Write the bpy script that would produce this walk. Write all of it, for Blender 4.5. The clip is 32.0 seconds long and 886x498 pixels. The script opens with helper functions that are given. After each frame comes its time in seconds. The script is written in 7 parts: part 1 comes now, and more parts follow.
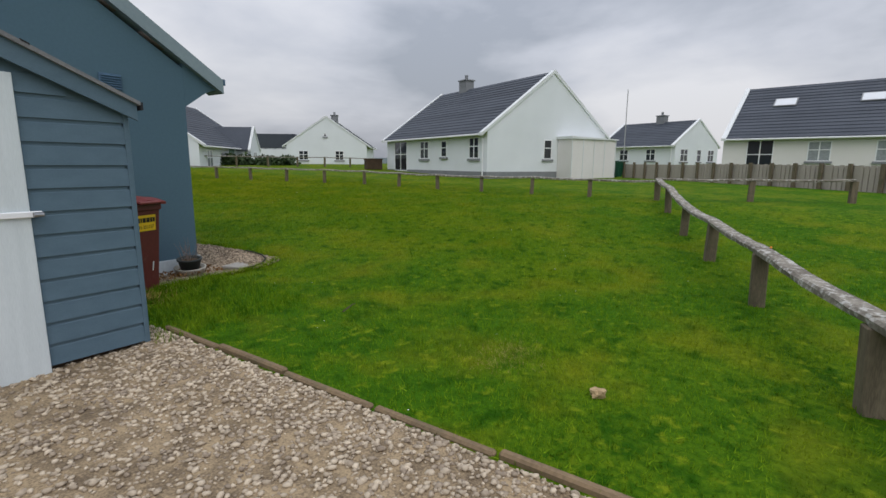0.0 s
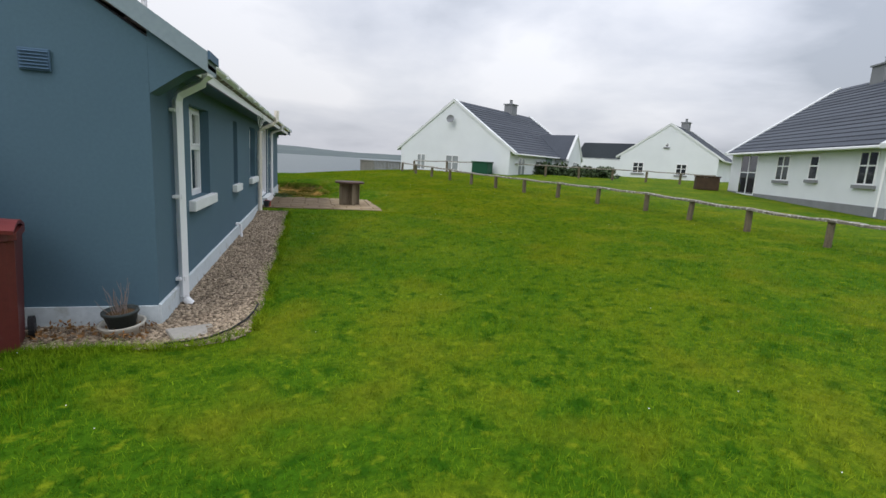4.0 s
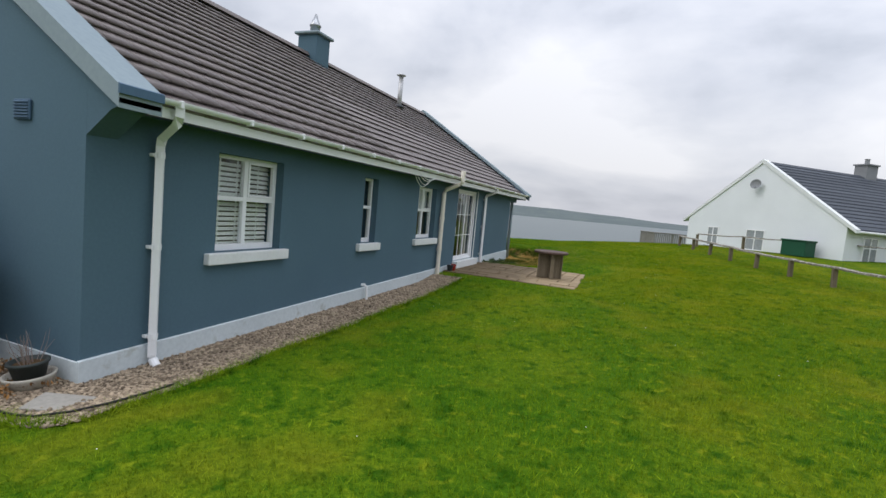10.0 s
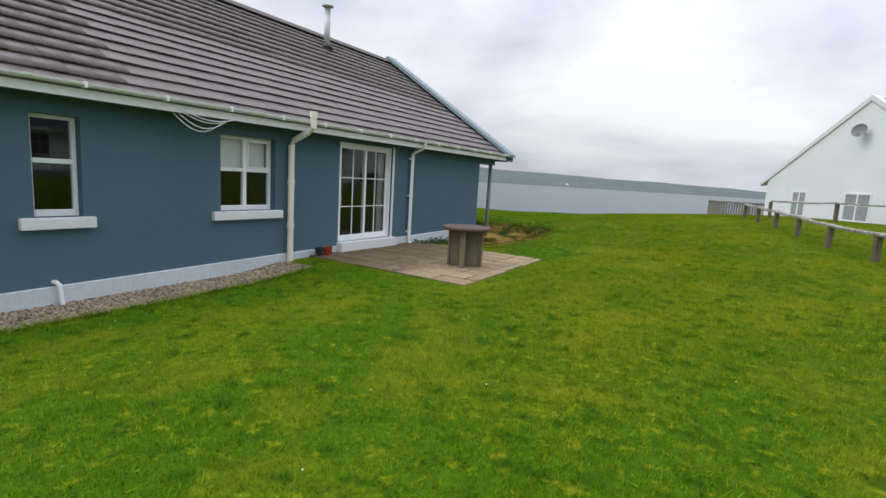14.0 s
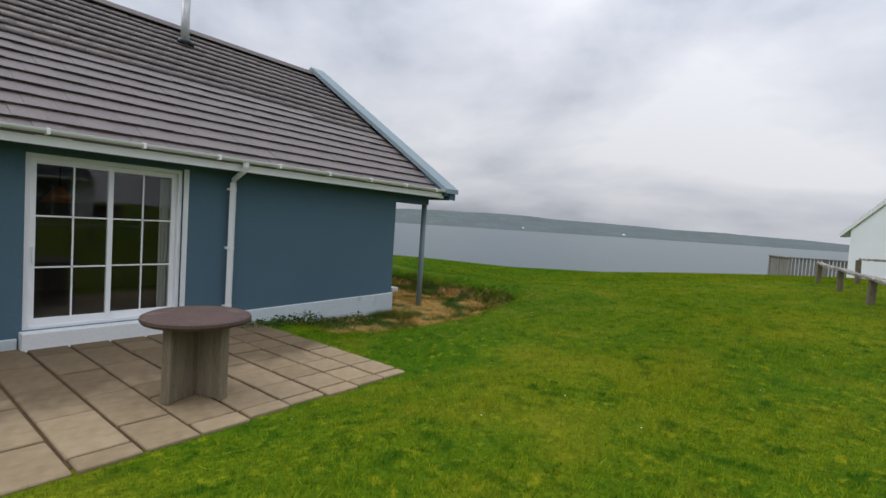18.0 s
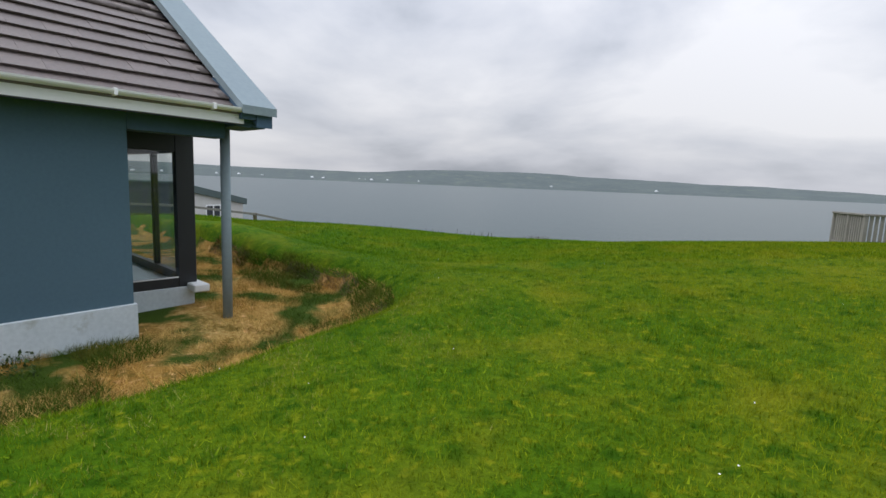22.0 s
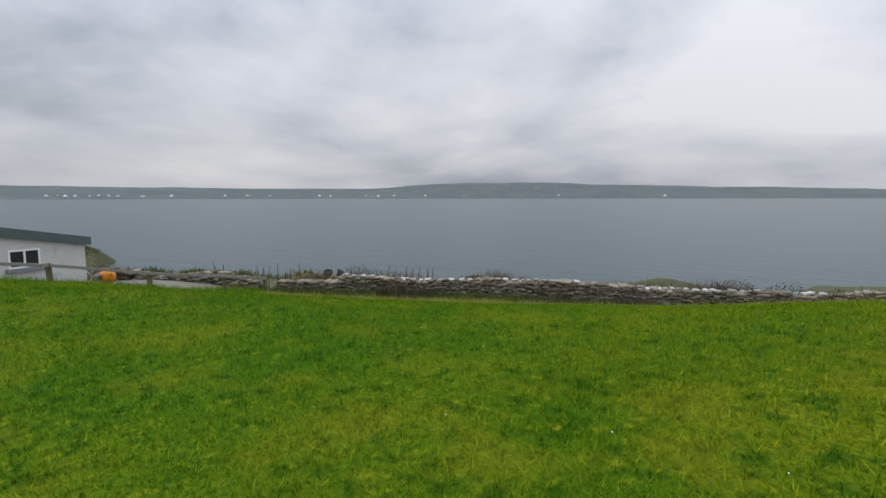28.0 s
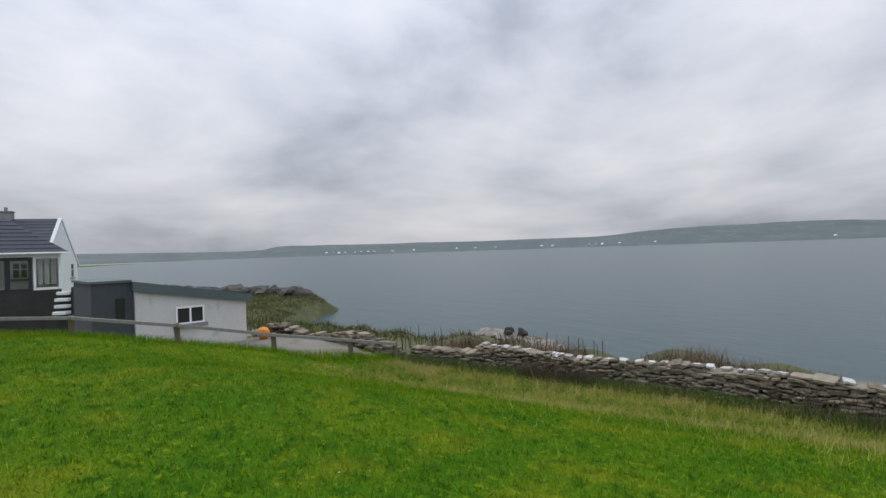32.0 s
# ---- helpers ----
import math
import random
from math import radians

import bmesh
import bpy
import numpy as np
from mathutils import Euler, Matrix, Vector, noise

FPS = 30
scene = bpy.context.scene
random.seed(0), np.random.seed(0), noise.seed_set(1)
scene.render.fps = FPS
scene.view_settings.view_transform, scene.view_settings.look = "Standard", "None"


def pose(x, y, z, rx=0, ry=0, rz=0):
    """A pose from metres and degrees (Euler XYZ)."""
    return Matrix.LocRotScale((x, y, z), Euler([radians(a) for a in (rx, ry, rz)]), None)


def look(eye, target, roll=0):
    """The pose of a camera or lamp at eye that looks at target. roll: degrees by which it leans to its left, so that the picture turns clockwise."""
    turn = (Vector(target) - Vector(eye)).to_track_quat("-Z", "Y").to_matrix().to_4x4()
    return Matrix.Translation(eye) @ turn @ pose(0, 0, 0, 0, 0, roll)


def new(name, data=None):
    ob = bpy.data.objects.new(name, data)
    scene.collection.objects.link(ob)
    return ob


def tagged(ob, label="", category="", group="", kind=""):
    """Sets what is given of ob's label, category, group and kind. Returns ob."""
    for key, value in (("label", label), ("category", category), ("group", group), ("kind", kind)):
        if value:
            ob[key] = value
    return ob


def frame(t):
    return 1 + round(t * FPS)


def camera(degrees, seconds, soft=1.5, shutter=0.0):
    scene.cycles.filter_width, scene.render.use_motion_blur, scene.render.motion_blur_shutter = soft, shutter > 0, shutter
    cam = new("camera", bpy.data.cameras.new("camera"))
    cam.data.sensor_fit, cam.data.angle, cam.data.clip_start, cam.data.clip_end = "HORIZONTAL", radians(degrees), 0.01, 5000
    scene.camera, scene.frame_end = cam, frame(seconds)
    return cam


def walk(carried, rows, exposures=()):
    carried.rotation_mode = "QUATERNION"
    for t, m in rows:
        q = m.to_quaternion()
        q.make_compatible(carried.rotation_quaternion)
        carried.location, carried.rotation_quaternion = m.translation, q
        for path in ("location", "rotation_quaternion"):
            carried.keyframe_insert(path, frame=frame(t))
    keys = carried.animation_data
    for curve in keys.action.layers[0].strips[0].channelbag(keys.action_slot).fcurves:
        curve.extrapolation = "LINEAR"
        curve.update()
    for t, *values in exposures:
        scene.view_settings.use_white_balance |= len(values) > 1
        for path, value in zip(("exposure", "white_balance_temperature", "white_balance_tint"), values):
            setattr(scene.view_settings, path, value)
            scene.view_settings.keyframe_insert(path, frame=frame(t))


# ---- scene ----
cam = camera(84.4, 32.0)
PATH = [
    (0, (-3.845, -7.262, 1.640), (-2.231, -6.132, 1.295), 0.43),
    (0.5, (-2.963, -6.960, 1.624), (-1.271, -5.950, 1.283), 0.01),
    (1, (-2.245, -6.783, 1.559), (-0.58, -5.736, 1.194), -1.8),
    (1.5, (-1.487, -6.615, 1.568), (0.03, -5.374, 1.169), -1.4),
    (2, (-0.827, -6.442, 1.691), (0.47, -4.975, 1.285), -1),
    (2.5, (-0.265, -6.397, 1.769), (0.813, -4.775, 1.317), 0.3),
    (4.5, (2.270, -5.380, 1.986), (2.541, -3.420, 1.692), 3.65),
    (5, (2.861, -5.176, 2.061), (2.887, -3.184, 1.877), 3.53),
    (5.5, (3.357, -4.869, 2.090), (3.219, -2.875, 2.022), 2.99),
    (6, (3.828, -4.760, 2.142), (3.579, -2.775, 2.148), 1.71),
    (6.5, (4.076, -4.650, 2.161), (3.711, -2.683, 2.140), 0.95),
    (7, (4.053, -4.598, 2.129), (3.299, -2.746, 2.091), 0.01),
    (7.5, (3.815, -4.730, 2.122), (2.484, -3.239, 2.065), 0.11),
    (8, (3.626, -4.841, 2.132), (2.038, -3.630, 2.024), 0.77),
    (8.5, (3.611, -4.682, 2.080), (2.155, -3.321, 1.920), 1.25),
    (9, (3.972, -4.220, 2.061), (2.847, -2.580, 1.854), 2.59),
    (9.5, (4.354, -3.595, 1.990), (3.493, -1.801, 1.788), 4.56),
    (10, (4.880, -3.054, 2.047), (4.152, -1.199, 1.878), 5.25),
    (10.5, (5.434, -2.534, 2.054), (4.735, -0.665, 1.916), 3.43),
    (11, (5.905, -1.783, 2.031), (5.168, 0.070, 1.885), 0.50),
    (11.5, (6.192, -1.097, 2.040), (5.401, 0.709, 1.708), 2.96),
    (12, (6.460, -0.321, 2.081), (5.544, 1.440, 1.830), 5.39),
    (12.5, (6.652, 0.412, 2.057), (5.655, 2.124, 1.780), 4.98),
    (13, (6.898, 1.193, 2.019), (5.900, 2.903, 1.736), 7.03),
    (13.5, (7.072, 1.969, 2.006), (6.110, 3.700, 1.719), 6.74),
    (14, (7.331, 2.678, 1.988), (6.286, 4.360, 1.703), 3.47),
    (14.5, (7.456, 3.468, 1.926), (6.332, 5.106, 1.699), 2.30),
    (16.5, (7.649, 6.447, 2.208), (6.433, 8.028, 2.054), 4.90),
    (17, (7.470, 7.251, 2.118), (6.309, 8.869, 1.929), 2.41),
    (17.5, (7.412, 8.016, 2.199), (6.240, 9.633, 2.087), 3.82),
    (18, (7.324, 8.803, 2.093), (6.084, 10.370, 1.993), 3.74),
    (18.5, (7.225, 9.536, 2.140), (5.982, 11.096, 1.998), 5.07),
    (19, (7.160, 10.289, 2.075), (5.913, 11.842, 1.902), 3.54),
    (19.5, (7.068, 10.988, 2.097), (5.738, 12.474, 1.940), 2.56),
    (20, (6.888, 11.712, 2.076), (5.545, 13.184, 1.905), 3.18),
    (20.5, (6.767, 12.428, 2.120), (5.397, 13.870, 1.906), 2.72),
    (21, (6.599, 13.187, 2.072), (5.293, 14.688, 1.867), 1.54),
    (21.5, (6.474, 13.890, 2.149), (5.154, 15.373, 1.909), 0.93),
    (22, (6.234, 14.582, 2.060), (4.924, 16.070, 1.797), 2.35),
    (22.5, (6.110, 15.277, 2.011), (4.886, 16.832, 1.721), 1.50),
    (23, (5.959, 15.901, 2.058), (4.836, 17.537, 1.809), 0.93),
    (23.5, (6.090, 16.465, 2.144), (4.941, 18.086, 1.918), 0.70),
    (24, (6.051, 17.065, 2.138), (4.855, 18.654, 1.926), -0.07),
    (24.5, (5.857, 17.899, 2.285), (4.674, 19.492, 2.034), -0.68),
    (26.5, (4.913, 20.626, 2.408), (3.626, 22.133, 2.145), 1.52),
    (27, (4.535, 21.091, 2.311), (3.204, 22.571, 2.116), -0.68),
    (27.5, (4.333, 21.712, 2.418), (2.919, 23.111, 2.214), -1.88),
    (28, (4.031, 22.323, 2.374), (2.686, 23.788, 2.164), -0.08),
    (28.5, (3.892, 22.848, 2.301), (2.608, 24.372, 2.124), -0.71),
    (29, (3.668, 23.411, 2.363), (2.398, 24.944, 2.171), -0.70),
    (29.5, (3.501, 23.891, 2.268), (2.180, 25.381, 2.080), -0.63),
    (30, (3.323, 24.481, 2.394), (1.918, 25.896, 2.243), -0.53),
    (30.5, (3.001, 24.953, 2.363), (1.575, 26.353, 2.292), -0.00),
    (31, (2.754, 25.475, 2.354), (1.174, 26.700, 2.296), -0.56),
    (31.5, (2.395, 26.237, 2.322), (0.631, 27.177, 2.261), -1.37),
    (32, (2.176, 26.796, 2.328), (0.320, 27.541, 2.335), -1.91),
]
EXPOSURES = [(0, -0.28), (1, -0.06), (2.5, 0.0), (4.5, 0.06), (6, -0.02), (7, -0.1), (8, -0.07), (9, -0.14), (10, 0.08), (11, 0.04), (13, 0.14), (14.5, 0.22), (17, -0.06), (19, -0.10), (21, -0.02), (22.5, 0.06), (24, 0.0), (28, -0.12), (32, -0.08)]
walk(cam, [(t, look(eye, target, roll)) for t, eye, target, roll in PATH], EXPOSURES)

# ---------- world, sun ----------
world = bpy.data.worlds.new("sky")
scene.world = world
world.use_nodes = True
wn, wl = world.node_tree.nodes, world.node_tree.links
wn.clear()


def wnode(kind, **values):
    n = wn.new(kind)
    for key, value in values.items():
        n.inputs[key].default_value = value
    return n


SUN_AZ, SUN_EL = radians(130), radians(42)     # azimuth counted from +y towards -x
sky = wn.new("ShaderNodeTexSky")
sky.sky_type, sky.sun_disc, sky.sun_elevation, sky.sun_rotation = "NISHITA", False, SUN_EL, -SUN_AZ
skybg = wnode("ShaderNodeBackground", Strength=0.05)
wl.new(sky.outputs[0], skybg.inputs[0])
SKY_SHARE = 0.07        # the blue sky shows least near the horizon, where the cloud is thickest
# cloud deck: soft banks that lie flatter than they are wide
tc = wn.new("ShaderNodeTexCoord")
sep = wn.new("ShaderNodeSeparateXYZ")
wl.new(tc.outputs["Generated"], sep.inputs[0])


def wmath(op, a, b=0.0, clamp=False):
    n = wn.new("ShaderNodeMath")
    n.operation, n.use_clamp = op, clamp
    for k, v in enumerate((a, b)):
        if isinstance(v, (int, float)):
            n.inputs[k].default_value = v
        else:
            wl.new(v, n.inputs[k])
    return n.outputs[0]


up = wmath("MAXIMUM", sep.outputs[2], 0.0)
wl.new(wmath("MULTIPLY", up, SKY_SHARE), skybg.inputs[1])
comb = wn.new("ShaderNodeCombineXYZ")
wl.new(sep.outputs[0], comb.inputs[0])
wl.new(sep.outputs[1], comb.inputs[1])
wl.new(wmath("DIVIDE", wmath("MULTIPLY", up, 2.9), wmath("ADD", wmath("MULTIPLY", up, 0.9), 0.75)), comb.inputs[2])
big = wnode("ShaderNodeTexNoise", Scale=1.75, Detail=6.0, Roughness=0.48, Distortion=0.25)
wl.new(comb.outputs[0], big.inputs["Vector"])
fine = wnode("ShaderNodeTexNoise", Scale=5.5, Detail=6.0, Roughness=0.55, Distortion=0.3)
wl.new(comb.outputs[0], fine.inputs["Vector"])
cloud = wmath("ADD", wmath("MULTIPLY", big.outputs[0], 0.86), wmath("MULTIPLY", fine.outputs[0], 0.14))
ramp = wn.new("ShaderNodeValToRGB")
cr = ramp.color_ramp
cr.elements[0].position, cr.elements[0].color = 0.395, (0.44, 0.468, 0.53, 1)
cr.elements[1].position, cr.elements[1].color = 0.63, (0.92, 0.92, 0.96, 1)
mid = cr.elements.new(0.50)
mid.color = (0.68, 0.70, 0.77, 1)
wl.new(cloud, ramp.inputs[0])
# brighter overhead, as under any overcast sky
lift = wmath("ADD", wmath("MULTIPLY", wmath("POWER", up, 4.0), 2.0), wmath("ADD", wmath("MULTIPLY", up, 0.50), 0.80))
lift = wmath("MULTIPLY", lift, wmath("ADD", wmath("MULTIPLY", sep.outputs[0], 0.10), 1.0))   # thinner cloud inland
cloudbg = wn.new("ShaderNodeBackground")
wl.new(ramp.outputs[0], cloudbg.inputs[0])
wl.new(lift, cloudbg.inputs[1])
addsh = wn.new("ShaderNodeAddShader")
wl.new(skybg.outputs[0], addsh.inputs[0])
wl.new(cloudbg.outputs[0], addsh.inputs[1])
wout = wn.new("ShaderNodeOutputWorld")
wl.new(addsh.outputs[0], wout.inputs[0])

sun_data = bpy.data.lights.new("sun", "SUN")
sun_data.energy, sun_data.angle, sun_data.color = 0.8, radians(40), (1.0, 0.96, 0.9)
sun = new("sun", sun_data)
sun.matrix_world = look((-math.sin(SUN_AZ) * 60, math.cos(SUN_AZ) * 60, 60 * math.tan(SUN_EL)), (0, 0, 0))

# ---------- materials ----------


def mat(name, col, col2=None, rough=0.8, big=1.5, small=40.0, amount=0.5, bump=0.15, metal=0.0, spec=0.3, grain=None, island=0.0, rand=0.0, bumpscale=None, stain=None):
    """Two tones mixed by noise at two scales, with a fine relief. grain: stretch of the noise by axis."""
    m = bpy.data.materials.new(name)
    m.use_nodes = True
    n, l = m.node_tree.nodes, m.node_tree.links
    p = n["Principled BSDF"]
    p.inputs["Roughness"].default_value = rough
    p.inputs["Metallic"].default_value = metal
    p.inputs["Specular IOR Level"].default_value = spec
    t = n.new("ShaderNodeTexCoord")
    mp = n.new("ShaderNodeMapping")
    l.new(t.outputs["Object"], mp.inputs[0])
    if grain:
        mp.inputs["Scale"].default_value = grain
    a, b = n.new("ShaderNodeTexNoise"), n.new("ShaderNodeTexNoise")
    a.inputs["Scale"].default_value, a.inputs["Detail"].default_value = big, 4
    b.inputs["Scale"].default_value, b.inputs["Detail"].default_value = small, 5
    l.new(mp.outputs[0], a.inputs["Vector"])
    l.new(mp.outputs[0], b.inputs["Vector"])
    f = n.new("ShaderNodeMath")
    f.operation = "ADD"
    l.new(a.outputs[0], f.inputs[0])
    l.new(b.outputs[0], f.inputs[1])
    last = f.outputs[0]
    for source, gain in (("Random Per Island", island), ("Random", rand)):
        if gain:
            g = n.new("ShaderNodeNewGeometry" if source != "Random" else "ShaderNodeObjectInfo")
            k = n.new("ShaderNodeMath")
            k.operation = "MULTIPLY_ADD"
            l.new(g.outputs[source], k.inputs[0])
            k.inputs[1].default_value = gain
            l.new(last, k.inputs[2])
            q = n.new("ShaderNodeMath")
            q.operation = "SUBTRACT"
            l.new(k.outputs[0], q.inputs[0])
            q.inputs[1].default_value = gain / 2
            last = q.outputs[0]
    r = n.new("ShaderNodeMapRange")
    r.inputs["From Min"].default_value, r.inputs["From Max"].default_value = 1 - 0.45 / max(amount, 0.05) * 0.5, 1 + 0.45 / max(amount, 0.05) * 0.5
    l.new(last, r.inputs[0])
    mix = n.new("ShaderNodeMix")
    mix.data_type = "RGBA"
    col2 = col2 or tuple(c * 0.7 for c in col)
    mix.inputs[6].default_value, mix.inputs[7].default_value = (*col2, 1), (*col, 1)
    l.new(r.outputs[0], mix.inputs[0])
    out = mix.outputs[2]
    if stain:
        scol, sscale, slo, shi = stain
        s = n.new("ShaderNodeTexNoise")
        s.inputs["Scale"].default_value, s.inputs["Detail"].default_value, s.inputs["Roughness"].default_value = sscale, 6, 0.65
        l.new(t.outputs["Object"], s.inputs["Vector"])
        sr = n.new("ShaderNodeMapRange")
        sr.inputs["From Min"].default_value, sr.inputs["From Max"].default_value = slo, shi
        l.new(s.outputs[0], sr.inputs[0])
        sm = n.new("ShaderNodeMix")
        sm.data_type = "RGBA"
        sm.inputs[7].default_value = (*scol, 1)
        l.new(sr.outputs[0], sm.inputs[0])
        l.new(out, sm.inputs[6])
        out = sm.outputs[2]
    l.new(out, p.inputs["Base Color"])
    if bump:
        bn = n.new("ShaderNodeBump")
        bn.inputs["Strength"].default_value, bn.inputs["Distance"].default_value = bump, 0.01
        if bumpscale:
            c = n.new("ShaderNodeTexNoise")
            c.inputs["Scale"].default_value, c.inputs["Detail"].default_value = bumpscale, 3
            l.new(mp.outputs[0], c.inputs["Vector"])
            l.new(c.outputs[0], bn.inputs["Height"])
        else:
            l.new(b.outputs[0], bn.inputs["Height"])
        l.new(bn.outputs[0], p.inputs["Normal"])
    return m


M = {}
M["render_blue"] = mat("blue_render", (0.086, 0.153, 0.198), (0.070, 0.126, 0.166), 0.85, 0.6, 30, 0.5, 0.35, bumpscale=160)
M["render_white"] = mat("white_render", (0.79, 0.82, 0.84), (0.68, 0.71, 0.73), 0.85, 0.7, 30, 0.5, 0.25, bumpscale=120)
M["render_cream"] = mat("cream_render", (0.80, 0.775, 0.745), (0.70, 0.675, 0.645), 0.85, 0.7, 30, 0.5, 0.25, bumpscale=120)
M["plinth"] = mat("plinth_white", (0.62, 0.68, 0.70), (0.48, 0.54, 0.56), 0.8, 0.9, 25, 0.6, 0.3, bumpscale=120, stain=((0.30, 0.31, 0.26), 3.0, 0.60, 0.78))
M["verge"] = mat("grey_blue_verge", (0.255, 0.320, 0.345), (0.20, 0.255, 0.285), 0.7, 0.8, 20, 0.5, 0.15)
M["kneeler"] = mat("blue_soffit_paint", (0.075, 0.140, 0.215), (0.06, 0.11, 0.17), 0.7, 1.0, 20, 0.4, 0.1)
M["upvc"] = mat("white_upvc", (0.86, 0.87, 0.88), (0.80, 0.81, 0.82), 0.35, 1.2, 30, 0.35, 0.02, spec=0.5)
M["cream_pipe"] = mat("cream_pipe", (0.86, 0.80, 0.70), (0.72, 0.66, 0.56), 0.45, 1.2, 30, 0.4, 0.03, spec=0.45)
M["sill"] = mat("painted_sill", (0.76, 0.78, 0.78), (0.62, 0.64, 0.63), 0.75, 1.5, 30, 0.5, 0.15)
M["tile"] = mat("brown_concrete_tile", (0.170, 0.138, 0.125), (0.115, 0.094, 0.088), 0.52, 0.5, 25, 0.8, 0.3, spec=0.6, rand=0.2, bumpscale=180, stain=((0.155, 0.135, 0.105), 1.3, 0.60, 0.85))
M["tile_joined"] = mat("brown_concrete_tile_far", (0.170, 0.138, 0.125), (0.115, 0.094, 0.088), 0.52, 0.5, 25, 0.8, 0.3, spec=0.6, island=0.2, bumpscale=180, stain=((0.155, 0.135, 0.105), 1.3, 0.60, 0.85))
M["slate"] = mat("dark_slate_roof", (0.060, 0.070, 0.088), (0.040, 0.048, 0.062), 0.7, 0.4, 12, 0.8, 0.3, spec=0.35)
M["dark_frame"] = mat("anthracite_frame", (0.022, 0.025, 0.03), None, 0.45, 2, 40, 0.4, 0.03, spec=0.5)
M["shed_blue"] = mat("blue_painted_board", (0.104, 0.166, 0.214), (0.080, 0.132, 0.174), 0.5, 1.0, 18, 0.6, 0.2, grain=(6, 1, 14))
M["shed_white"] = mat("white_painted_board", (0.70, 0.76, 0.78), (0.56, 0.62, 0.64), 0.6, 1.0, 18, 0.6, 0.15, grain=(14, 14, 1))
M["shed_grey"] = mat("grey_green_boards", (0.30, 0.34, 0.33), (0.22, 0.255, 0.25), 0.8, 1.0, 14, 0.6, 0.2, grain=(8, 8, 1))
M["felt"] = mat("grey_roofing_felt", (0.225, 0.228, 0.232), (0.160, 0.162, 0.166), 0.9, 1.2, 60, 0.9, 0.5, stain=((0.27, 0.26, 0.25), 1.6, 0.56, 0.74))
M["felt_black"] = mat("black_felt_lap", (0.03, 0.03, 0.032), None, 0.9, 2, 60, 0.5, 0.3)
M["bin_red"] = mat("maroon_plastic", (0.135, 0.025, 0.021), (0.095, 0.018, 0.016), 0.5, 1.5, 25, 0.5, 0.05, spec=0.45, stain=((0.15, 0.06, 0.05), 5, 0.62, 0.8))
M["bin_lid"] = mat("faded_red_plastic", (0.200, 0.036, 0.034), (0.15, 0.028, 0.026), 0.5, 1.5, 25, 0.5, 0.05, spec=0.45)
M["yellow"] = mat("yellow_label", (0.75, 0.50, 0.02), (0.68, 0.44, 0.02), 0.5, 5, 40, 0.3, 0.0)
M["black"] = mat("black_print", (0.012, 0.012, 0.012), None, 0.5, 5, 40, 0.3, 0.0)
M["rubber"] = mat("black_rubber", (0.02, 0.02, 0.021), None, 0.75, 5, 60, 0.5, 0.1)
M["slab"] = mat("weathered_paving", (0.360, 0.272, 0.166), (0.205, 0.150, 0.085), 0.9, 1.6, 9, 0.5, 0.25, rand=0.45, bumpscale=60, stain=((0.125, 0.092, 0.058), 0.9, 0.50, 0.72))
# the slabs by the house are darker, the dark tone reaching out in tongues
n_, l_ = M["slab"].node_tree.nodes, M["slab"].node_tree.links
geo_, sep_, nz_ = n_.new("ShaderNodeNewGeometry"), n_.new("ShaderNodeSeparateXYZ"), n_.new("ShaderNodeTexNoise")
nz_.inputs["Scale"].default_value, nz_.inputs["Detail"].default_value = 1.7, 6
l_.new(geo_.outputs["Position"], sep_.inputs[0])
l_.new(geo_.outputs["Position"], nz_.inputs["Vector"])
reach_, tongue_, darker_ = n_.new("ShaderNodeMath"), n_.new("ShaderNodeMapRange"), n_.new("ShaderNodeMix")
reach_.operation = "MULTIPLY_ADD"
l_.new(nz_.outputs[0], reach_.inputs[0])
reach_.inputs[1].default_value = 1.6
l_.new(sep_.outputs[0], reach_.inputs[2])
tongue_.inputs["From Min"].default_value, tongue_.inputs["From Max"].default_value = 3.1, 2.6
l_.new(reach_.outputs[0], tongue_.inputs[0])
darker_.data_type, darker_.blend_type = "RGBA", "MULTIPLY"
darker_.inputs[7].default_value = (0.52, 0.50, 0.48, 1)
l_.new(tongue_.outputs[0], darker_.inputs[0])
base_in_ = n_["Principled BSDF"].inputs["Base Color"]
l_.new(base_in_.links[0].from_socket, darker_.inputs[6])
l_.new(darker_.outputs[2], base_in_)
M["joint"] = mat("mossy_joint", (0.115, 0.062, 0.026), (0.05, 0.036, 0.018), 0.95, 4, 60, 0.7, 0.4)
M["table_top"] = mat("weathered_table_top", (0.110, 0.066, 0.054), (0.064, 0.042, 0.036), 0.7, 3, 35, 0.8, 0.25, stain=((0.20, 0.165, 0.14), 5, 0.56, 0.78))
M["table_leg"] = mat("grey_weathered_wood", (0.245, 0.200, 0.138), (0.150, 0.120, 0.080), 0.85, 2, 14, 0.8, 0.3, grain=(8, 8, 1))
M["fence"] = mat("weathered_fence_post", (0.185, 0.150, 0.100), (0.105, 0.086, 0.058), 0.9, 2, 14, 0.9, 0.4, grain=(8, 8, 1.2), stain=((0.085, 0.095, 0.045), 3, 0.55, 0.75))
M["rail"] = mat("lichened_rail", (0.270, 0.245, 0.200), (0.120, 0.104, 0.082), 0.92, 3, 30, 0.9, 0.5, stain=((0.44, 0.43, 0.39), 14, 0.52, 0.60))
M["deck"] = mat("silvered_decking", (0.290, 0.280, 0.255), (0.20, 0.19, 0.17), 0.85, 2, 14, 0.7, 0.25, grain=(6, 6, 1))
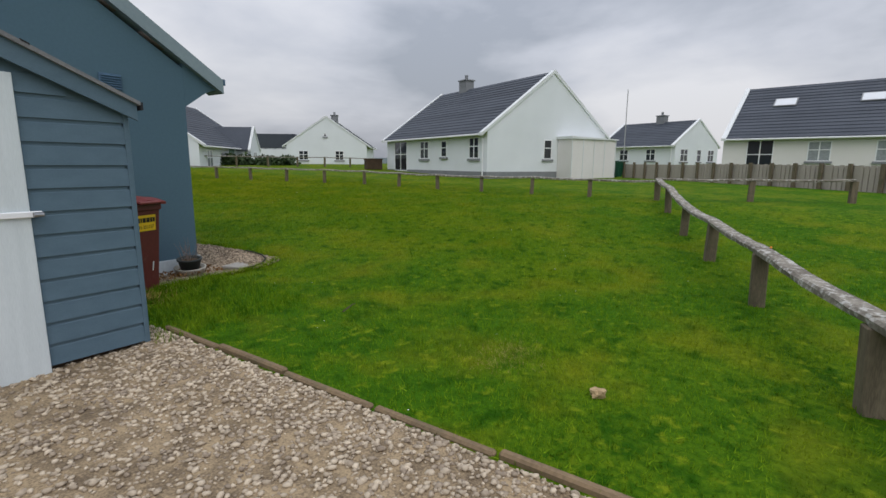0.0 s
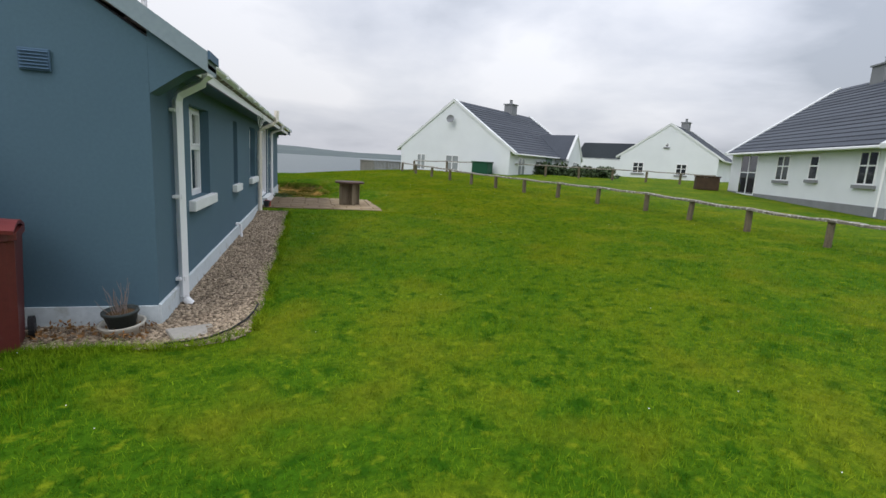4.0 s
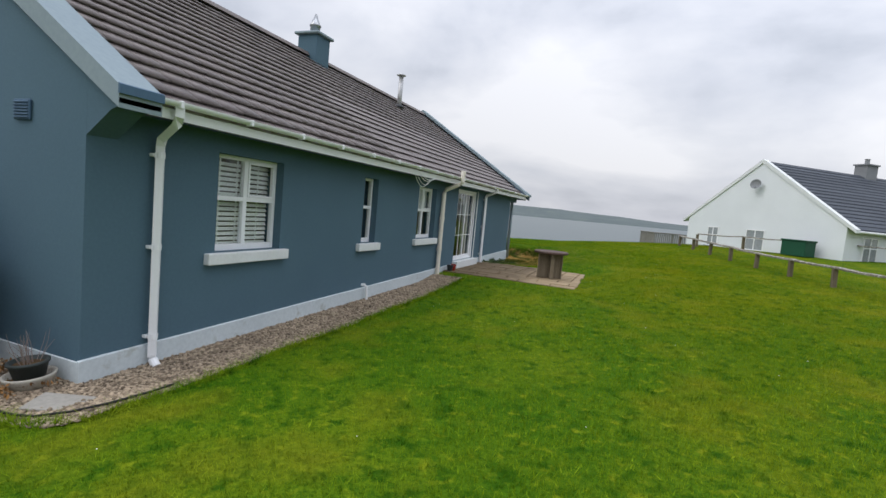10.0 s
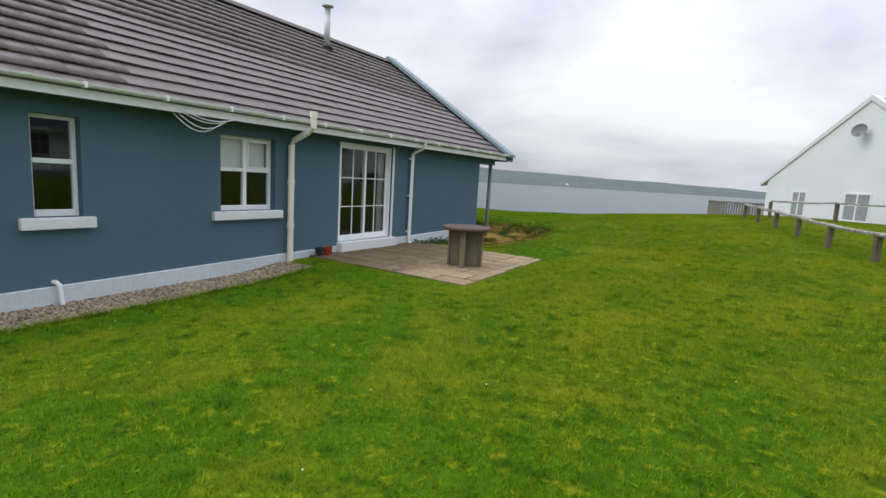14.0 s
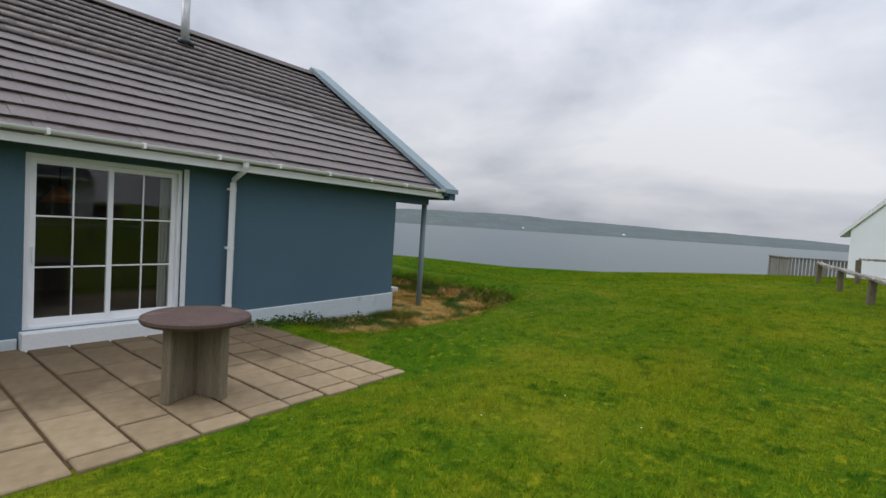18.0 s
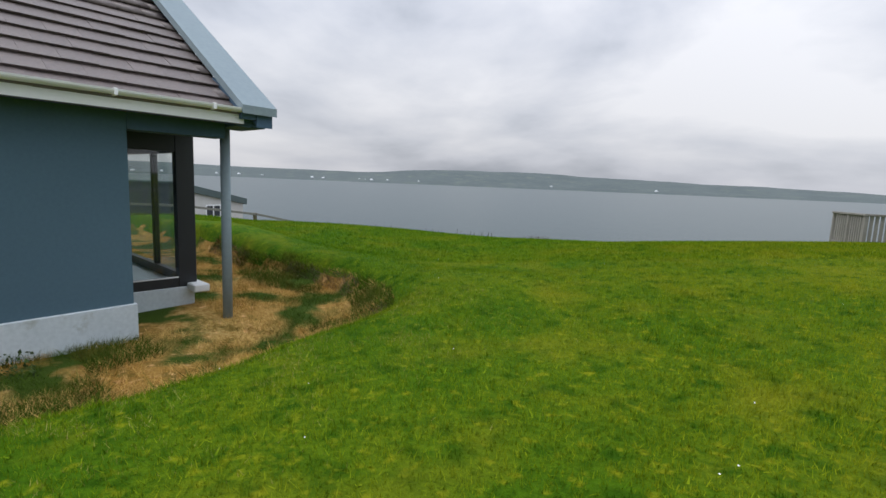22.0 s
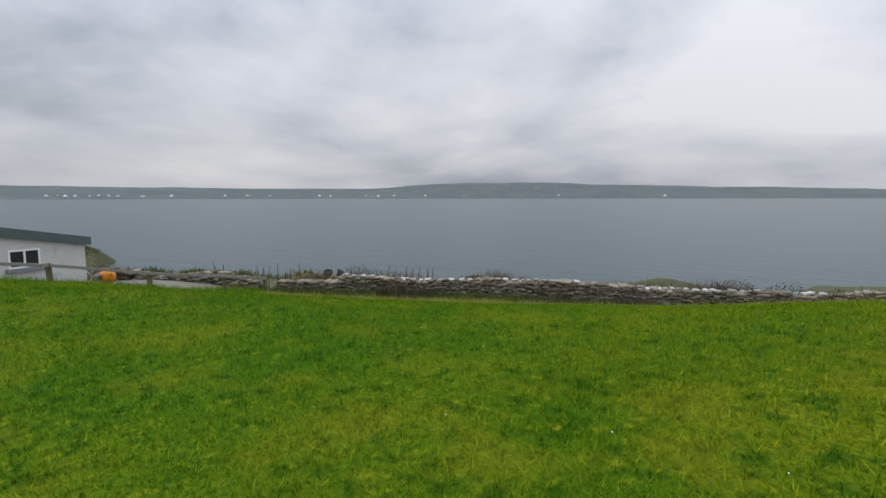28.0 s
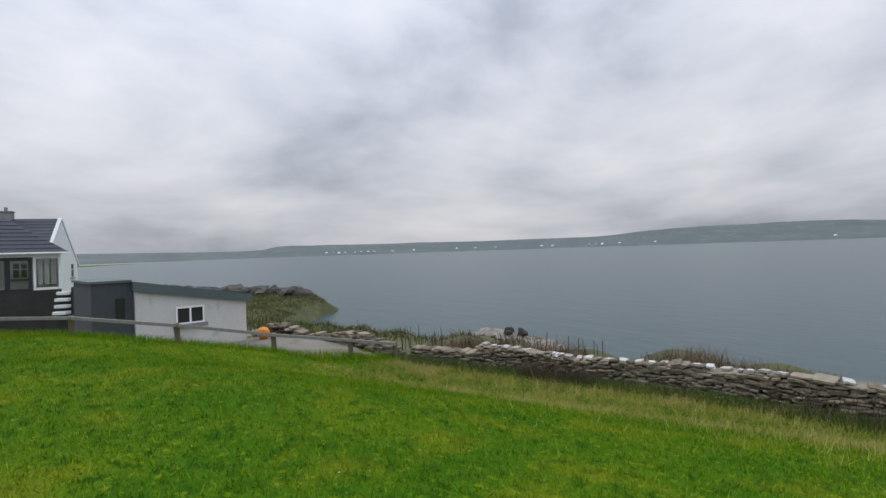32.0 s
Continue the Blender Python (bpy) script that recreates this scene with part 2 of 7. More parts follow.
M["pinkfence"] = mat("pale_fence_boards", (0.42, 0.37, 0.32), (0.33, 0.29, 0.25), 0.85, 1.0, 12, 0.6, 0.2, grain=(6, 6, 1))
M["edging"] = mat("mossy_concrete_edging", (0.235, 0.165, 0.095), (0.14, 0.10, 0.06), 0.95, 3, 40, 0.8, 0.4, stain=((0.09, 0.09, 0.05), 4, 0.52, 0.72))
M["edge_wood"] = mat("dark_timber_edging", (0.085, 0.055, 0.035), (0.05, 0.034, 0.022), 0.95, 3, 40, 0.8, 0.4)
M["stone"] = mat("dry_stone", (0.275, 0.235, 0.175), (0.085, 0.072, 0.052), 0.9, 2.5, 30, 0.7, 0.5, rand=0.7, stain=((0.50, 0.50, 0.46), 5, 0.62, 0.72))
M["stone_joined"] = mat("dry_stone_far", (0.275, 0.235, 0.175), (0.085, 0.072, 0.052), 0.9, 2.5, 30, 0.7, 0.5, island=0.7, stain=((0.50, 0.50, 0.46), 5, 0.62, 0.72))
M["cope"] = mat("limewashed_stone", (0.58, 0.58, 0.55), (0.22, 0.21, 0.19), 0.9, 4, 30, 0.9, 0.4, rand=0.5)
M["headrock"] = mat("dark_headland_rock", (0.105, 0.10, 0.09), (0.05, 0.048, 0.044), 0.9, 0.8, 6, 0.8, 0.6)
M["buff_stone"] = mat("buff_stone", (0.50, 0.36, 0.20), (0.34, 0.24, 0.13), 0.9, 4, 30, 0.8, 0.4)
M["rock"] = mat("shore_rock", (0.30, 0.28, 0.24), (0.13, 0.12, 0.105), 0.9, 1.2, 14, 0.8, 0.6)
M["pebble"] = mat("mixed_gravel", (0.47, 0.375, 0.265), (0.085, 0.062, 0.042), 0.85, 2, 40, 0.35, 0.1, island=1.1)
M["pebble_gold"] = mat("golden_gravel", (0.60, 0.50, 0.37), (0.23, 0.18, 0.13), 0.85, 2, 40, 0.35, 0.1, island=1.1)
M["gravel_bed"] = mat("gravel_bed", (0.38, 0.285, 0.17), (0.13, 0.095, 0.06), 0.95, 6, 75, 1.0, 0.9)
M["gravel_bed2"] = mat("grey_gravel_bed", (0.22, 0.175, 0.125), (0.065, 0.050, 0.036), 0.95, 6, 75, 1.0, 0.9)
M["hedge"] = mat("hedge_leaf", (0.060, 0.095, 0.035), (0.03, 0.05, 0.02), 0.7, 3, 40, 0.6, 0.2, island=0.9)
M["dry_shrub"] = mat("dry_shrub_leaf", (0.20, 0.135, 0.075), (0.09, 0.085, 0.045), 0.8, 3, 40, 0.6, 0.1, island=0.9)
M["fern"] = mat("weed_leaf", (0.060, 0.105, 0.022), (0.030, 0.055, 0.012), 0.7, 3, 40, 0.6, 0.1, island=0.9)
M["grubby"] = mat("grubby_cream_glaze", (0.50, 0.47, 0.40), (0.34, 0.32, 0.27), 0.6, 3, 30, 0.6, 0.1, stain=((0.14, 0.12, 0.09), 6, 0.56, 0.72))
M["pot_dark"] = mat("dark_green_grey_pot", (0.045, 0.055, 0.052), (0.03, 0.036, 0.034), 0.6, 3, 30, 0.5, 0.1)
M["twig_pale"] = mat("bleached_twig", (0.30, 0.24, 0.21), (0.19, 0.15, 0.13), 0.9, 3, 40, 0.6, 0.1)
M["litter"] = mat("dead_leaf", (0.30, 0.15, 0.045), (0.14, 0.075, 0.03), 0.8, 3, 40, 0.6, 0.1, island=0.9)
M["reed"] = mat("dead_stem", (0.105, 0.075, 0.050), (0.055, 0.04, 0.028), 0.9, 3, 40, 0.6, 0.1, island=0.6)
M["heath"] = mat("dark_scrub", (0.070, 0.068, 0.045), (0.035, 0.034, 0.024), 0.9, 3, 40, 0.6, 0.1, island=0.9)
M["bin_green"] = mat("green_plastic", (0.012, 0.085, 0.045), None, 0.5, 2, 30, 0.4, 0.05)
M["metal"] = mat("dull_steel", (0.42, 0.43, 0.44), None, 0.35, 3, 40, 0.4, 0.05, metal=1.0)
M["flue"] = mat("grey_steel_flue", (0.52, 0.52, 0.52), (0.40, 0.40, 0.41), 0.4, 3, 40, 0.5, 0.05, metal=0.35)
M["orange"] = mat("orange_float", (0.75, 0.27, 0.02), (0.6, 0.2, 0.02), 0.45, 3, 30, 0.4, 0.05)
M["red_ware"] = mat("red_plastic_pot", (0.33, 0.035, 0.02), None, 0.5, 3, 30, 0.4, 0.05)
M["green_door"] = mat("sage_green_door", (0.20, 0.33, 0.27), None, 0.5, 2, 30, 0.4, 0.05)
M["car_white"] = mat("white_car_paint", (0.80, 0.81, 0.82), (0.77, 0.78, 0.79), 0.2, 1, 20, 0.2, 0.0, spec=0.6)
M["asphalt"] = mat("asphalt", (0.150, 0.147, 0.142), (0.105, 0.103, 0.10), 0.9, 0.6, 60, 0.7, 0.3)
M["conc"] = mat("pale_concrete", (0.36, 0.34, 0.30), (0.26, 0.245, 0.215), 0.9, 0.8, 30, 0.7, 0.3)
M["block_pink"] = mat("pinkish_render_block", (0.42, 0.30, 0.24), (0.30, 0.21, 0.165), 0.9, 1.5, 20, 0.6, 0.3)
M["yard"] = mat("worn_yard_concrete", (0.215, 0.200, 0.170), (0.135, 0.125, 0.105), 0.92, 0.8, 20, 0.8, 0.3, stain=((0.085, 0.10, 0.045), 0.9, 0.58, 0.75))
M["blind"] = mat("white_blind", (0.86, 0.86, 0.85), (0.80, 0.80, 0.78), 0.6, 3, 30, 0.3, 0.0)
M["inside"] = mat("inner_wall", (0.30, 0.27, 0.23), (0.25, 0.22, 0.19), 0.9, 1, 20, 0.4, 0.05)
M["curtain"] = mat("pale_curtain", (0.60, 0.58, 0.55), (0.45, 0.43, 0.41), 0.9, 2, 20, 0.6, 0.1, grain=(10, 10, 0.5))
M["lamp_shade"] = mat("orange_shade", (0.55, 0.18, 0.05), None, 0.7, 2, 20, 0.3, 0.0)
M["hut_white"] = mat("hut_white_paint", (0.62, 0.62, 0.60), (0.50, 0.50, 0.48), 0.85, 0.8, 14, 0.6, 0.25, stain=((0.36, 0.36, 0.33), 1.2, 0.56, 0.75))
M["hut_grey"] = mat("hut_grey_cladding", (0.070, 0.080, 0.088), (0.050, 0.058, 0.064), 0.8, 0.8, 14, 0.6, 0.2)
M["hut_roof"] = mat("green_grey_roofing", (0.110, 0.150, 0.150), (0.08, 0.11, 0.11), 0.7, 0.8, 14, 0.6, 0.2)
M["darkwall"] = mat("dark_stone_wall", (0.055, 0.055, 0.052), (0.035, 0.035, 0.033), 0.9, 1.5, 14, 0.8, 0.4)


def glass_mat(name, tint=(0.02, 0.025, 0.03), clear=0.5):
    m = bpy.data.materials.new(name)
    m.use_nodes = True
    n, l = m.node_tree.nodes, m.node_tree.links
    n.clear()
    o = n.new("ShaderNodeOutputMaterial")
    tr = n.new("ShaderNodeBsdfTransparent")
    tr.inputs[0].default_value = (0.93, 0.95, 0.94, 1)
    gl = n.new("ShaderNodeBsdfGlossy")
    gl.inputs["Roughness"].default_value = 0.02
    lw = n.new("ShaderNodeLayerWeight")
    pw, sc_, ad = n.new("ShaderNodeMath"), n.new("ShaderNodeMath"), n.new("ShaderNodeMath")
    pw.operation, sc_.operation, ad.operation = "POWER", "MULTIPLY", "ADD"
    lw.inputs["Blend"].default_value = 0.5
    pw.inputs[1].default_value, sc_.inputs[1].default_value, ad.inputs[1].default_value = 5.0, 0.9, 0.045
    l.new(lw.outputs["Facing"], pw.inputs[0])
    l.new(pw.outputs[0], sc_.inputs[0])
    l.new(sc_.outputs[0], ad.inputs[0])
    mx = n.new("ShaderNodeMixShader")
    l.new(ad.outputs[0], mx.inputs[0])
    l.new(tr.outputs[0], mx.inputs[1])
    l.new(gl.outputs[0], mx.inputs[2])
    l.new(mx.outputs[0], o.inputs[0])
    return m


M["glass"] = glass_mat("window_glass")

# grass: a lawn tone that turns yellower and browner in patches


def grass_mat(name, deep, light, dry, drylo, dryhi, island=0.6, blades=True, olive=False):
    m = bpy.data.materials.new(name)
    m.use_nodes = True
    n, l = m.node_tree.nodes, m.node_tree.links
    p = n["Principled BSDF"]
    p.inputs["Roughness"].default_value = 0.85
    p.inputs["Specular IOR Level"].default_value = 0.04
    t = n.new("ShaderNodeTexCoord")
    out = None

    def noise_of(scale, detail, lo, hi):
        a = n.new("ShaderNodeTexNoise")
        a.inputs["Scale"].default_value, a.inputs["Detail"].default_value = scale, detail
        l.new(t.outputs["Object"], a.inputs["Vector"])
        r = n.new("ShaderNodeMapRange")
        r.inputs["From Min"].default_value, r.inputs["From Max"].default_value = lo, hi
        l.new(a.outputs[0], r.inputs[0])
        return r.outputs[0]

    def blend(fac, a, b):
        x = n.new("ShaderNodeMix")
        x.data_type = "RGBA"
        l.new(fac, x.inputs[0])
        for k, v in ((6, a), (7, b)):
            if isinstance(v, tuple):
                x.inputs[k].default_value = (*v, 1)
            else:
                l.new(v, x.inputs[k])
        return x.outputs[2]

    patch = blend(noise_of(0.55, 4, 0.38, 0.64), deep, light)
    if blades:
        g = n.new("ShaderNodeNewGeometry")
        k = n.new("ShaderNodeMath")
        k.operation = "MULTIPLY"
        l.new(g.outputs["Random Per Island"], k.inputs[0])
        k.inputs[1].default_value = island
        patch = blend(k.outputs[0], patch, tuple(c * f for c, f in zip(light, (1.35, 1.3, 1.4))))
    else:
        patch = blend(noise_of(22, 5, 0.35, 0.7), patch, tuple(c * 0.7 for c in deep))
    patch = blend(noise_of(5.5, 4, 0.50, 0.68), patch, tuple(c * f for c, f in zip(deep, (0.50, 0.62, 0.6))))
    patch = blend(noise_of(9.0, 3, 0.58, 0.74), patch, tuple(c * f for c, f in zip(light, (1.45, 1.25, 1.5))))
    if olive:
        # the turf turns yellower away from the house and towards the shore
        sx = n.new("ShaderNodeSeparateXYZ")
        l.new(t.outputs["Object"], sx.inputs[0])
        yellow_ramps = []
        for k_axis, lo_, hi_ in ((0, -1.0, 6.0), (1, -6.0, 9.0)):
            r_yellow = n.new("ShaderNodeMapRange")
            r_yellow.inputs["From Min"].default_value, r_yellow.inputs["From Max"].default_value = lo_, hi_
            l.new(sx.outputs[k_axis], r_yellow.inputs[0])
            yellow_ramps.append(r_yellow.outputs[0])
        yellow_mix = n.new("ShaderNodeMath")
        yellow_mix.operation = "MULTIPLY"
        l.new(yellow_ramps[0], yellow_mix.inputs[0])
        l.new(yellow_ramps[1], yellow_mix.inputs[1])
        tint = n.new("ShaderNodeMix")
        tint.data_type, tint.blend_type = "RGBA", "MULTIPLY"
        tint.inputs[7].default_value = (1.30, 1.0, 0.85, 1)
        l.new(yellow_mix.outputs[0], tint.inputs[0])
        l.new(patch, tint.inputs[6])
        patch = tint.outputs[2]
    out = blend(noise_of(1.1, 6, drylo, dryhi), patch, dry)
    l.new(out, p.inputs["Base Color"])
    if blades:
        p.inputs["Subsurface Weight"].default_value = 0.0
    else:
        bn = n.new("ShaderNodeBump")
        bn.inputs["Strength"].default_value, bn.inputs["Distance"].default_value = 0.9, 0.03
        a = n.new("ShaderNodeTexNoise")
        a.inputs["Scale"].default_value, a.inputs["Detail"].default_value = 45, 6
        l.new(t.outputs["Object"], a.inputs["Vector"])
        l.new(a.outputs[0], bn.inputs["Height"])
        l.new(bn.outputs[0], p.inputs["Normal"])
    return m


M["lawn"] = grass_mat("lawn_turf", (0.047, 0.132, 0.004), (0.114, 0.184, 0.006), (0.182, 0.186, 0.010), 0.50, 0.92, blades=False, olive=True)
M["blade"] = grass_mat("lawn_blade", (0.059, 0.169, 0.005), (0.146, 0.234, 0.009), (0.236, 0.241, 0.014), 0.50, 0.94, island=0.85, olive=True)
M["dry_blade"] = grass_mat("dry_grass_blade", (0.400, 0.215, 0.040), (0.56, 0.400, 0.130), (0.060, 0.105, 0.014), 0.49, 0.57)
M["bank_blade"] = grass_mat("bank_grass_blade", (0.035, 0.070, 0.008), (0.075, 0.110, 0.012), (0.16, 0.13, 0.03), 0.52, 0.75)
M["brown_weed"] = grass_mat("brown_weed_blade", (0.11, 0.078, 0.050), (0.19, 0.135, 0.085), (0.07, 0.075, 0.035), 0.52, 0.72)
M["straw"] = grass_mat("straw_blade", (0.38, 0.26, 0.075), (0.48, 0.34, 0.11), (0.20, 0.20, 0.06), 0.55, 0.75)
M["rough_grass"] = grass_mat("rough_headland_grass", (0.060, 0.085, 0.025), (0.12, 0.125, 0.045), (0.16, 0.125, 0.06), 0.5, 0.72)
M["verge_blade"] = grass_mat("long_grass_blade", (0.175, 0.215, 0.030), (0.300, 0.290, 0.075), (0.38, 0.32, 0.12), 0.48, 0.72)
M["rough_ground"] = mat("rough_shore_turf", (0.090, 0.105, 0.040), (0.055, 0.058, 0.028), 0.95, 0.5, 8, 0.9, 0.6, stain=((0.15, 0.115, 0.060), 0.8, 0.55, 0.68))
M["bank"] = grass_mat("dry_bank_turf", (0.380, 0.210, 0.048), (0.48, 0.340, 0.120), (0.050, 0.085, 0.012), 0.49, 0.57, blades=False)

# sea
sea = bpy.data.materials.new("sea_water")
sea.use_nodes = True
n_, l_ = sea.node_tree.nodes, sea.node_tree.links
p_ = n_["Principled BSDF"]
p_.inputs["Base Color"].default_value = (0.040, 0.068, 0.074, 1)
p_.inputs["Specular IOR Level"].default_value = 0.22
p_.inputs["Roughness"].default_value = 0.30
p_.inputs["IOR"].default_value = 1.33
t_ = n_.new("ShaderNodeTexCoord")
mp_ = n_.new("ShaderNodeMapping")
mp_.inputs["Rotation"].default_value = (0, 0, radians(-34))
mp_.inputs["Scale"].default_value = (0.35, 1.0, 1)
l_.new(t_.outputs["Object"], mp_.inputs[0])
w1_ = n_.new("ShaderNodeTexNoise")
w1_.inputs["Scale"].default_value, w1_.inputs["Detail"].default_value, w1_.inputs["Roughness"].default_value = 0.55, 7, 0.62
l_.new(mp_.outputs[0], w1_.inputs["Vector"])
b_ = n_.new("ShaderNodeBump")
b_.inputs["Strength"].default_value, b_.inputs["Distance"].default_value = 0.5, 0.25
l_.new(w1_.outputs[0], b_.inputs["Height"])
l_.new(b_.outputs[0], p_.inputs["Normal"])
M["sea"] = sea
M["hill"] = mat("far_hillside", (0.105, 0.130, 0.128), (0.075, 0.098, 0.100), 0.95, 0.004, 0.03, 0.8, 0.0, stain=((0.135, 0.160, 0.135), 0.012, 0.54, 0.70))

# ---------- helpers ----------


def smooth(a, b, v):
    v = np.clip((np.asarray(v, float) - a) / (b - a), 0, 1)
    return v * v * (3 - 2 * v)


def sat(v, a):
    return np.where(v > 0, a * (1 - np.exp(-np.maximum(v, 0) / a)), v * 0.15)


def hollow(x, y):
    """1 inside the dug-out hollow round the seaward end of the blue house."""
    east = smooth(2.75, 1.35, x - 0.25 * np.sin(y * 1.7))
    corner = smooth(3.95, 3.00, np.hypot(np.maximum(x + 1.2, 0), np.maximum(y - 16.6, 0)) + 0.10 * np.sin(x * 2.3 + y))
    north = smooth(20.15, 19.55, y + 0.12 * np.sin(x * 1.3))
    south = smooth(12.9, 15.2, y)
    return east * corner * north * south * smooth(-13, -11, x)


def ground_z(x, y):
    """Height of the ground: level by the house, rising inland, falling to the shore."""
    x, y = np.asarray(x, float), np.asarray(y, float)
    u = -0.56 * x + 0.83 * y
    v = 0.83 * x + 0.56 * y
    dip = 1 - 0.65 * smooth(-2.5, -6, y) * smooth(11, 6, x)
    z = 0.07 + 0.088 * sat(np.minimum(x, 60) - 0.6, 9.0) * dip + 0.0054 * np.clip(y - 2, 0, 24) ** 1.5
    z = np.where(x < -1.0, z + 0.006 * np.maximum(x + 1, -40), z)
    z = z - 0.0136 * np.clip(u - 20, 0, 60) ** 2
    floor = -1.24 - 0.02 * np.clip(u - 33, 0, 40) + 0.12 * np.sin(v * 0.9) * smooth(34, 38, u) + 0.1 * np.sin(v * 2.3 + u) * smooth(34, 38, u)
    floor = floor - 0.75 * smooth(-5, -15, v) * smooth(34, 42, u)
    z = np.maximum(z, floor)
    z = z + 0.15 * smooth(21.8, 20.2, y) * smooth(17.5, 19.5, y) * smooth(4.0, 2.2, x) * smooth(-9, -6, x)
    edge = 38 + 25 * smooth(10, 34, -v)
    z = z - 6.5 * smooth(0, 1, (u - edge + 0.8 * np.sin(v * 0.8) + 0.4 * np.sin(v * 2.1)) / (8 + 7 * smooth(8, 18, -v) * smooth(34, 24, -v)))
    z = np.maximum(z, -3.55 - 3.0 * smooth(2.0, 5.5, np.hypot((x + 24.5) * 0.6, y - 42.4)))
    z = z + 0.40 * smooth(-2, -9, x) * smooth(12, 20, y) * smooth(30, 24, u)
    near = smooth(0.9, 0.1, x) * smooth(-10.5, -9.5, x) * smooth(-1.2, -0.3, y) * smooth(16.4, 14.0, y)
    z = z * (1 - near) + near * (0.0 + 0.018 * np.clip(y, 0, 14))
    flat = smooth(5.2, 3.5, x) * smooth(7.6, 9.2, y) * smooth(14.6, 13.2, y) * smooth(-0.5, 0.2, x)
    z = z * (1 - flat) + flat * 0.30
    z = z + 1.8 * smooth(-58, -115, x) * smooth(6, -10, y) * smooth(60, 46, u)
    z = z - 9.0 * smooth(-118, -150, x) * smooth(-12, 2, y)
    # a low swell under the plank fence at the foot of the lawn
    z = z + np.interp(y, [18, 20, 22, 24.9, 27.5, 29.8, 31.5], [0, 0.12, 0.28, 0.36, 0.43, 0.25, 0]) * smooth(-9.5, -13, x) * smooth(-22, -17, x)
    h = hollow(x, y)
    return z * (1 - h) + h * (0.12 + 0.05 * np.sin(x * 2.1) * np.sin(y * 1.7))


def gz(x, y):
    return float(ground_z(x, y))


def mesh_ob(name, verts, faces, material, parent=None, label="", smooth_shade=False):
    me = bpy.data.meshes.new(name)
    me.from_pydata(verts, [], faces)
    me.materials.append(material)
    if smooth_shade:
        me.polygons.foreach_set("use_smooth", [True] * len(me.polygons))
    ob = new(name, me)
    if parent:
        ob.parent = parent
    if label:
        tagged(ob, label)
    return ob


def part(name, bm, material, parent=None, label="", soft=False):
    """Links a bmesh as one mesh object under a thing or a part."""
    me = bpy.data.meshes.new(name)
    bmesh.ops.recalc_face_normals(bm, faces=bm.faces)
    bm.to_mesh(me)
    bm.free()
    me.materials.append(material)
    if soft:
        me.polygons.foreach_set("use_smooth", [True] * len(me.polygons))
    ob = new(name, me)
    if parent:
        ob.parent = parent
    if label:
        tagged(ob, label)
    return ob


def thing(name, place, label, category, group="", kind="", turn=0.0):
    ob = new(name)
    ob.empty_display_size = 0.1
    ob.matrix_world = pose(*place, 0, 0, turn)
    return tagged(ob, label, category, group, kind)


def box(lo, hi, bevel=0.0, bm=None, m=None, segs=1):
    own = bm is None
    bm = bm or bmesh.new()
    size = [max(b - a, 1e-4) for a, b in zip(lo, hi)]
    mid = [(a + b) / 2 for a, b in zip(lo, hi)]
    got = bmesh.ops.create_cube(bm, size=1, matrix=Matrix.Translation(mid) @ Matrix.Diagonal((*size, 1)))
    if bevel:
        edges = list({e for v in got["verts"] for e in v.link_edges})
        bmesh.ops.bevel(bm, geom=edges, offset=bevel, segments=segs, affect="EDGES", profile=0.6)
    if m is not None:
        bmesh.ops.transform(bm, matrix=m, verts=bm.verts if own else got["verts"])
    return bm


def tube(points, radius, sides=10, bm=None, cap=True, radii=None):
    """A round pipe along points."""
    bm = bm or bmesh.new()
    pts = [Vector(p) for p in points]
    rings = []
    for k, p in enumerate(pts):
        d = (pts[min(k + 1, len(pts) - 1)] - pts[max(k - 1, 0)]).normalized()
        side = d.cross((0, 0, 1)) if abs(d.z) < 0.9 else d.cross((0, 1, 0))
        side.normalize()
        up_ = side.cross(d)
        r = radii[k] if radii else radius
        rings.append([bm.verts.new(p + (side * math.cos(a) + up_ * math.sin(a)) * r) for a in [2 * math.pi * j / sides for j in range(sides)]])
    for a, b in zip(rings, rings[1:]):
        for j in range(sides):
            bm.faces.new((a[j], a[(j + 1) % sides], b[(j + 1) % sides], b[j]))
    if cap:
        bm.faces.new(rings[0][::-1])
        bm.faces.new(rings[-1])
    return bm


def lathe(profile, sides=24, bm=None, centre=(0, 0, 0)):
    bm = bm or bmesh.new()
    rings = [[bm.verts.new((centre[0] + r * math.cos(a), centre[1] + r * math.sin(a), centre[2] + z)) for a in [2 * math.pi * j / sides for j in range(sides)]] for r, z in profile]
    for a, b in zip(rings, rings[1:]):
        for j in range(sides):
            bm.faces.new((a[j], a[(j + 1) % sides], b[(j + 1) % sides], b[j]))
    bm.faces.new(rings[0][::-1])
    bm.faces.new(rings[-1])
    return bm


def prism(outline, y0, y1, bm=None):
    """An (x, z) outline drawn out along y."""
    bm = bm or bmesh.new()
    a = [bm.verts.new((x, y0, z)) for x, z in outline]
    b = [bm.verts.new((x, y1, z)) for x, z in outline]
    bm.faces.new(a)
    bm.faces.new(b[::-1])
    for k in range(len(a)):
        j = (k + 1) % len(a)
        bm.faces.new((a[k], b[k], b[j], a[j]))
    return bm


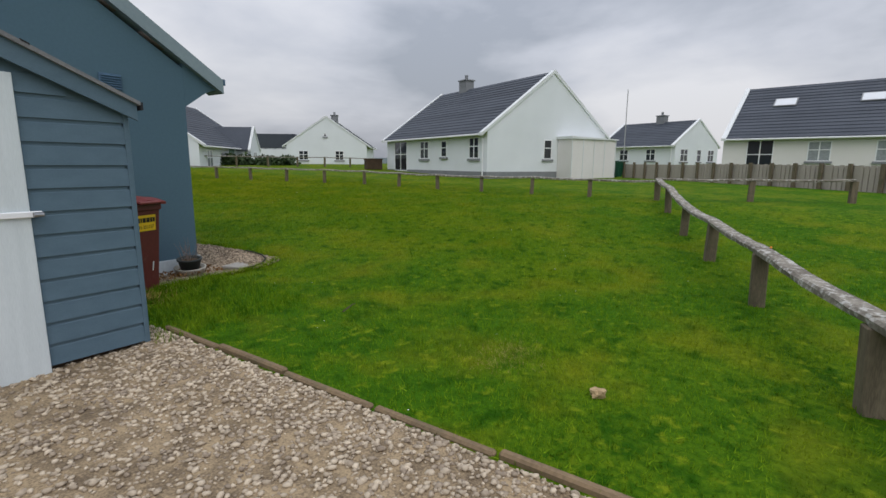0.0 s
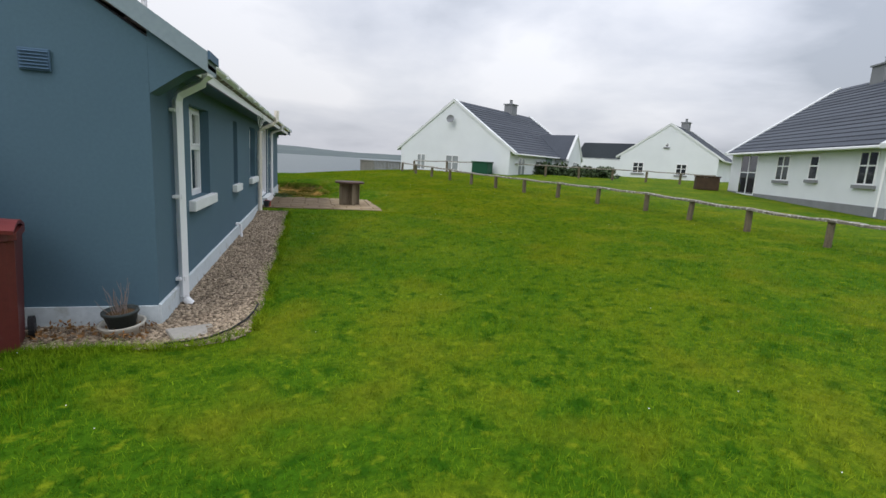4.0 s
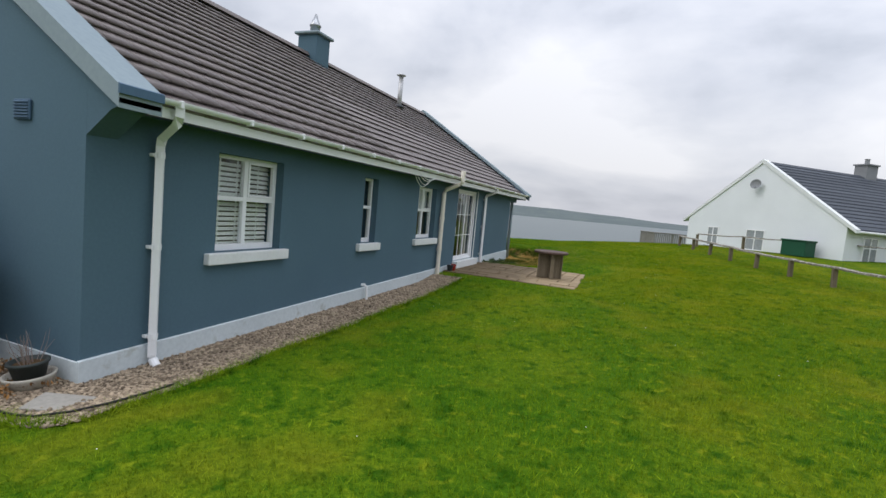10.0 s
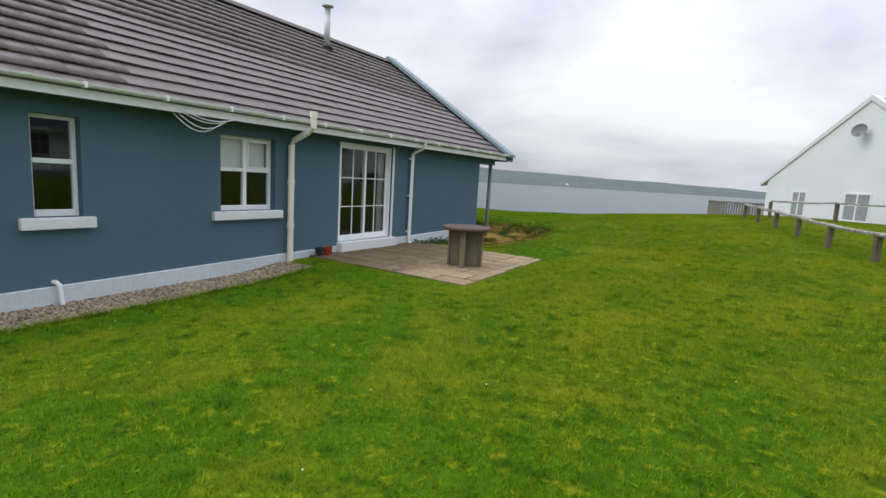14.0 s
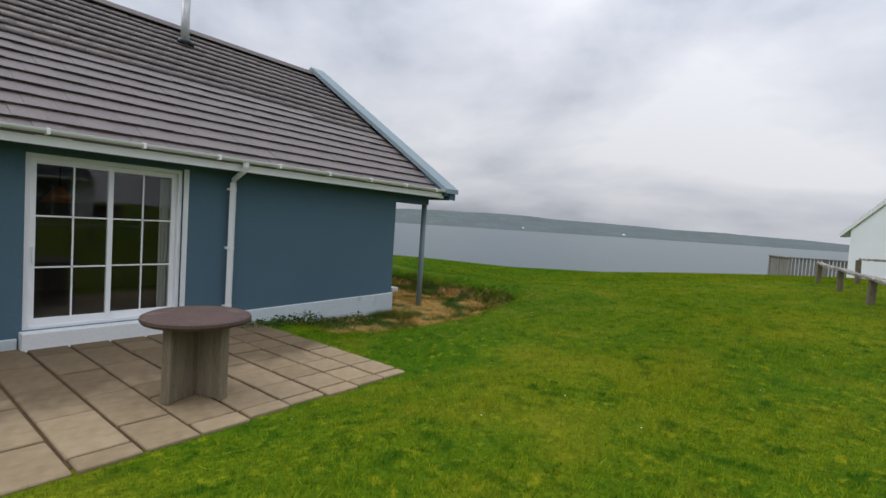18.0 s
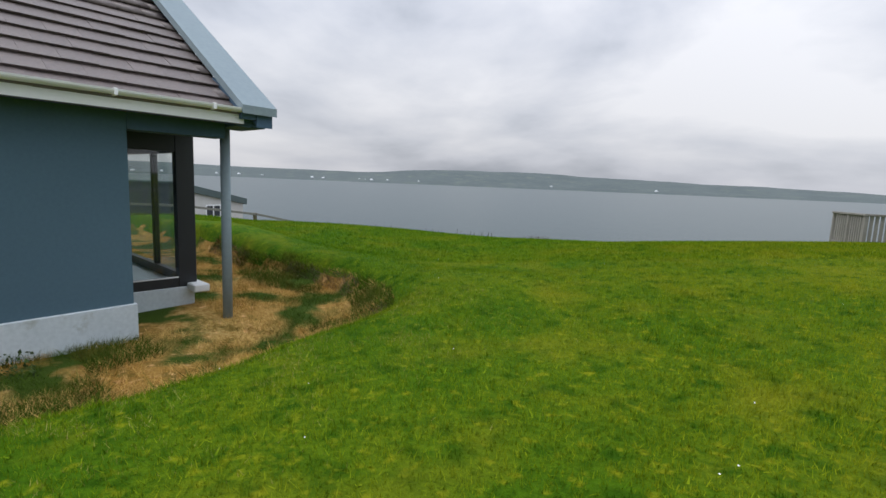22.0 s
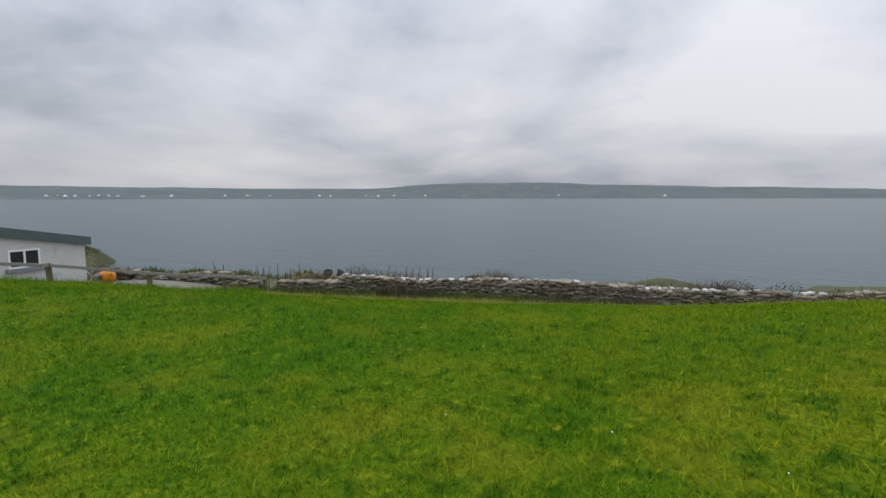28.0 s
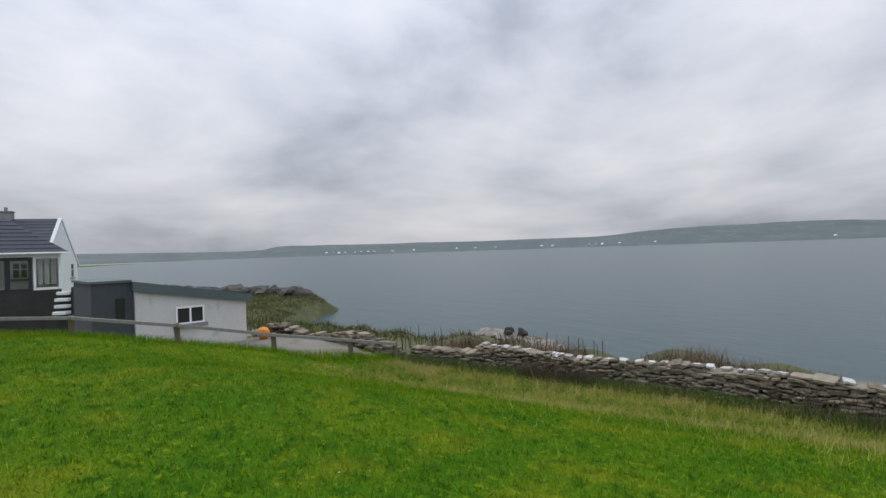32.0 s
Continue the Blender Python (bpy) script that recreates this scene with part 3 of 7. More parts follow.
def wall_panels(name, axis, at, thick, span, height, openings, material, parent, label=""):
    """An upright wall along axis 'y' (at x = at) or 'x' (at y = at), cut through by openings (a0, a1, z0, z1), as one mesh."""
    bm = bmesh.new()
    cuts = sorted({span[0], span[1], *(v for o in openings for v in o[:2])})
    for a, b in zip(cuts, cuts[1:]):
        holes = sorted((o[2], o[3]) for o in openings if o[0] < (a + b) / 2 < o[1])
        z = height[0]
        for z0, z1 in [*holes, (height[1], None)]:
            if z0 > z + 1e-4:
                lo, hi = ((at - thick, a, z), (at, b, z0)) if axis == "y" else ((a, at, z), (b, at + thick, z0))
                box(lo, hi, bm=bm)
            z = z1 if z1 is not None else z
    bmesh.ops.remove_doubles(bm, verts=bm.verts, dist=1e-4)
    return part(name, bm, material, parent, label)


def instanced(name, me, m, parent=None):
    ob = new(name, me)
    if parent:
        ob.parent = parent
    ob.matrix_basis = m
    return ob


def unit_mesh(name, bm, material):
    me = bpy.data.meshes.new(name)
    bmesh.ops.recalc_face_normals(bm, faces=bm.faces)
    bm.to_mesh(me)
    bm.free()
    me.materials.append(material)
    return me


def scatter_mesh(name, verts, faces, material, label, category, kind="stuff"):
    """One object from numpy arrays (n, 3) and (k, 3 or 4)."""
    me = bpy.data.meshes.new(name)
    nf, side = faces.shape
    me.vertices.add(len(verts))
    me.vertices.foreach_set("co", np.ascontiguousarray(verts, dtype=np.float32).ravel())
    me.loops.add(nf * side)
    me.loops.foreach_set("vertex_index", np.ascontiguousarray(faces, dtype=np.int32).ravel())
    me.polygons.add(nf)
    me.polygons.foreach_set("loop_start", np.arange(0, nf * side, side, dtype=np.int32))
    me.update(calc_edges=True)
    me.materials.append(material)
    return tagged(new(name, me), label, category, kind=kind)

# ---------- ground, water, far shore ----------


def graded(stops):
    out = []
    for a, b, step in stops:
        out += list(np.arange(a, b, step))
    return np.array(out + [stops[-1][1]])


gx = graded([(-1800, -200, 200), (-200, -60, 14), (-60, -20, 2.0), (-20, -13, 0.8), (-13, 3, 0.13), (3, 14, 0.25), (14, 40, 2), (40, 200, 16), (200, 1800, 200)])
gy = graded([(-1800, -200, 200), (-200, -40, 16), (-40, -10, 2.5), (-10, 13, 0.28), (13, 21, 0.13), (21, 46, 0.28), (46, 90, 2.2), (90, 300, 30)])
GX, GY = np.meshgrid(gx, gy)
GZ = ground_z(GX, GY)
nx, ny = len(gx), len(gy)
idx = np.arange(nx * ny).reshape(ny, nx)
quads = np.stack([idx[:-1, :-1], idx[:-1, 1:], idx[1:, 1:], idx[1:, :-1]], -1).reshape(-1, 4)
ground = scatter_mesh("ground", np.stack([GX, GY, GZ], -1).reshape(-1, 3), quads, M["lawn"], "mown green lawn falling to the shore, yellower in patches", "lawn", "structure")
for extra in (M["bank"], M["rough_ground"]):
    ground.data.materials.append(extra)
cx, cy = GX[:-1, :-1] + np.diff(GX, axis=1)[:-1] / 2, GY[:-1, :-1] + np.diff(GY, axis=0)[:, :-1] / 2
hm = hollow(cx, cy) > 0.62
uu = -0.56 * cx + 0.83 * cy
slot = np.where(hm, 1, 0)
slot = np.where((uu > 34.5 + 0.5 * np.sin(cx * 1.1)) & (cy > 24), 1, slot)
slot = np.where((uu > 34.0) & (cy > 18), 2, slot)
ground.data.polygons.foreach_set("material_index", slot.ravel().astype(np.int32))
ground.data.polygons.foreach_set("use_smooth", np.ones(len(quads), dtype=bool))

SEA = -4.2
water = tagged(mesh_ob("water", [(-4500, -200, SEA), (4500, -200, SEA), (4500, 4500, SEA), (-4500, 4500, SEA)], [(0, 1, 2, 3)], M["sea"]), "grey rippled sea water of a wide bay", "sea", kind="structure")


def far_shore(name, label, centre_az, half, dist, tops, lift=0.0):
    """A strip of far hillside: a rounded ridge along an arc round the bay. tops: (azimuth in degrees, height)."""
    az = np.radians(np.arange(centre_az - half, centre_az + half, 0.25))
    top = np.interp(np.degrees(az), [a for a, _ in tops], [h for _, h in tops])
    rs = np.random.RandomState(5)
    rough = np.convolve(rs.rand(len(az) + 8), np.ones(9) / 9, "valid")[: len(az)] - 0.5
    top = top * (1 + 0.10 * rough)
    prof = [(0, -0.05), (20, 0.04), (120, 0.18), (300, 0.45), (520, 0.80), (700, 1.0), (900, 0.95)]
    verts, faces = [], []
    for k, a in enumerate(az):
        for d, h in prof:
            r = dist + d
            verts.append((-math.sin(a) * r, math.cos(a) * r, SEA + lift + h * top[k] * (1 + d / dist)))
    m = len(prof)
    for k in range(len(az) - 1):
        for j in range(m - 1):
            faces.append((k * m + j, k * m + m + j, k * m + m + j + 1, k * m + j + 1))
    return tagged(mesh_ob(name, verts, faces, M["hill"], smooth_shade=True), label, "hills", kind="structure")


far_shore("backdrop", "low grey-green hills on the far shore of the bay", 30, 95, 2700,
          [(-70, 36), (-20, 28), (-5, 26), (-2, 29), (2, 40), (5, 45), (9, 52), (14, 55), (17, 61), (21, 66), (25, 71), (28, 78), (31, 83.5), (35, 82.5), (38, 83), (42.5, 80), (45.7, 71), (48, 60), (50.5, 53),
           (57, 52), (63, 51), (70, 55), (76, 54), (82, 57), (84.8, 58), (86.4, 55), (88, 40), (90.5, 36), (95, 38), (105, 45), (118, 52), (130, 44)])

# pale far farmhouses along the shore
rs = random.Random(3)
for az in (18.0, 26.4, 29.0, 34.1, 34.6, 38.5, 44.2, 47.8, 49.6, 50.3, 51.0, 55.0, 56.2, 61.5, 63.8, 66.0, 71.0, 73.5, 75.6, 76.3, 77.1, 77.8, 78.9, 79.6, 80.2, 81.0, 84.2):
    a, r, s = radians(az), 2790 + rs.random() * 120, 5 + rs.random() * 4
    bm = prism([(-s, 0), (s, 0), (s, 5), (0, 9), (-s, 5)], -5, 5)
    ob = part("far_house", bm, M["render_white"])
    ob.matrix_world = pose(-math.sin(a) * r, math.cos(a) * r, SEA + 9 + rs.random() * 4, 0, 0, az + rs.random() * 60)
    tagged(ob, "tiny white farmhouse on the far shore", "house", "far farmhouses")


def sheet(name, outline, lift, material, label, category, step=0.5, thick=0.0):
    """A patch that follows the ground a little above it: a grid clipped to an outline given as a test."""
    x0, x1, y0, y1, inside = outline
    xs, ys = np.arange(x0, x1 + step / 2, step), np.arange(y0, y1 + step / 2, step)
    X, Y = np.meshgrid(xs, ys)
    Z = ground_z(X, Y) + lift
    mid_x, mid_y = (X[:-1, :-1] + X[1:, 1:]) / 2, (Y[:-1, :-1] + Y[1:, 1:]) / 2
    keep = inside(mid_x, mid_y)
    ids = np.arange(X.size).reshape(X.shape)
    f = np.stack([ids[:-1, :-1], ids[:-1, 1:], ids[1:, 1:], ids[1:, :-1]], -1)[keep]
    return scatter_mesh(name, np.stack([X, Y, Z], -1).reshape(-1, 3), f, material, label, category, "structure")


def drive_area(x, y):
    return (x < -1.68) & (x > -11.2 - 0.06 * (y + 3) ** 2 * 0.2) & (y > -16) & (y < 6) & ~((x > -9.7) & (y > -0.06)) & (y < 4)


def strip_area(x, y):
    a = (x > 0.0) & (x < 1.0 - 0.020 * np.maximum(y, 0) + 0.025 * np.sin(y * 2.3) + 0.02 * np.sin(y * 6.1)) & (y > -0.84) & (y < 8.75)
    a = a & (np.hypot(np.maximum(x - 0.55, 0), np.minimum(y + 0.36, 0)) < 0.50 + 0.02 * np.sin(x * 9))
    b = (x > -1.68) & (x <= 0.0) & (y > -0.74 - 0.05 * np.sin(x * 3)) & (y < -0.01)
    return a | b


drive = sheet("driveway_bed", (-16, -1.6, -16, 4, drive_area), 0.012, M["gravel_bed"], "golden gravel driveway", "driveway", 0.12)
drive["kind"] = "structure"
strip = sheet("gravel_bed", (-1.68, 1.08, -0.90, 9.36, strip_area), 0.012, M["gravel_bed2"], "bed of mixed grey gravel along the wall", "gravel", 0.06)
road = sheet("road", (-60, -13.5, -40, 10, lambda x, y: (x < -15.5 - 0.004 * (y + 4) ** 2) & (x > -23 - 0.004 * (y + 4) ** 2) & (y < 2.5)), 0.02, M["asphalt"], "grey asphalt estate road", "road", 0.5)
pave = sheet("pavement", (-60, -13.5, -40, 16, lambda x, y: (x <= -23 - 0.004 * (y + 4) ** 2) & (((x > -27 - 0.004 * (y + 4) ** 2) & (y < 2.5)) | ((x > -41.2) & (y > -1.0 - 0.12 * (x + 27)) & (y < 13)))), 0.03, M["conc"], "pale concrete forecourt beside the road and the houses", "pavement", 0.5)

# ---------- the blue house ----------
RX, RZ, SLOPE, EAVE_X, HL = -4.75, 6.18, 0.65, 0.40, 17.84
WALL_L = -9.5


def roof_z(x):
    return RZ - SLOPE * abs(x - RX)


house = thing("house", (-4.75, 8, 0), "blue-grey rendered bungalow with a brown tiled roof and white plinth", "house")
house.matrix_world = Matrix()
WINDOWS = [(1.57, 2.76, 1.22, 2.47), (5.05, 5.57, 1.22, 2.48), (7.52, 8.60, 1.24, 2.49)]
DOOR = (10.22, 11.98, 0.52, 2.62)
wall_panels("wall", "y", 0.0, 0.3, (0.3, 16.35), (-0.3, 2.78), [*WINDOWS, DOOR], M["render_blue"], house, "smooth blue-grey painted render")
part("wall", prism([(WALL_L, -0.4), (0.0, -0.4), (0.0, 2.95), (RX, RZ - 0.16), (WALL_L, 2.95)], 0.0, 0.3), M["render_blue"], house, "gable wall of smooth blue-grey render")
part("wall", box((WALL_L, 0.3, -0.4), (WALL_L + 0.3, 16.35, 2.95)), M["render_blue"], house)
# seaward gable, recessed, with a glazed corner
part("wall", prism([(WALL_L, -0.4), (-2.2, -0.4), (-2.2, 2.78), (-0.302, 2.78), (-0.302, 2.95), (RX, RZ - 0.2), (WALL_L, 2.95)], 16.05, 16.35), M["render_blue"], house)
# plinth, proud of the wall
bm = bmesh.new()
for a, b in ((-0.028, DOOR[0] - 0.05), (DOOR[1] + 0.06, 16.378)):
    za, zb = 0.235 + 0.0195 * a, 0.235 + 0.0195 * b
    vs = [bm.verts.new(p) for p in ((0, a, -0.3), (0.028, a, -0.3), (0.028, a, za), (0, a, za + 0.01), (0, b, -0.3), (0.028, b, -0.3), (0.028, b, zb), (0, b, zb + 0.01))]
    for q in ((0, 1, 2, 3), (7, 6, 5, 4), (1, 5, 6, 2), (2, 6, 7, 3), (0, 3, 7, 4), (0, 4, 5, 1)):
        bm.faces.new([vs[k] for k in q])
part("plinth", bm, M["plinth"], house, "white painted plinth band, scuffed and stained")
part("plinth", box((WALL_L, -0.03, -0.3), (-0.001, -0.004, 0.225)), M["plinth"], house, "white painted plinth band")
part("plinth", box((-1.22, 16.36, -0.3), (-0.002, 16.378, 0.55)), M["plinth"], house)
# inner rooms seen through the panes
part("inner_wall", box((-4.0, 0.32, 0.3), (-3.9, 16.0, 2.76)), M["inside"], house)
part("inner_floor", box((-3.9, 0.32, 0.30), (-0.32, 16.0, 0.40)), M["inside"], house)
part("inner_ceiling", box((-4.7, 0.32, 2.66), (-0.32, 16.0, 2.72)), M["inside"], house)
for yy in (3.9, 6.6, 9.4, 13.2):
    part("inner_partition", box((-3.9, yy, 0.4), (-0.32, yy + 0.12, 2.64)), M["inside"], house)

# roof
roof = part("roof", prism([(EAVE_X - 0.05, roof_z(EAVE_X) - 0.09), (RX, RZ - 0.09), (2 * RX - EAVE_X, roof_z(EAVE_X) - 0.09), (2 * RX - EAVE_X, roof_z(EAVE_X) - 0.16), (RX, RZ - 0.17), (EAVE_X - 0.05, roof_z(EAVE_X) - 0.16)], 0.25, 17.5), M["dark_frame"], house, "pitched roof of brown concrete tiles")
TILE_W, GAUGE = 0.33, 0.335
slope_len = math.hypot(RX - EAVE_X, SLOPE * (RX - EAVE_X))
ROWS_N = int(slope_len / GAUGE)
ang = math.atan(SLOPE)
tile_bm = bmesh.new()
tv = [(0, 0.0012, 0.0), (0, TILE_W - 0.0012, 0.0), (0.40, TILE_W - 0.0012, 0.0), (0.40, 0.0012, 0.0)]
lo_v = [tile_bm.verts.new((max(x, 0.035), y, -0.016)) for x, y, z in tv]
hi_v = [tile_bm.verts.new((x, y, 0.026)) for x, y, z in tv]
tile_bm.faces.new(hi_v)
tile_bm.faces.new(lo_v[::-1])
for k in range(4):
    tile_bm.faces.new((lo_v[k], lo_v[(k + 1) % 4], hi_v[(k + 1) % 4], hi_v[k]))
tile_me = unit_mesh("tile", tile_bm, M["tile"])
tile_v = np.array([v.co[:] for v in tile_me.vertices])
tile_f = np.array([list(p.vertices) for p in tile_me.polygons])
rs = random.Random(11)
joined_v, joined_f, base = [], [], 0
TILES = []
for side in (1, -1):
    for r in range(ROWS_N):
        s = r * GAUGE
        cols = int(17.6 / TILE_W) + 1
        for c in range(cols):
            y = 0.0 + c * TILE_W + (0.5 * TILE_W if r % 2 else 0)
            if y + TILE_W > 17.8:
                continue
            x = EAVE_X - s * math.cos(ang)
            z = roof_z(EAVE_X) + s * math.sin(ang) - 0.045 + rs.uniform(-0.004, 0.004)
            # the head of each tile lies under the next course: a little flatter than the slope
            m = Matrix.Translation((x, y, z)) @ Matrix.Rotation(ang - 0.105 + rs.uniform(-0.006, 0.006), 4, "Y") @ Matrix.Rotation(math.pi, 4, "Z") @ Matrix.Translation((0, -TILE_W, 0))
            if side < 0:
                m = Matrix.Translation((2 * RX, 0, 0)) @ Matrix.Diagonal((-1, 1, 1, 1)) @ m
            if side > 0 and r < 9 and 6.0 < y < 17.3:
                TILES.append(m)
            else:
                mm = np.array(m)
                joined_v.append(tile_v @ mm[:3, :3].T + mm[:3, 3])
                joined_f.append(tile_f + base)
                base += len(tile_v)
tiles_rest = scatter_mesh("tile_course", np.concatenate(joined_v), np.concatenate(joined_f), M["tile_joined"], "", "", "stuff")
tiles_rest.parent = roof
part("ridge", prism([(RX - 0.16, RZ - 0.075), (RX - 0.10, RZ + 0.03), (RX, RZ + 0.065), (RX + 0.10, RZ + 0.03), (RX + 0.16, RZ - 0.075)], 0.3, 17.48), M["tile"], roof, "half-round ridge tiles")
# verges: wide raised cappings at both gables, with stepped feet


def verge(y0, y1, foot, t=0.20):
    top = [(foot, roof_z(foot) + 0.13), (RX, RZ + 0.17), (2 * RX - foot, roof_z(foot) + 0.13)]
    bot = [(2 * RX - foot, roof_z(foot) + 0.13 - t), (RX, RZ + 0.17 - t * 1.25), (foot, roof_z(foot) + 0.13 - t)]
    v = part("verge", prism(top + bot, y0, y1), M["verge"], house, "pale blue-grey verge capping")
    return v


verge(-0.09, 0.33, 0.56)
verge(17.42, 17.86, 0.50, 0.10)
part("verge_fascia", prism([(0.44, roof_z(0.44) + 0.028), (RX, RZ + 0.035), (2 * RX - 0.44, roof_z(0.44) + 0.028), (2 * RX - 0.44, roof_z(0.44) - 0.15), (RX, RZ - 0.16), (0.44, roof_z(0.44) - 0.15)], 17.625, 17.83), M["kneeler"], house, "blue board under the verge")
for near, y0, y1 in ((True, 0.0, 0.299), (False, 17.44, 17.82)):
    for mir in (0, 1):
        if near:
            pieces = [("kneeler", prism([(0.002, 2.42), (0.34, 2.66), (0.47, 2.70), (0.50, 2.78), (0.0, 3.10)], y0, y1), M["render_blue"], "blue rendered corbel under the foot of the verge"),
                      ("verge_end", prism([(0.563, 2.78), (0.588, 2.78), (0.588, 2.86), (0.563, 2.872)], -0.10, 0.335), M["kneeler"], "dark blue end board of the verge"),
                      ("verge_soffit", prism([(0.10, 2.985), (0.56, 2.70), (0.56, 2.745), (0.10, 3.04)], -0.085, 0.32), M["kneeler"], "dark blue board under the verge")]
        else:
            pieces = [("kneeler", prism([(-0.35, 2.66), (0.28, 2.66), (0.28, 2.74), (0.42, 2.74), (0.46, 2.92), (-0.35, 3.3)], y0, y1), M["kneeler"], "blue painted stepped foot of the verge")]
        for nm, bm, mt, lb in pieces:
            if mir:
                bmesh.ops.transform(bm, matrix=Matrix.Translation((2 * RX, 0, 0)) @ Matrix.Diagonal((-1, 1, 1, 1)), verts=bm.verts)
            part(nm, bm, mt, house, lb)
# eaves: soffit, fascia and gutter on both sides
for mir in (0, 1):
    def flip(bm):
        if mir:
            bmesh.ops.transform(bm, matrix=Matrix.Translation((2 * RX, 0, 0)) @ Matrix.Diagonal((-1, 1, 1, 1)), verts=bm.verts)
        return bm
    part("soffit", flip(box((-0.02, 0.3, 2.70), (0.335, 17.44, 2.72))), M["kneeler"], house)
    part("fascia", flip(box((0.335, 0.3, 2.685), (0.36, 17.5, 2.865))), M["upvc"], house, "white fascia board")
    outer = [(0.058 * math.cos(a), 0.052 * math.sin(a)) for a in [math.pi + math.pi * k / 8 for k in range(9)]]
    inner = [(0.052 * math.cos(a), 0.046 * math.sin(a)) for a in [2 * math.pi - math.pi * k / 8 for k in range(9)]]
    gutter = part("gutter", flip(prism([(0.425 + x, 2.862 + z) for x, z in outer + inner], 0.32, 17.55)), M["upvc"], house, "white half-round gutter")
    if not mir:
        for k in range(18):
            part("gutter_bracket", box((0.362, 0.6 + k * 0.97, 2.80), (0.488, 0.635 + k * 0.97, 2.872), 0.004), M["upvc"], gutter)
# far porch: beam and round post, glazed corner
part("porch_beam", box((-0.3, 16.36, 2.52), (-0.02, 17.44, 2.70)), M["kneeler"], house)
part("porch_ceiling", box((-9.4, 16.36, 2.74), (0.30, 17.44, 2.76)), M["kneeler"], house)
part("porch_post", tube([(-0.22, 17.53, 0.0), (-0.22, 17.53, 2.66)], 0.062, 16), M["verge"], house, "round grey painted porch post", soft=True)
part("wall", prism([(WALL_L, 2.74), (0.0, 2.74), (0.0, 2.9), (RX, RZ - 0.16), (WALL_L, 2.9)], 17.44, 17.62), M["render_blue"], house).location.z = 0.0
part("wall", box((-1.45, 16.06, -0.4), (-0.301, 16.349, 2.779)), M["render_blue"], house)
glazed = part("glazed_screen", box((-1.37, 17.29, 0.42), (-1.24, 17.54, 2.70), 0.006), M["dark_frame"], house, "dark framed glazed sun room corner under the porch roof")
for lo, hi in (((-1.36, 16.351, 2.36), (-1.25, 17.29, 2.70)), ((-1.36, 16.351, 0.42), (-1.25, 17.29, 0.56)), ((-1.35, 16.351, 0.56), (-1.26, 16.43, 2.36)),
               ((-4.2, 17.42, 0.42), (-1.37, 17.52, 0.56)), ((-4.2, 17.42, 2.36), (-1.37, 17.52, 2.70)), ((-2.70, 17.43, 0.56), (-2.60, 17.51, 2.36)), ((-4.2, 17.43, 0.56), (-4.1, 17.51, 2.36))):
    part("frame_bar", box(lo, hi, 0.004), M["dark_frame"], glazed)
part("glazing_bead", box((-1.252, 16.43, 0.555), (-1.243, 17.29, 0.575)), M["sill"], glazed, "pale strip along the foot of the pane")
for lo, hi in (((-1.31, 16.43, 0.56), (-1.30, 17.29, 2.36)), ((-2.60, 17.465, 0.56), (-1.37, 17.475, 2.36)), ((-4.1, 17.465, 0.56), (-2.70, 17.475, 2.36))):
    part("pane", box(lo, hi), M["glass"], glazed).visible_shadow = False
part("plinth", box((-4.2, 16.36, -0.2), (-1.23, 17.50, 0.415), 0.01), M["plinth"], house, "white dwarf wall under the glazing")
part("porch_sill", box((-1.40, 17.40, 0.36), (-0.98, 17.62, 0.47), 0.015), M["sill"], house, "white sill block at the glazed corner")


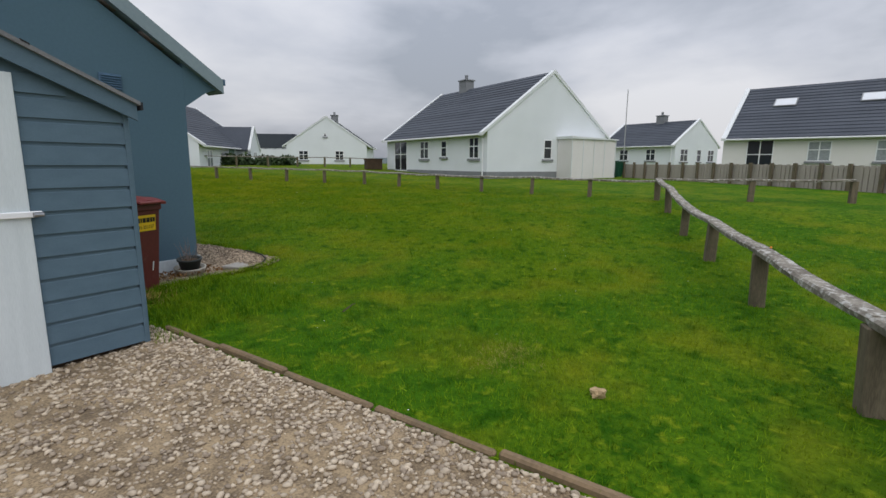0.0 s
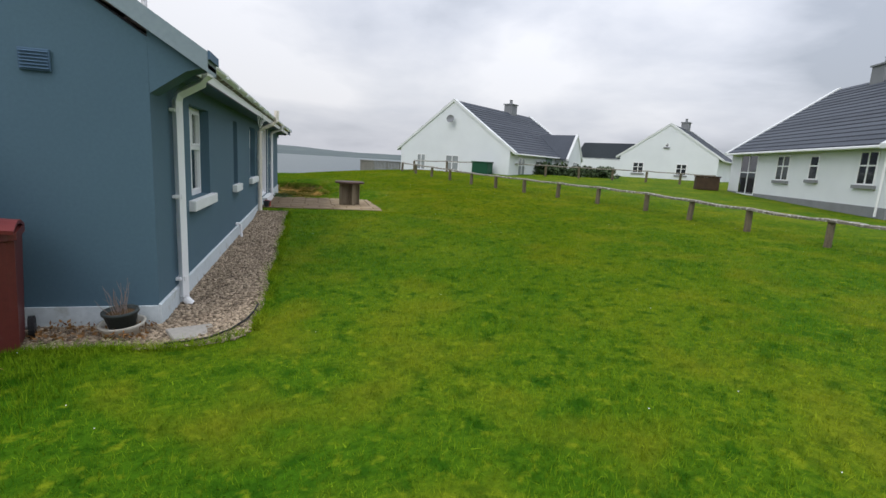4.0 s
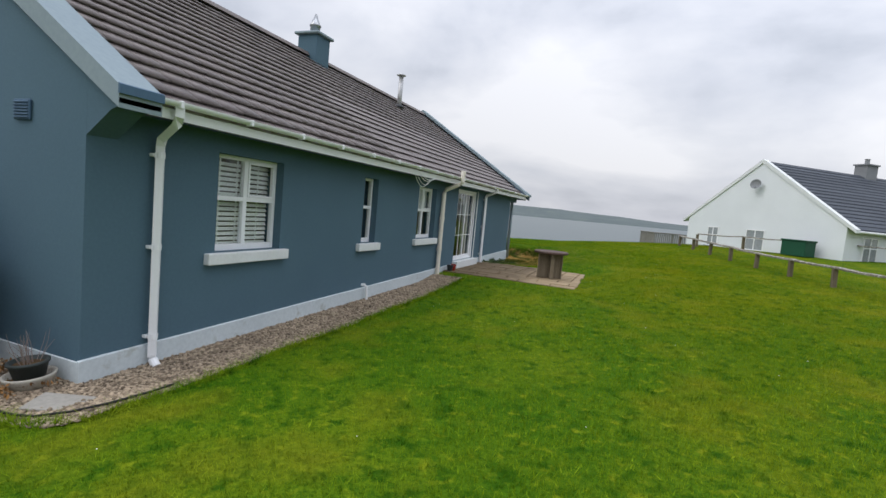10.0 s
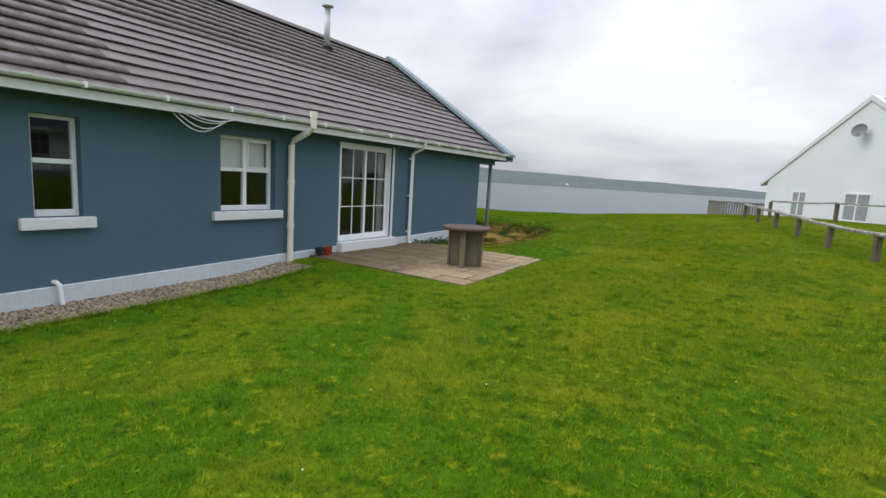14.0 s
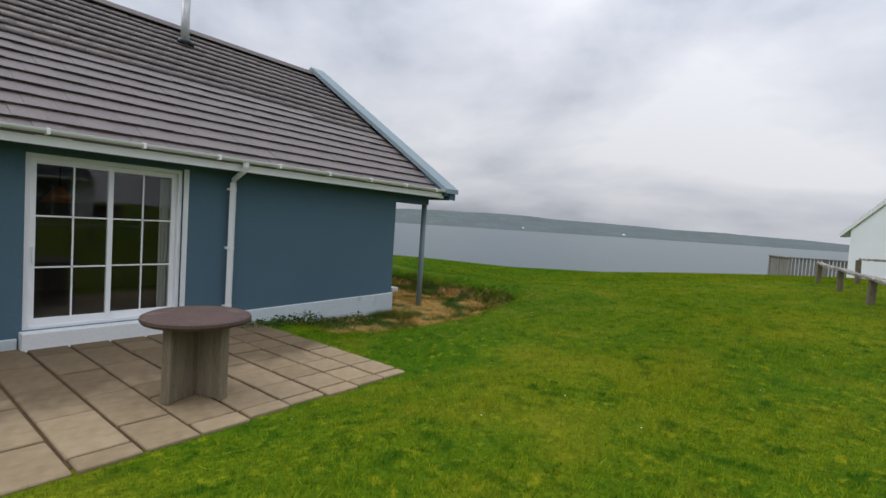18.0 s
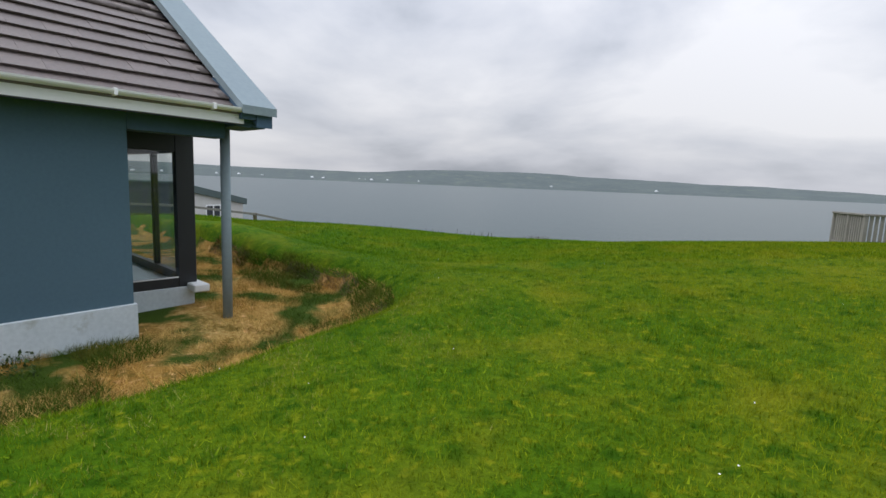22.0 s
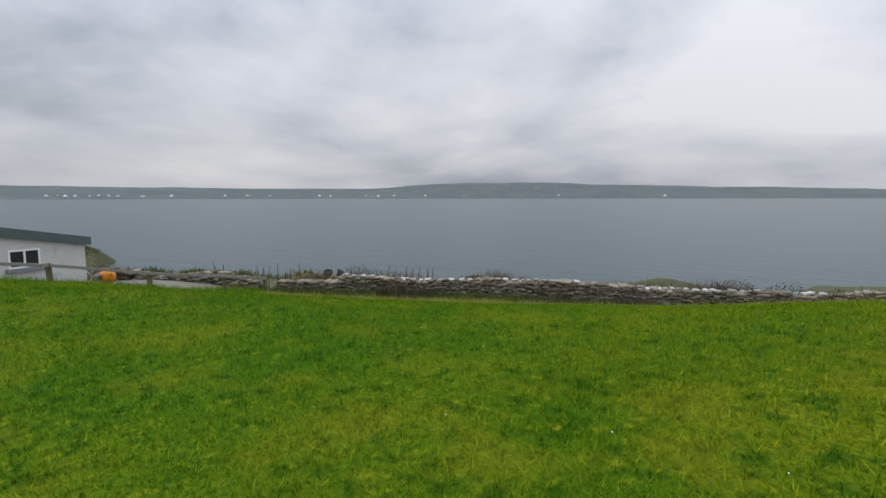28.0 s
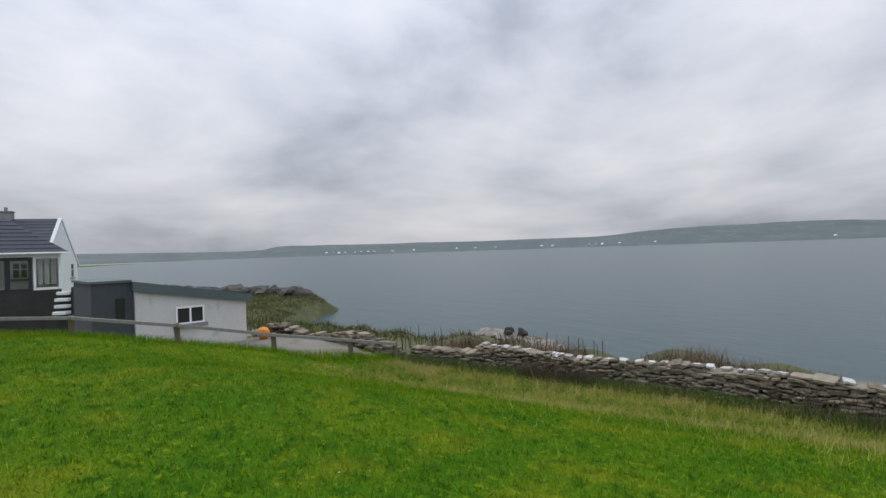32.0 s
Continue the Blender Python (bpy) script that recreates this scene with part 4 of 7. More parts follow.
def casement(name, y0, y1, z0, z1, cols, rows, blind=False, sill=True):
    """A white framed window in the long wall, with sill, panes and, where drawn, a slatted blind."""
    w = part(name, box((-0.20, y0, z0), (-0.13, y0 + 0.05, z1), 0.005), M["upvc"], house, "white framed window" + (" with a drawn slatted blind" if blind else ""))
    f = 0.052
    bars = [((-0.20, y1 - f, z0), (-0.13, y1, z1)), ((-0.20, y0 + 0.05, z1 - f), (-0.13, y1 - f, z1)), ((-0.20, y0 + 0.05, z0), (-0.13, y1 - f, z0 + f + 0.03))]
    tr = z1 - (z1 - z0) * 0.45
    if cols == 2:
        bars.append(((-0.20, (y0 + y1) / 2 - 0.035, z0 + f), (-0.128, (y0 + y1) / 2 + 0.035, z1 - f)))
    for c in range(cols):
        a = y0 + f if c == 0 else (y0 + y1) / 2 + 0.035
        b = (y0 + y1) / 2 - 0.035 if cols == 2 and c == 0 else y1 - f
        bars.append(((-0.20, a, tr - 0.03), (-0.128, b, tr + 0.03)))
    for lo, hi in bars:
        part("frame_bar", box(lo, hi, 0.004), M["upvc"], w)
    for c in range(cols):
        a = y0 + f if c == 0 else (y0 + y1) / 2 + 0.035
        b = (y0 + y1) / 2 - 0.035 if cols == 2 and c == 0 else y1 - f
        for za, zb in ((z0 + f + 0.03, tr - 0.03), (tr + 0.03, z1 - f)):
            p = part("pane", box((-0.172, a, za), (-0.166, b, zb)), M["glass"], w)
            p.visible_shadow = False
            if cols == 2 and c == 1 and za > tr:
                s = 0.032
                for lo, hi in (((-0.17, a, za), (-0.115, a + s, zb)), ((-0.17, b - s, za), (-0.115, b, zb)), ((-0.17, a + s, za), (-0.115, b - s, za + s)), ((-0.17, a + s, zb - s), (-0.115, b - s, zb))):
                    part("sash", box(lo, hi, 0.004), M["upvc"], w)
    if blind:
        zz = z0 + 0.08
        while zz < z1 - 0.08:
            m = Matrix.Translation((-0.255, (y0 + y1) / 2, zz)) @ Matrix.Rotation(radians(64), 4, "Y")
            part("blind_slat", box((-0.025, -(y1 - y0) / 2 + 0.04, -0.0015), (0.025, (y1 - y0) / 2 - 0.04, 0.0015), m=m), M["blind"], w)
            zz += 0.066
        for k in (0.2, 0.45, 0.78):
            yy = y0 + (y1 - y0) * k
            part("blind_tape", box((-0.232, yy - 0.012, z0 + 0.06), (-0.230, yy + 0.012, z1 - 0.05)), M["blind"], w)
    if sill:
        s = part("window_sill", box((-0.19, y0 - 0.16, z0 - 0.145), (0.085, y1 + 0.12, z0 - 0.002), 0.014, segs=2), M["sill"], w, "thick painted concrete sill")
    return w


casement("window", *WINDOWS[0], 2, 2, blind=True)
casement("window", *WINDOWS[1], 1, 2)
w3 = casement("window", *WINDOWS[2], 2, 2)
part("roller_blind", box((-0.27, 7.56, 1.92), (-0.26, 8.56, 2.47)), M["blind"], w3)
# sliding patio door: two leaves of six panes
y0, y1, z0, z1 = DOOR
pd = part("patio_door", box((-0.16, y0, z0), (-0.04, y0 + 0.055, z1), 0.005), M["upvc"], house, "white sliding patio door with Georgian bars")
for lo, hi in (((-0.16, y1 - 0.055, z0), (-0.04, y1, z1)), ((-0.16, y0 + 0.055, z1 - 0.055), (-0.04, y1 - 0.055, z1)), ((-0.16, y0 + 0.055, z0), (-0.04, y1 - 0.055, z0 + 0.05))):
    part("frame_bar", box(lo, hi, 0.004), M["upvc"], pd)
ym = (y0 + y1) / 2
for k, (a, b) in enumerate(((y0 + 0.055, ym + 0.03), (ym - 0.02, y1 - 0.055))):
    xs = (-0.09, -0.055) if k == 0 else (-0.145, -0.10)
    leaf = part("door_leaf", box((xs[0], a, z0 + 0.05), (xs[1], a + 0.06, z1 - 0.055), 0.004), M["upvc"], pd)
    for lo, hi in (((xs[0], b - 0.06, z0 + 0.05), (xs[1], b, z1 - 0.055)), ((xs[0], a + 0.06, z1 - 0.12), (xs[1], b - 0.06, z1 - 0.055)), ((xs[0], a + 0.06, z0 + 0.05), (xs[1], b - 0.06, z0 + 0.13))):
        part("leaf_frame", box(lo, hi, 0.004), M["upvc"], leaf)
    xm = (xs[0] + xs[1]) / 2
    zs = np.linspace(z0 + 0.13, z1 - 0.12, 4)
    part("glazing_bar", box((xm - 0.012, (a + b) / 2 - 0.009, zs[0]), (xm + 0.012, (a + b) / 2 + 0.009, zs[3])), M["upvc"], leaf)
    for z in zs[1:3]:
        part("glazing_bar", box((xm - 0.012, a + 0.06, z - 0.009), (xm + 0.012, b - 0.06, z + 0.009)), M["upvc"], leaf)
    p = part("pane", box((xm - 0.004, a + 0.06, zs[0]), (xm + 0.004, b - 0.06, zs[3])), M["glass"], leaf)
    p.visible_shadow = False
part("door_handle", box((-0.05, y0 + 0.08, 1.32), (-0.02, y0 + 0.10, 1.52), 0.006), M["upvc"], pd, "white pull handle")
part("door_step", box((-0.16, y0 - 0.03, 0.29), (0.16, y1 + 0.10, z0 - 0.002), 0.012, segs=2), M["sill"], pd, "white painted concrete door step")
part("door_reveal", box((-0.04, y1 + 0.001, z0), (0.012, y1 + 0.07, z1 + 0.02)), M["sill"], pd)
# curtain inside
bm = bmesh.new()
prev = None
for k in range(25):
    yy = 11.78 + k * 0.009
    xx = -0.28 + 0.025 * math.sin(k * 1.3)
    pair = bm.verts.new((xx, yy, 0.45)), bm.verts.new((xx, yy, 2.48))
    if prev:
        bm.faces.new((prev[0], pair[0], pair[1], prev[1]))
    prev = pair
cu = part("curtain", bm, M["curtain"])
cu.modifiers.new("thick", "SOLIDIFY").thickness = 0.004
tagged(cu, "pale curtain drawn aside inside the patio door", "curtain")
shade = part("lamp_shade", lathe([(0.06, 0.22), (0.22, 0.0), (0.215, 0.0), (0.055, 0.21)], 20), M["lamp_shade"])
shade.matrix_world = pose(-1.5, 10.9, 2.05)
cordp = part("cord", tube([(0, 0, 0.2), (0, 0, 0.62)], 0.006, 6), M["black"], shade)
tagged(shade, "orange pendant lamp shade hanging in the room", "lamp")
# vents, knob on the gable
vent = part("wall_vent", box((-1.08, -0.03, 2.54), (-0.82, -0.005, 2.74), 0.006), M["kneeler"], house, "blue louvred wall vent")
for k in range(6):
    m = Matrix.Translation((-0.95, -0.033, 2.565 + k * 0.03)) @ Matrix.Rotation(radians(35), 4, "X")
    part("louvre", box((-0.115, -0.012, -0.003), (0.115, 0.012, 0.003), m=m), M["kneeler"], vent)
part("pipe_cap", tube([(-4.4, 0, 3.3), (-4.4, -0.12, 3.29), (-4.4, -0.16, 3.25)], 0.045, 12), M["dark_frame"], house, "dark round outlet")


def downpipe(y, base, top_z, mat_, r, name, neck):
    p = part(name, tube([(0.075, y, base + 0.12), (0.075, y, top_z), *neck], r * 1.3, 4), mat_, house, "white square downpipe")
    part("shoe", tube([(0.075, y, base + 0.14), (0.085, y, base + 0.09), (0.15, y, base + 0.02)], r * 1.12, 12), mat_, p)
    for z in np.linspace(base + 0.35, top_z - 0.1, 3):
        part("pipe_clip", box((0.0, y - r * 1.7, z - 0.018), (0.06, y + r * 1.7, z + 0.018), 0.005), mat_, p)
        part("pipe_collar", tube([(0.075, y, z - 0.03), (0.075, y, z + 0.03)], r * 1.18, 12), mat_, p)
    return p


downpipe(0.71, 0.0, 2.42, M["upvc"], 0.043, "downpipe", [(0.11, 0.70, 2.50), (0.36, 0.66, 2.64), (0.425, 0.64, 2.72), (0.425, 0.64, 2.82)])
downpipe(12.68, 0.26, 2.52, M["upvc"], 0.040, "downpipe", [(0.11, 12.68, 2.58), (0.38, 12.68, 2.70), (0.425, 12.68, 2.76), (0.425, 12.68, 2.83)])
part("soil_pipe", tube([(0.09, 8.88, 0.14), (0.09, 8.88, 2.42), (0.14, 8.90, 2.52), (0.42, 8.96, 2.66), (0.53, 8.99, 2.74), (0.53, 8.99, 3.02)], 0.056, 14), M["cream_pipe"], house, "cream soil vent pipe with swan-neck")
for z in (0.95, 1.75):
    part("pipe_collar", tube([(0.09, 8.88, z - 0.05), (0.09, 8.88, z + 0.05)], 0.066, 14), M["cream_pipe"], house)
part("pipe_collar", tube([(0.53, 8.99, 2.92), (0.53, 8.99, 3.03)], 0.064, 14), M["cream_pipe"], house)
part("waste_pipe", tube([(-0.02, 5.20, 0.40), (0.06, 5.22, 0.40), (0.085, 5.24, 0.37), (0.10, 5.26, 0.10)], 0.027, 10), M["upvc"], house, "short white waste pipe")
# loose loops of white cable under the gutter
for k in range(4):
    pts_ = [(0.30 + 0.03 * k, 6.55 + 0.05 * k + 0.9 * s, 2.72 - (0.26 - 0.06 * k) * math.sin(s * math.pi) * (1 + 0.35 * math.sin(k * 3))) for s in np.linspace(0, 1, 10)]
    part("cable", tube(pts_, 0.008, 6), M["upvc"], house, "loop of loose white cable")
# chimney and flue
ch = part("chimney", box((-5.05, 9.03, 5.75), (-4.38, 9.67, 6.72), 0.012), M["render_blue"], house, "blue rendered chimney stack")
part("chimney_cap", box((-5.14, 8.94, 6.72), (-4.29, 9.76, 6.80), 0.02), M["verge"], ch)
part("chimney_pot", lathe([(0.15, 0), (0.14, 0.22), (0.17, 0.24), (0.17, 0.28), (0.12, 0.34), (0.02, 0.62)], 16, centre=(-4.71, 9.35, 6.80)), M["metal"], ch, "pointed metal cowl", soft=True)
fl = part("flue", tube([(-3.95, 13.6, 5.45), (-3.95, 13.6, 6.74)], 0.085, 16), M["flue"], house, "grey steel stove flue", soft=True)
part("flue_cap", lathe([(0.10, 0), (0.17, 0.02), (0.17, 0.05), (0.06, 0.10)], 16, centre=(-3.95, 13.6, 6.76)), M["flue"], fl, soft=True)
part("flue_collar", lathe([(0.19, 0), (0.12, 0.12), (0.09, 0.13)], 16, centre=(-3.95, 13.6, 5.60)), M["dark_frame"], fl, soft=True)

# ---------- shed ----------
shed = thing("shed", (-3.16, -1.45, 0), "blue painted timber shed with white door and felt roof", "shed")
shed.matrix_world = Matrix()
SX0, SX1, SY0, SY1, SB = -4.36, -1.96, -2.74, -0.12, 0.07
BH = 0.170
nb = 12
bd = [(0.0, 0.0), (0.030, 0.006), (0.020, BH - 0.030), (0.002, BH - 0.006), (0.0, BH - 0.006)]
for k in range(nb):
    z = SB + k * BH
    for sgn, xx in ((1, SX1), (-1, SX0)):
        bm = prism([(xx + sgn * (a - 0.02), z + b) for a, b in bd], SY0, SY1)
        part("board", bm, M["shed_blue"], shed)
# gable end boards, cut to the slope
RS = (2.67 - 2.12) / 1.2
for k in range(17):
    z = SB + k * BH
    half = 1.2 if z + BH < 2.12 else max(0.0, 1.2 - (z + BH - 2.10) / RS)
    if half < 0.06:
        continue
    for y_, sg in ((SY0, -1), (SY1, 1)):
        spans = [(-3.16 - half, -3.16 + half)]
        if sg < 0 and z < 2.22:
            spans = [(-3.16 - half, -3.64), (-2.665, -3.16 + half)]
        for a, b in spans:
            if b - a < 0.03:
                continue
            bm = bmesh.new()
            vs = [[bm.verts.new((x, y_ + sg * (o - 0.02), z + h)) for o, h in bd] for x in (a, b)]
            bm.faces.new(vs[0])
            bm.faces.new(vs[1][::-1])
            for j in range(5):
                bm.faces.new((vs[0][j], vs[1][j], vs[1][(j + 1) % 5], vs[0][(j + 1) % 5]))
            part("board", bm, M["shed_blue"], shed)
for xx, yy in ((SX1 - 0.02, SY0 - 0.012), (SX0 - 0.022, SY0 - 0.012), (SX1 - 0.02, SY1 - 0.03), (SX0 - 0.022, SY1 - 0.03)):
    part("corner_strip", box((xx, yy, SB - 0.01), (xx + 0.042, yy + 0.042, 2.12), 0.004), M["shed_blue"], shed)
part("floor_bearer", box((SX0 + 0.05, SY0 + 0.05, -0.05), (SX1 - 0.05, SY1 - 0.05, SB)), M["edge_wood"], shed)
door = part("shed_door", box((-3.64, SY0 - 0.03, 0.02), (-2.665, SY0 + 0.004, 1.26), 0.004), M["shed_white"], shed, "white painted lower stable door")
up_door = part("shed_door", box((-3.64, SY0 - 0.03, 1.27), (-2.665, SY0 + 0.004, 2.24), 0.004), M["shed_white"], shed, "white painted upper stable door")
part("latch", box((-2.86, SY0 - 0.055, 1.23), (-2.60, SY0 - 0.033, 1.275), 0.005), M["upvc"], door, "pale hasp latch")
part("latch_bolt", tube([(-2.66, SY0 - 0.07, 1.25), (-2.60, SY0 - 0.07, 1.25)], 0.02, 10), M["metal"], door)
part("gable_panel", prism([(SX0 + 0.03, SB), (SX1 - 0.03, SB), (SX1 - 0.03, 2.10), (-3.16, 2.65), (SX0 + 0.03, 2.10)], SY0 + 0.006, SY0 + 0.03), M["shed_blue"], shed)
# roof: two felted slopes, barge boards, a black lap along the ridge
for sg in (1, -1):
    tip = 1.30
    out = [(-3.16, 2.71), (-3.16 + sg * tip, 2.71 - tip * RS), (-3.16 + sg * tip, 2.68 - tip * RS), (-3.16, 2.675)]
    part("roof_slope", prism(out, SY0 - 0.10, SY1 + 0.05), M["felt"], shed, "grey mineral felt")
    a, b = 0.55, 0.60
    lap = [(-3.16 + sg * a, 2.718 - a * RS), (-3.16 + sg * b, 2.718 - b * RS), (-3.16 + sg * b, 2.705 - b * RS), (-3.16 + sg * a, 2.705 - a * RS)]
    part("felt_lap", prism(lap, SY0 - 0.102, SY1 + 0.052), M["felt_black"], shed)
    part("felt_edge", box((min(-3.16 + sg * (tip - 0.012), -3.16 + sg * (tip + 0.006)), SY0 - 0.1, 2.65 - tip * RS), (max(-3.16 + sg * (tip - 0.012), -3.16 + sg * (tip + 0.006)), SY1 + 0.05, 2.712 - tip * RS)), M["felt_black"], shed)
    barge = [(-3.16, 2.685), (-3.16 + sg * 1.27, 2.685 - 1.27 * RS), (-3.16 + sg * 1.27, 2.55 - 1.27 * RS), (-3.16, 2.52)]
    part("barge_board", prism(barge, SY0 - 0.07, SY0 - 0.045), M["shed_blue"], shed)
for bx, by in ((SX1 - 0.25, SY0 + 0.3), (SX1 - 0.25, SY0 + 1.6)):
    st = part("bearer_block", box((bx, by, -0.03), (bx + 0.36, by + 0.5, 0.06), 0.015), M["conc"], shed)

# ---------- wheelie bin ----------


def wheelie_bin(name, body, lid, place, turn, label, writing=False):
    b = thing(name, place, label, "bin")
    b.matrix_world = pose(*place, 0, 0, turn)
    bm = bmesh.new()
    rings = [(0.212, 0.23, 0.05), (0.216, 0.235, 0.10), (0.255, 0.30, 0.92), (0.275, 0.32, 0.93), (0.275, 0.32, 0.985)]
    vs = []
    for hx, hy, z in rings:
        c_ = 0.05
        vs.append([bm.verts.new((sx, sy, z)) for sx, sy in ((-hx + c_, -hy), (hx - c_, -hy), (hx, -hy + c_), (hx, hy - c_), (hx - c_, hy), (-hx + c_, hy), (-hx, hy - c_), (-hx, -hy + c_))])
    for a, c2 in zip(vs, vs[1:]):
        for k in range(8):
            bm.faces.new((a[k], a[(k + 1) % 8], c2[(k + 1) % 8], c2[k]))
    bm.faces.new(vs[0][::-1])
    bm.faces.new(vs[-1])
    part("body", bm, body, b)
    bm = bmesh.new()
    rows_ = [[bm.verts.new((x * (1 - 0.10 * abs(s)), -0.36 + 0.70 * k / 6, 0.985 + 0.10 * math.sin(math.pi * (0.18 + 0.72 * k / 6)) - 0.03 * abs(s))) for s, x in ((-1, -0.30), (-0.8, -0.22), (0, 0), (0.8, 0.22), (1, 0.30))] for k in range(7)]
    for a, c2 in zip(rows_, rows_[1:]):
        for k in range(4):
            bm.faces.new((a[k], a[k + 1], c2[k + 1], c2[k]))
    l = part("lid", bm, lid, b)
    l.modifiers.new("thick", "SOLIDIFY").thickness = 0.03
    part("lid_grip", box((-0.16, -0.40, 0.995), (0.16, -0.33, 1.03), 0.012), lid, b)
    part("rear_handle", tube([(-0.24, 0.37, 1.0), (0.24, 0.37, 1.0)], 0.018, 10), body, b)
    for s in (-1, 1):
        wh = part("wheel", tube([(s * 0.235, 0.27, 0.10), (s * 0.285, 0.27, 0.10)], 0.10, 18), M["rubber"], b)
        part("hub", tube([(s * 0.24, 0.27, 0.10), (s * 0.292, 0.27, 0.10)], 0.045, 12), M["dark_frame"], wh)
    part("axle", tube([(-0.24, 0.27, 0.10), (0.24, 0.27, 0.10)], 0.014, 8), M["metal"], b)
    return b


bin1 = wheelie_bin("wheelie_bin", M["bin_red"], M["bin_lid"], (-1.18, -0.64, 0.0), 20, "maroon plastic wheelie bin with a yellow label beside the gable", True)
bin1.matrix_world = bin1.matrix_world @ Matrix.Diagonal((0.99, 0.99, 1.135, 1))
plate = part("label_plate", box((-0.155, -0.008, 0.71), (0.155, 0.0, 0.88)), M["yellow"], bin1, "yellow label with black lettering")
plate.matrix_basis = Matrix.Translation((-0.02, -0.2295, 0)) @ Matrix.Rotation(radians(4.55), 4, "X")


def lettering(text, size, place, rot, material, parent, name="lettering"):
    cu_ = bpy.data.curves.new(name, "FONT")
    cu_.body, cu_.size, cu_.align_x, cu_.extrude = text, size, "CENTER", 0.001
    ob = new(name, cu_)
    cu_.materials.append(material)
    ob.parent = parent
    ob.matrix_basis = pose(*place, *rot)
    return ob


for a, b in ((-0.115, -0.075), (-0.065, -0.045), (-0.035, 0.010), (0.020, 0.065), (0.075, 0.105), (0.113, 0.142)):
    part("print_bar", box((a, -0.0105, 0.802), (b, -0.0082, 0.852)), M["black"], plate)
lettering("091-251127", 0.052, (0.0, -0.010, 0.735), (90, 0, 0), M["black"], plate)
part("scuff", box((-0.02, -0.003, 0.26), (-0.005, 0.0, 0.36)), M["sill"], bin1, "pale scuff mark").matrix_basis = Matrix.Translation((0.05, -0.2315, 0)) @ Matrix.Rotation(radians(4.55), 4, "X") @ Matrix.Rotation(radians(8), 4, "Y")

# ---------- planter by the corner ----------
bowl = thing("planter", (-0.42, -0.34, 0.0), "white bowl and dark pot with dead twigs by the corner", "planter")
bowl.matrix_world = pose(-0.26, -0.27, gz(-0.26, -0.27) + 0.0, 4, -3, 0) @ Matrix.Scale(0.86, 4)
part("bowl", lathe([(0.12, 0.0), (0.20, 0.03), (0.24, 0.13), (0.25, 0.16), (0.22, 0.16), (0.19, 0.06)], 24), M["grubby"], bowl, "grubby cream bowl", soft=True)
part("pot", lathe([(0.13, 0.08), (0.18, 0.28), (0.195, 0.28), (0.195, 0.31), (0.165, 0.31), (0.16, 0.26)], 24), M["pot_dark"], bowl, "dark plastic pot", soft=True)
part("soil", lathe([(0.16, 0.25), (0.155, 0.27), (0.05, 0.285)], 16), M["joint"], bowl)
rs = random.Random(4)
for k in range(22):
    a, r, h = rs.random() * 6.28, rs.random() * 0.11, 0.18 + rs.random() * 0.22
    p0 = (r * math.cos(a), r * math.sin(a), 0.27)
    p1 = (r * 1.6 * math.cos(a) + rs.uniform(-.03, .03), r * 1.6 * math.sin(a) + rs.uniform(-.03, .03), 0.27 + h * 0.6)
    p2 = (p1[0] * 1.3 + rs.uniform(-.04, .04), p1[1] * 1.3 + rs.uniform(-.04, .04), 0.27 + h)
    part("twig", tube([p0, p1, p2], 0.003, 4, radii=[0.004, 0.003, 0.0015]), M["twig_pale"], bowl)

# drain cover sunk in the gravel at the corner
dc = part("drain_cover", box((-0.22, -0.16, -0.02), (0.22, 0.16, 0.022), 0.008), M["conc"])
dc.matrix_world = pose(0.42, -0.42, gz(0.42, -0.42) + 0.025, 2, 3, 28)
tagged(dc, "small grey concrete drain cover sunk in the gravel", "drain cover")
hose = part("hose", tube([(x, y, gz(x, y) + 0.045) for x, y in ((0.25, -0.79), (0.45, -0.77), (0.62, -0.72), (0.80, -0.56), (0.91, -0.30), (0.96, -0.02), (0.97, 0.25))], 0.011, 8), M["rubber"], None, soft=True)
tagged(hose, "thin black hose lying on the gravel", "hose")
# ---------- patio ----------
patio = thing("patio", (1.8, 11.3, 0.30), "weathered stone-coloured paving slabs laid on the lawn", "patio", kind="structure")
patio.matrix_world = Matrix()
part("bedding", box((0.03, 9.41, 0.05), (3.48, 13.09, 0.305)), M["joint"], patio)
rs = random.Random(8)
slab_me = {}
SLABS = []
ROW_Y = [9.40, 9.81, 10.23, 10.64, 11.07, 11.49, 11.91, 12.32, 12.72, 13.10]
SMALL = [0.03, 0.40, 0.82, 1.24, 1.66, 2.08, 2.50, 2.91, 3.33]
ROW_X = [[0.03, 0.36, 1.22, 2.10, 2.95, 3.60], [0.03, 0.85, 1.71, 2.54, 3.37, 3.61], [0.03, 0.50, 1.35, 2.18, 3.02, 3.59], [0.03, 0.42, 1.25, 2.10, 2.52, 3.33, 3.58]]
ROW_X += [SMALL[:k] + SMALL[k + 1:] + [3.57 - 0.012 * k] for k in (3, 6, 2, 5)] + [SMALL + [3.50]]
for r, xs_ in enumerate(ROW_X):
    deep_ = round(ROW_Y[r + 1] - ROW_Y[r], 3)
    for a, b in zip(xs_, xs_[1:]):
        key = (round(b - a, 3), deep_)
        if key not in slab_me:
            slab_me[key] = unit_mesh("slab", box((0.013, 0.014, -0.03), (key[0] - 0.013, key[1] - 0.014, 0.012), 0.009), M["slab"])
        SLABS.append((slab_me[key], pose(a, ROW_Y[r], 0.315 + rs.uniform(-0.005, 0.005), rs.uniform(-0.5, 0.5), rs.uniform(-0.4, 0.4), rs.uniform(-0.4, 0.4))))
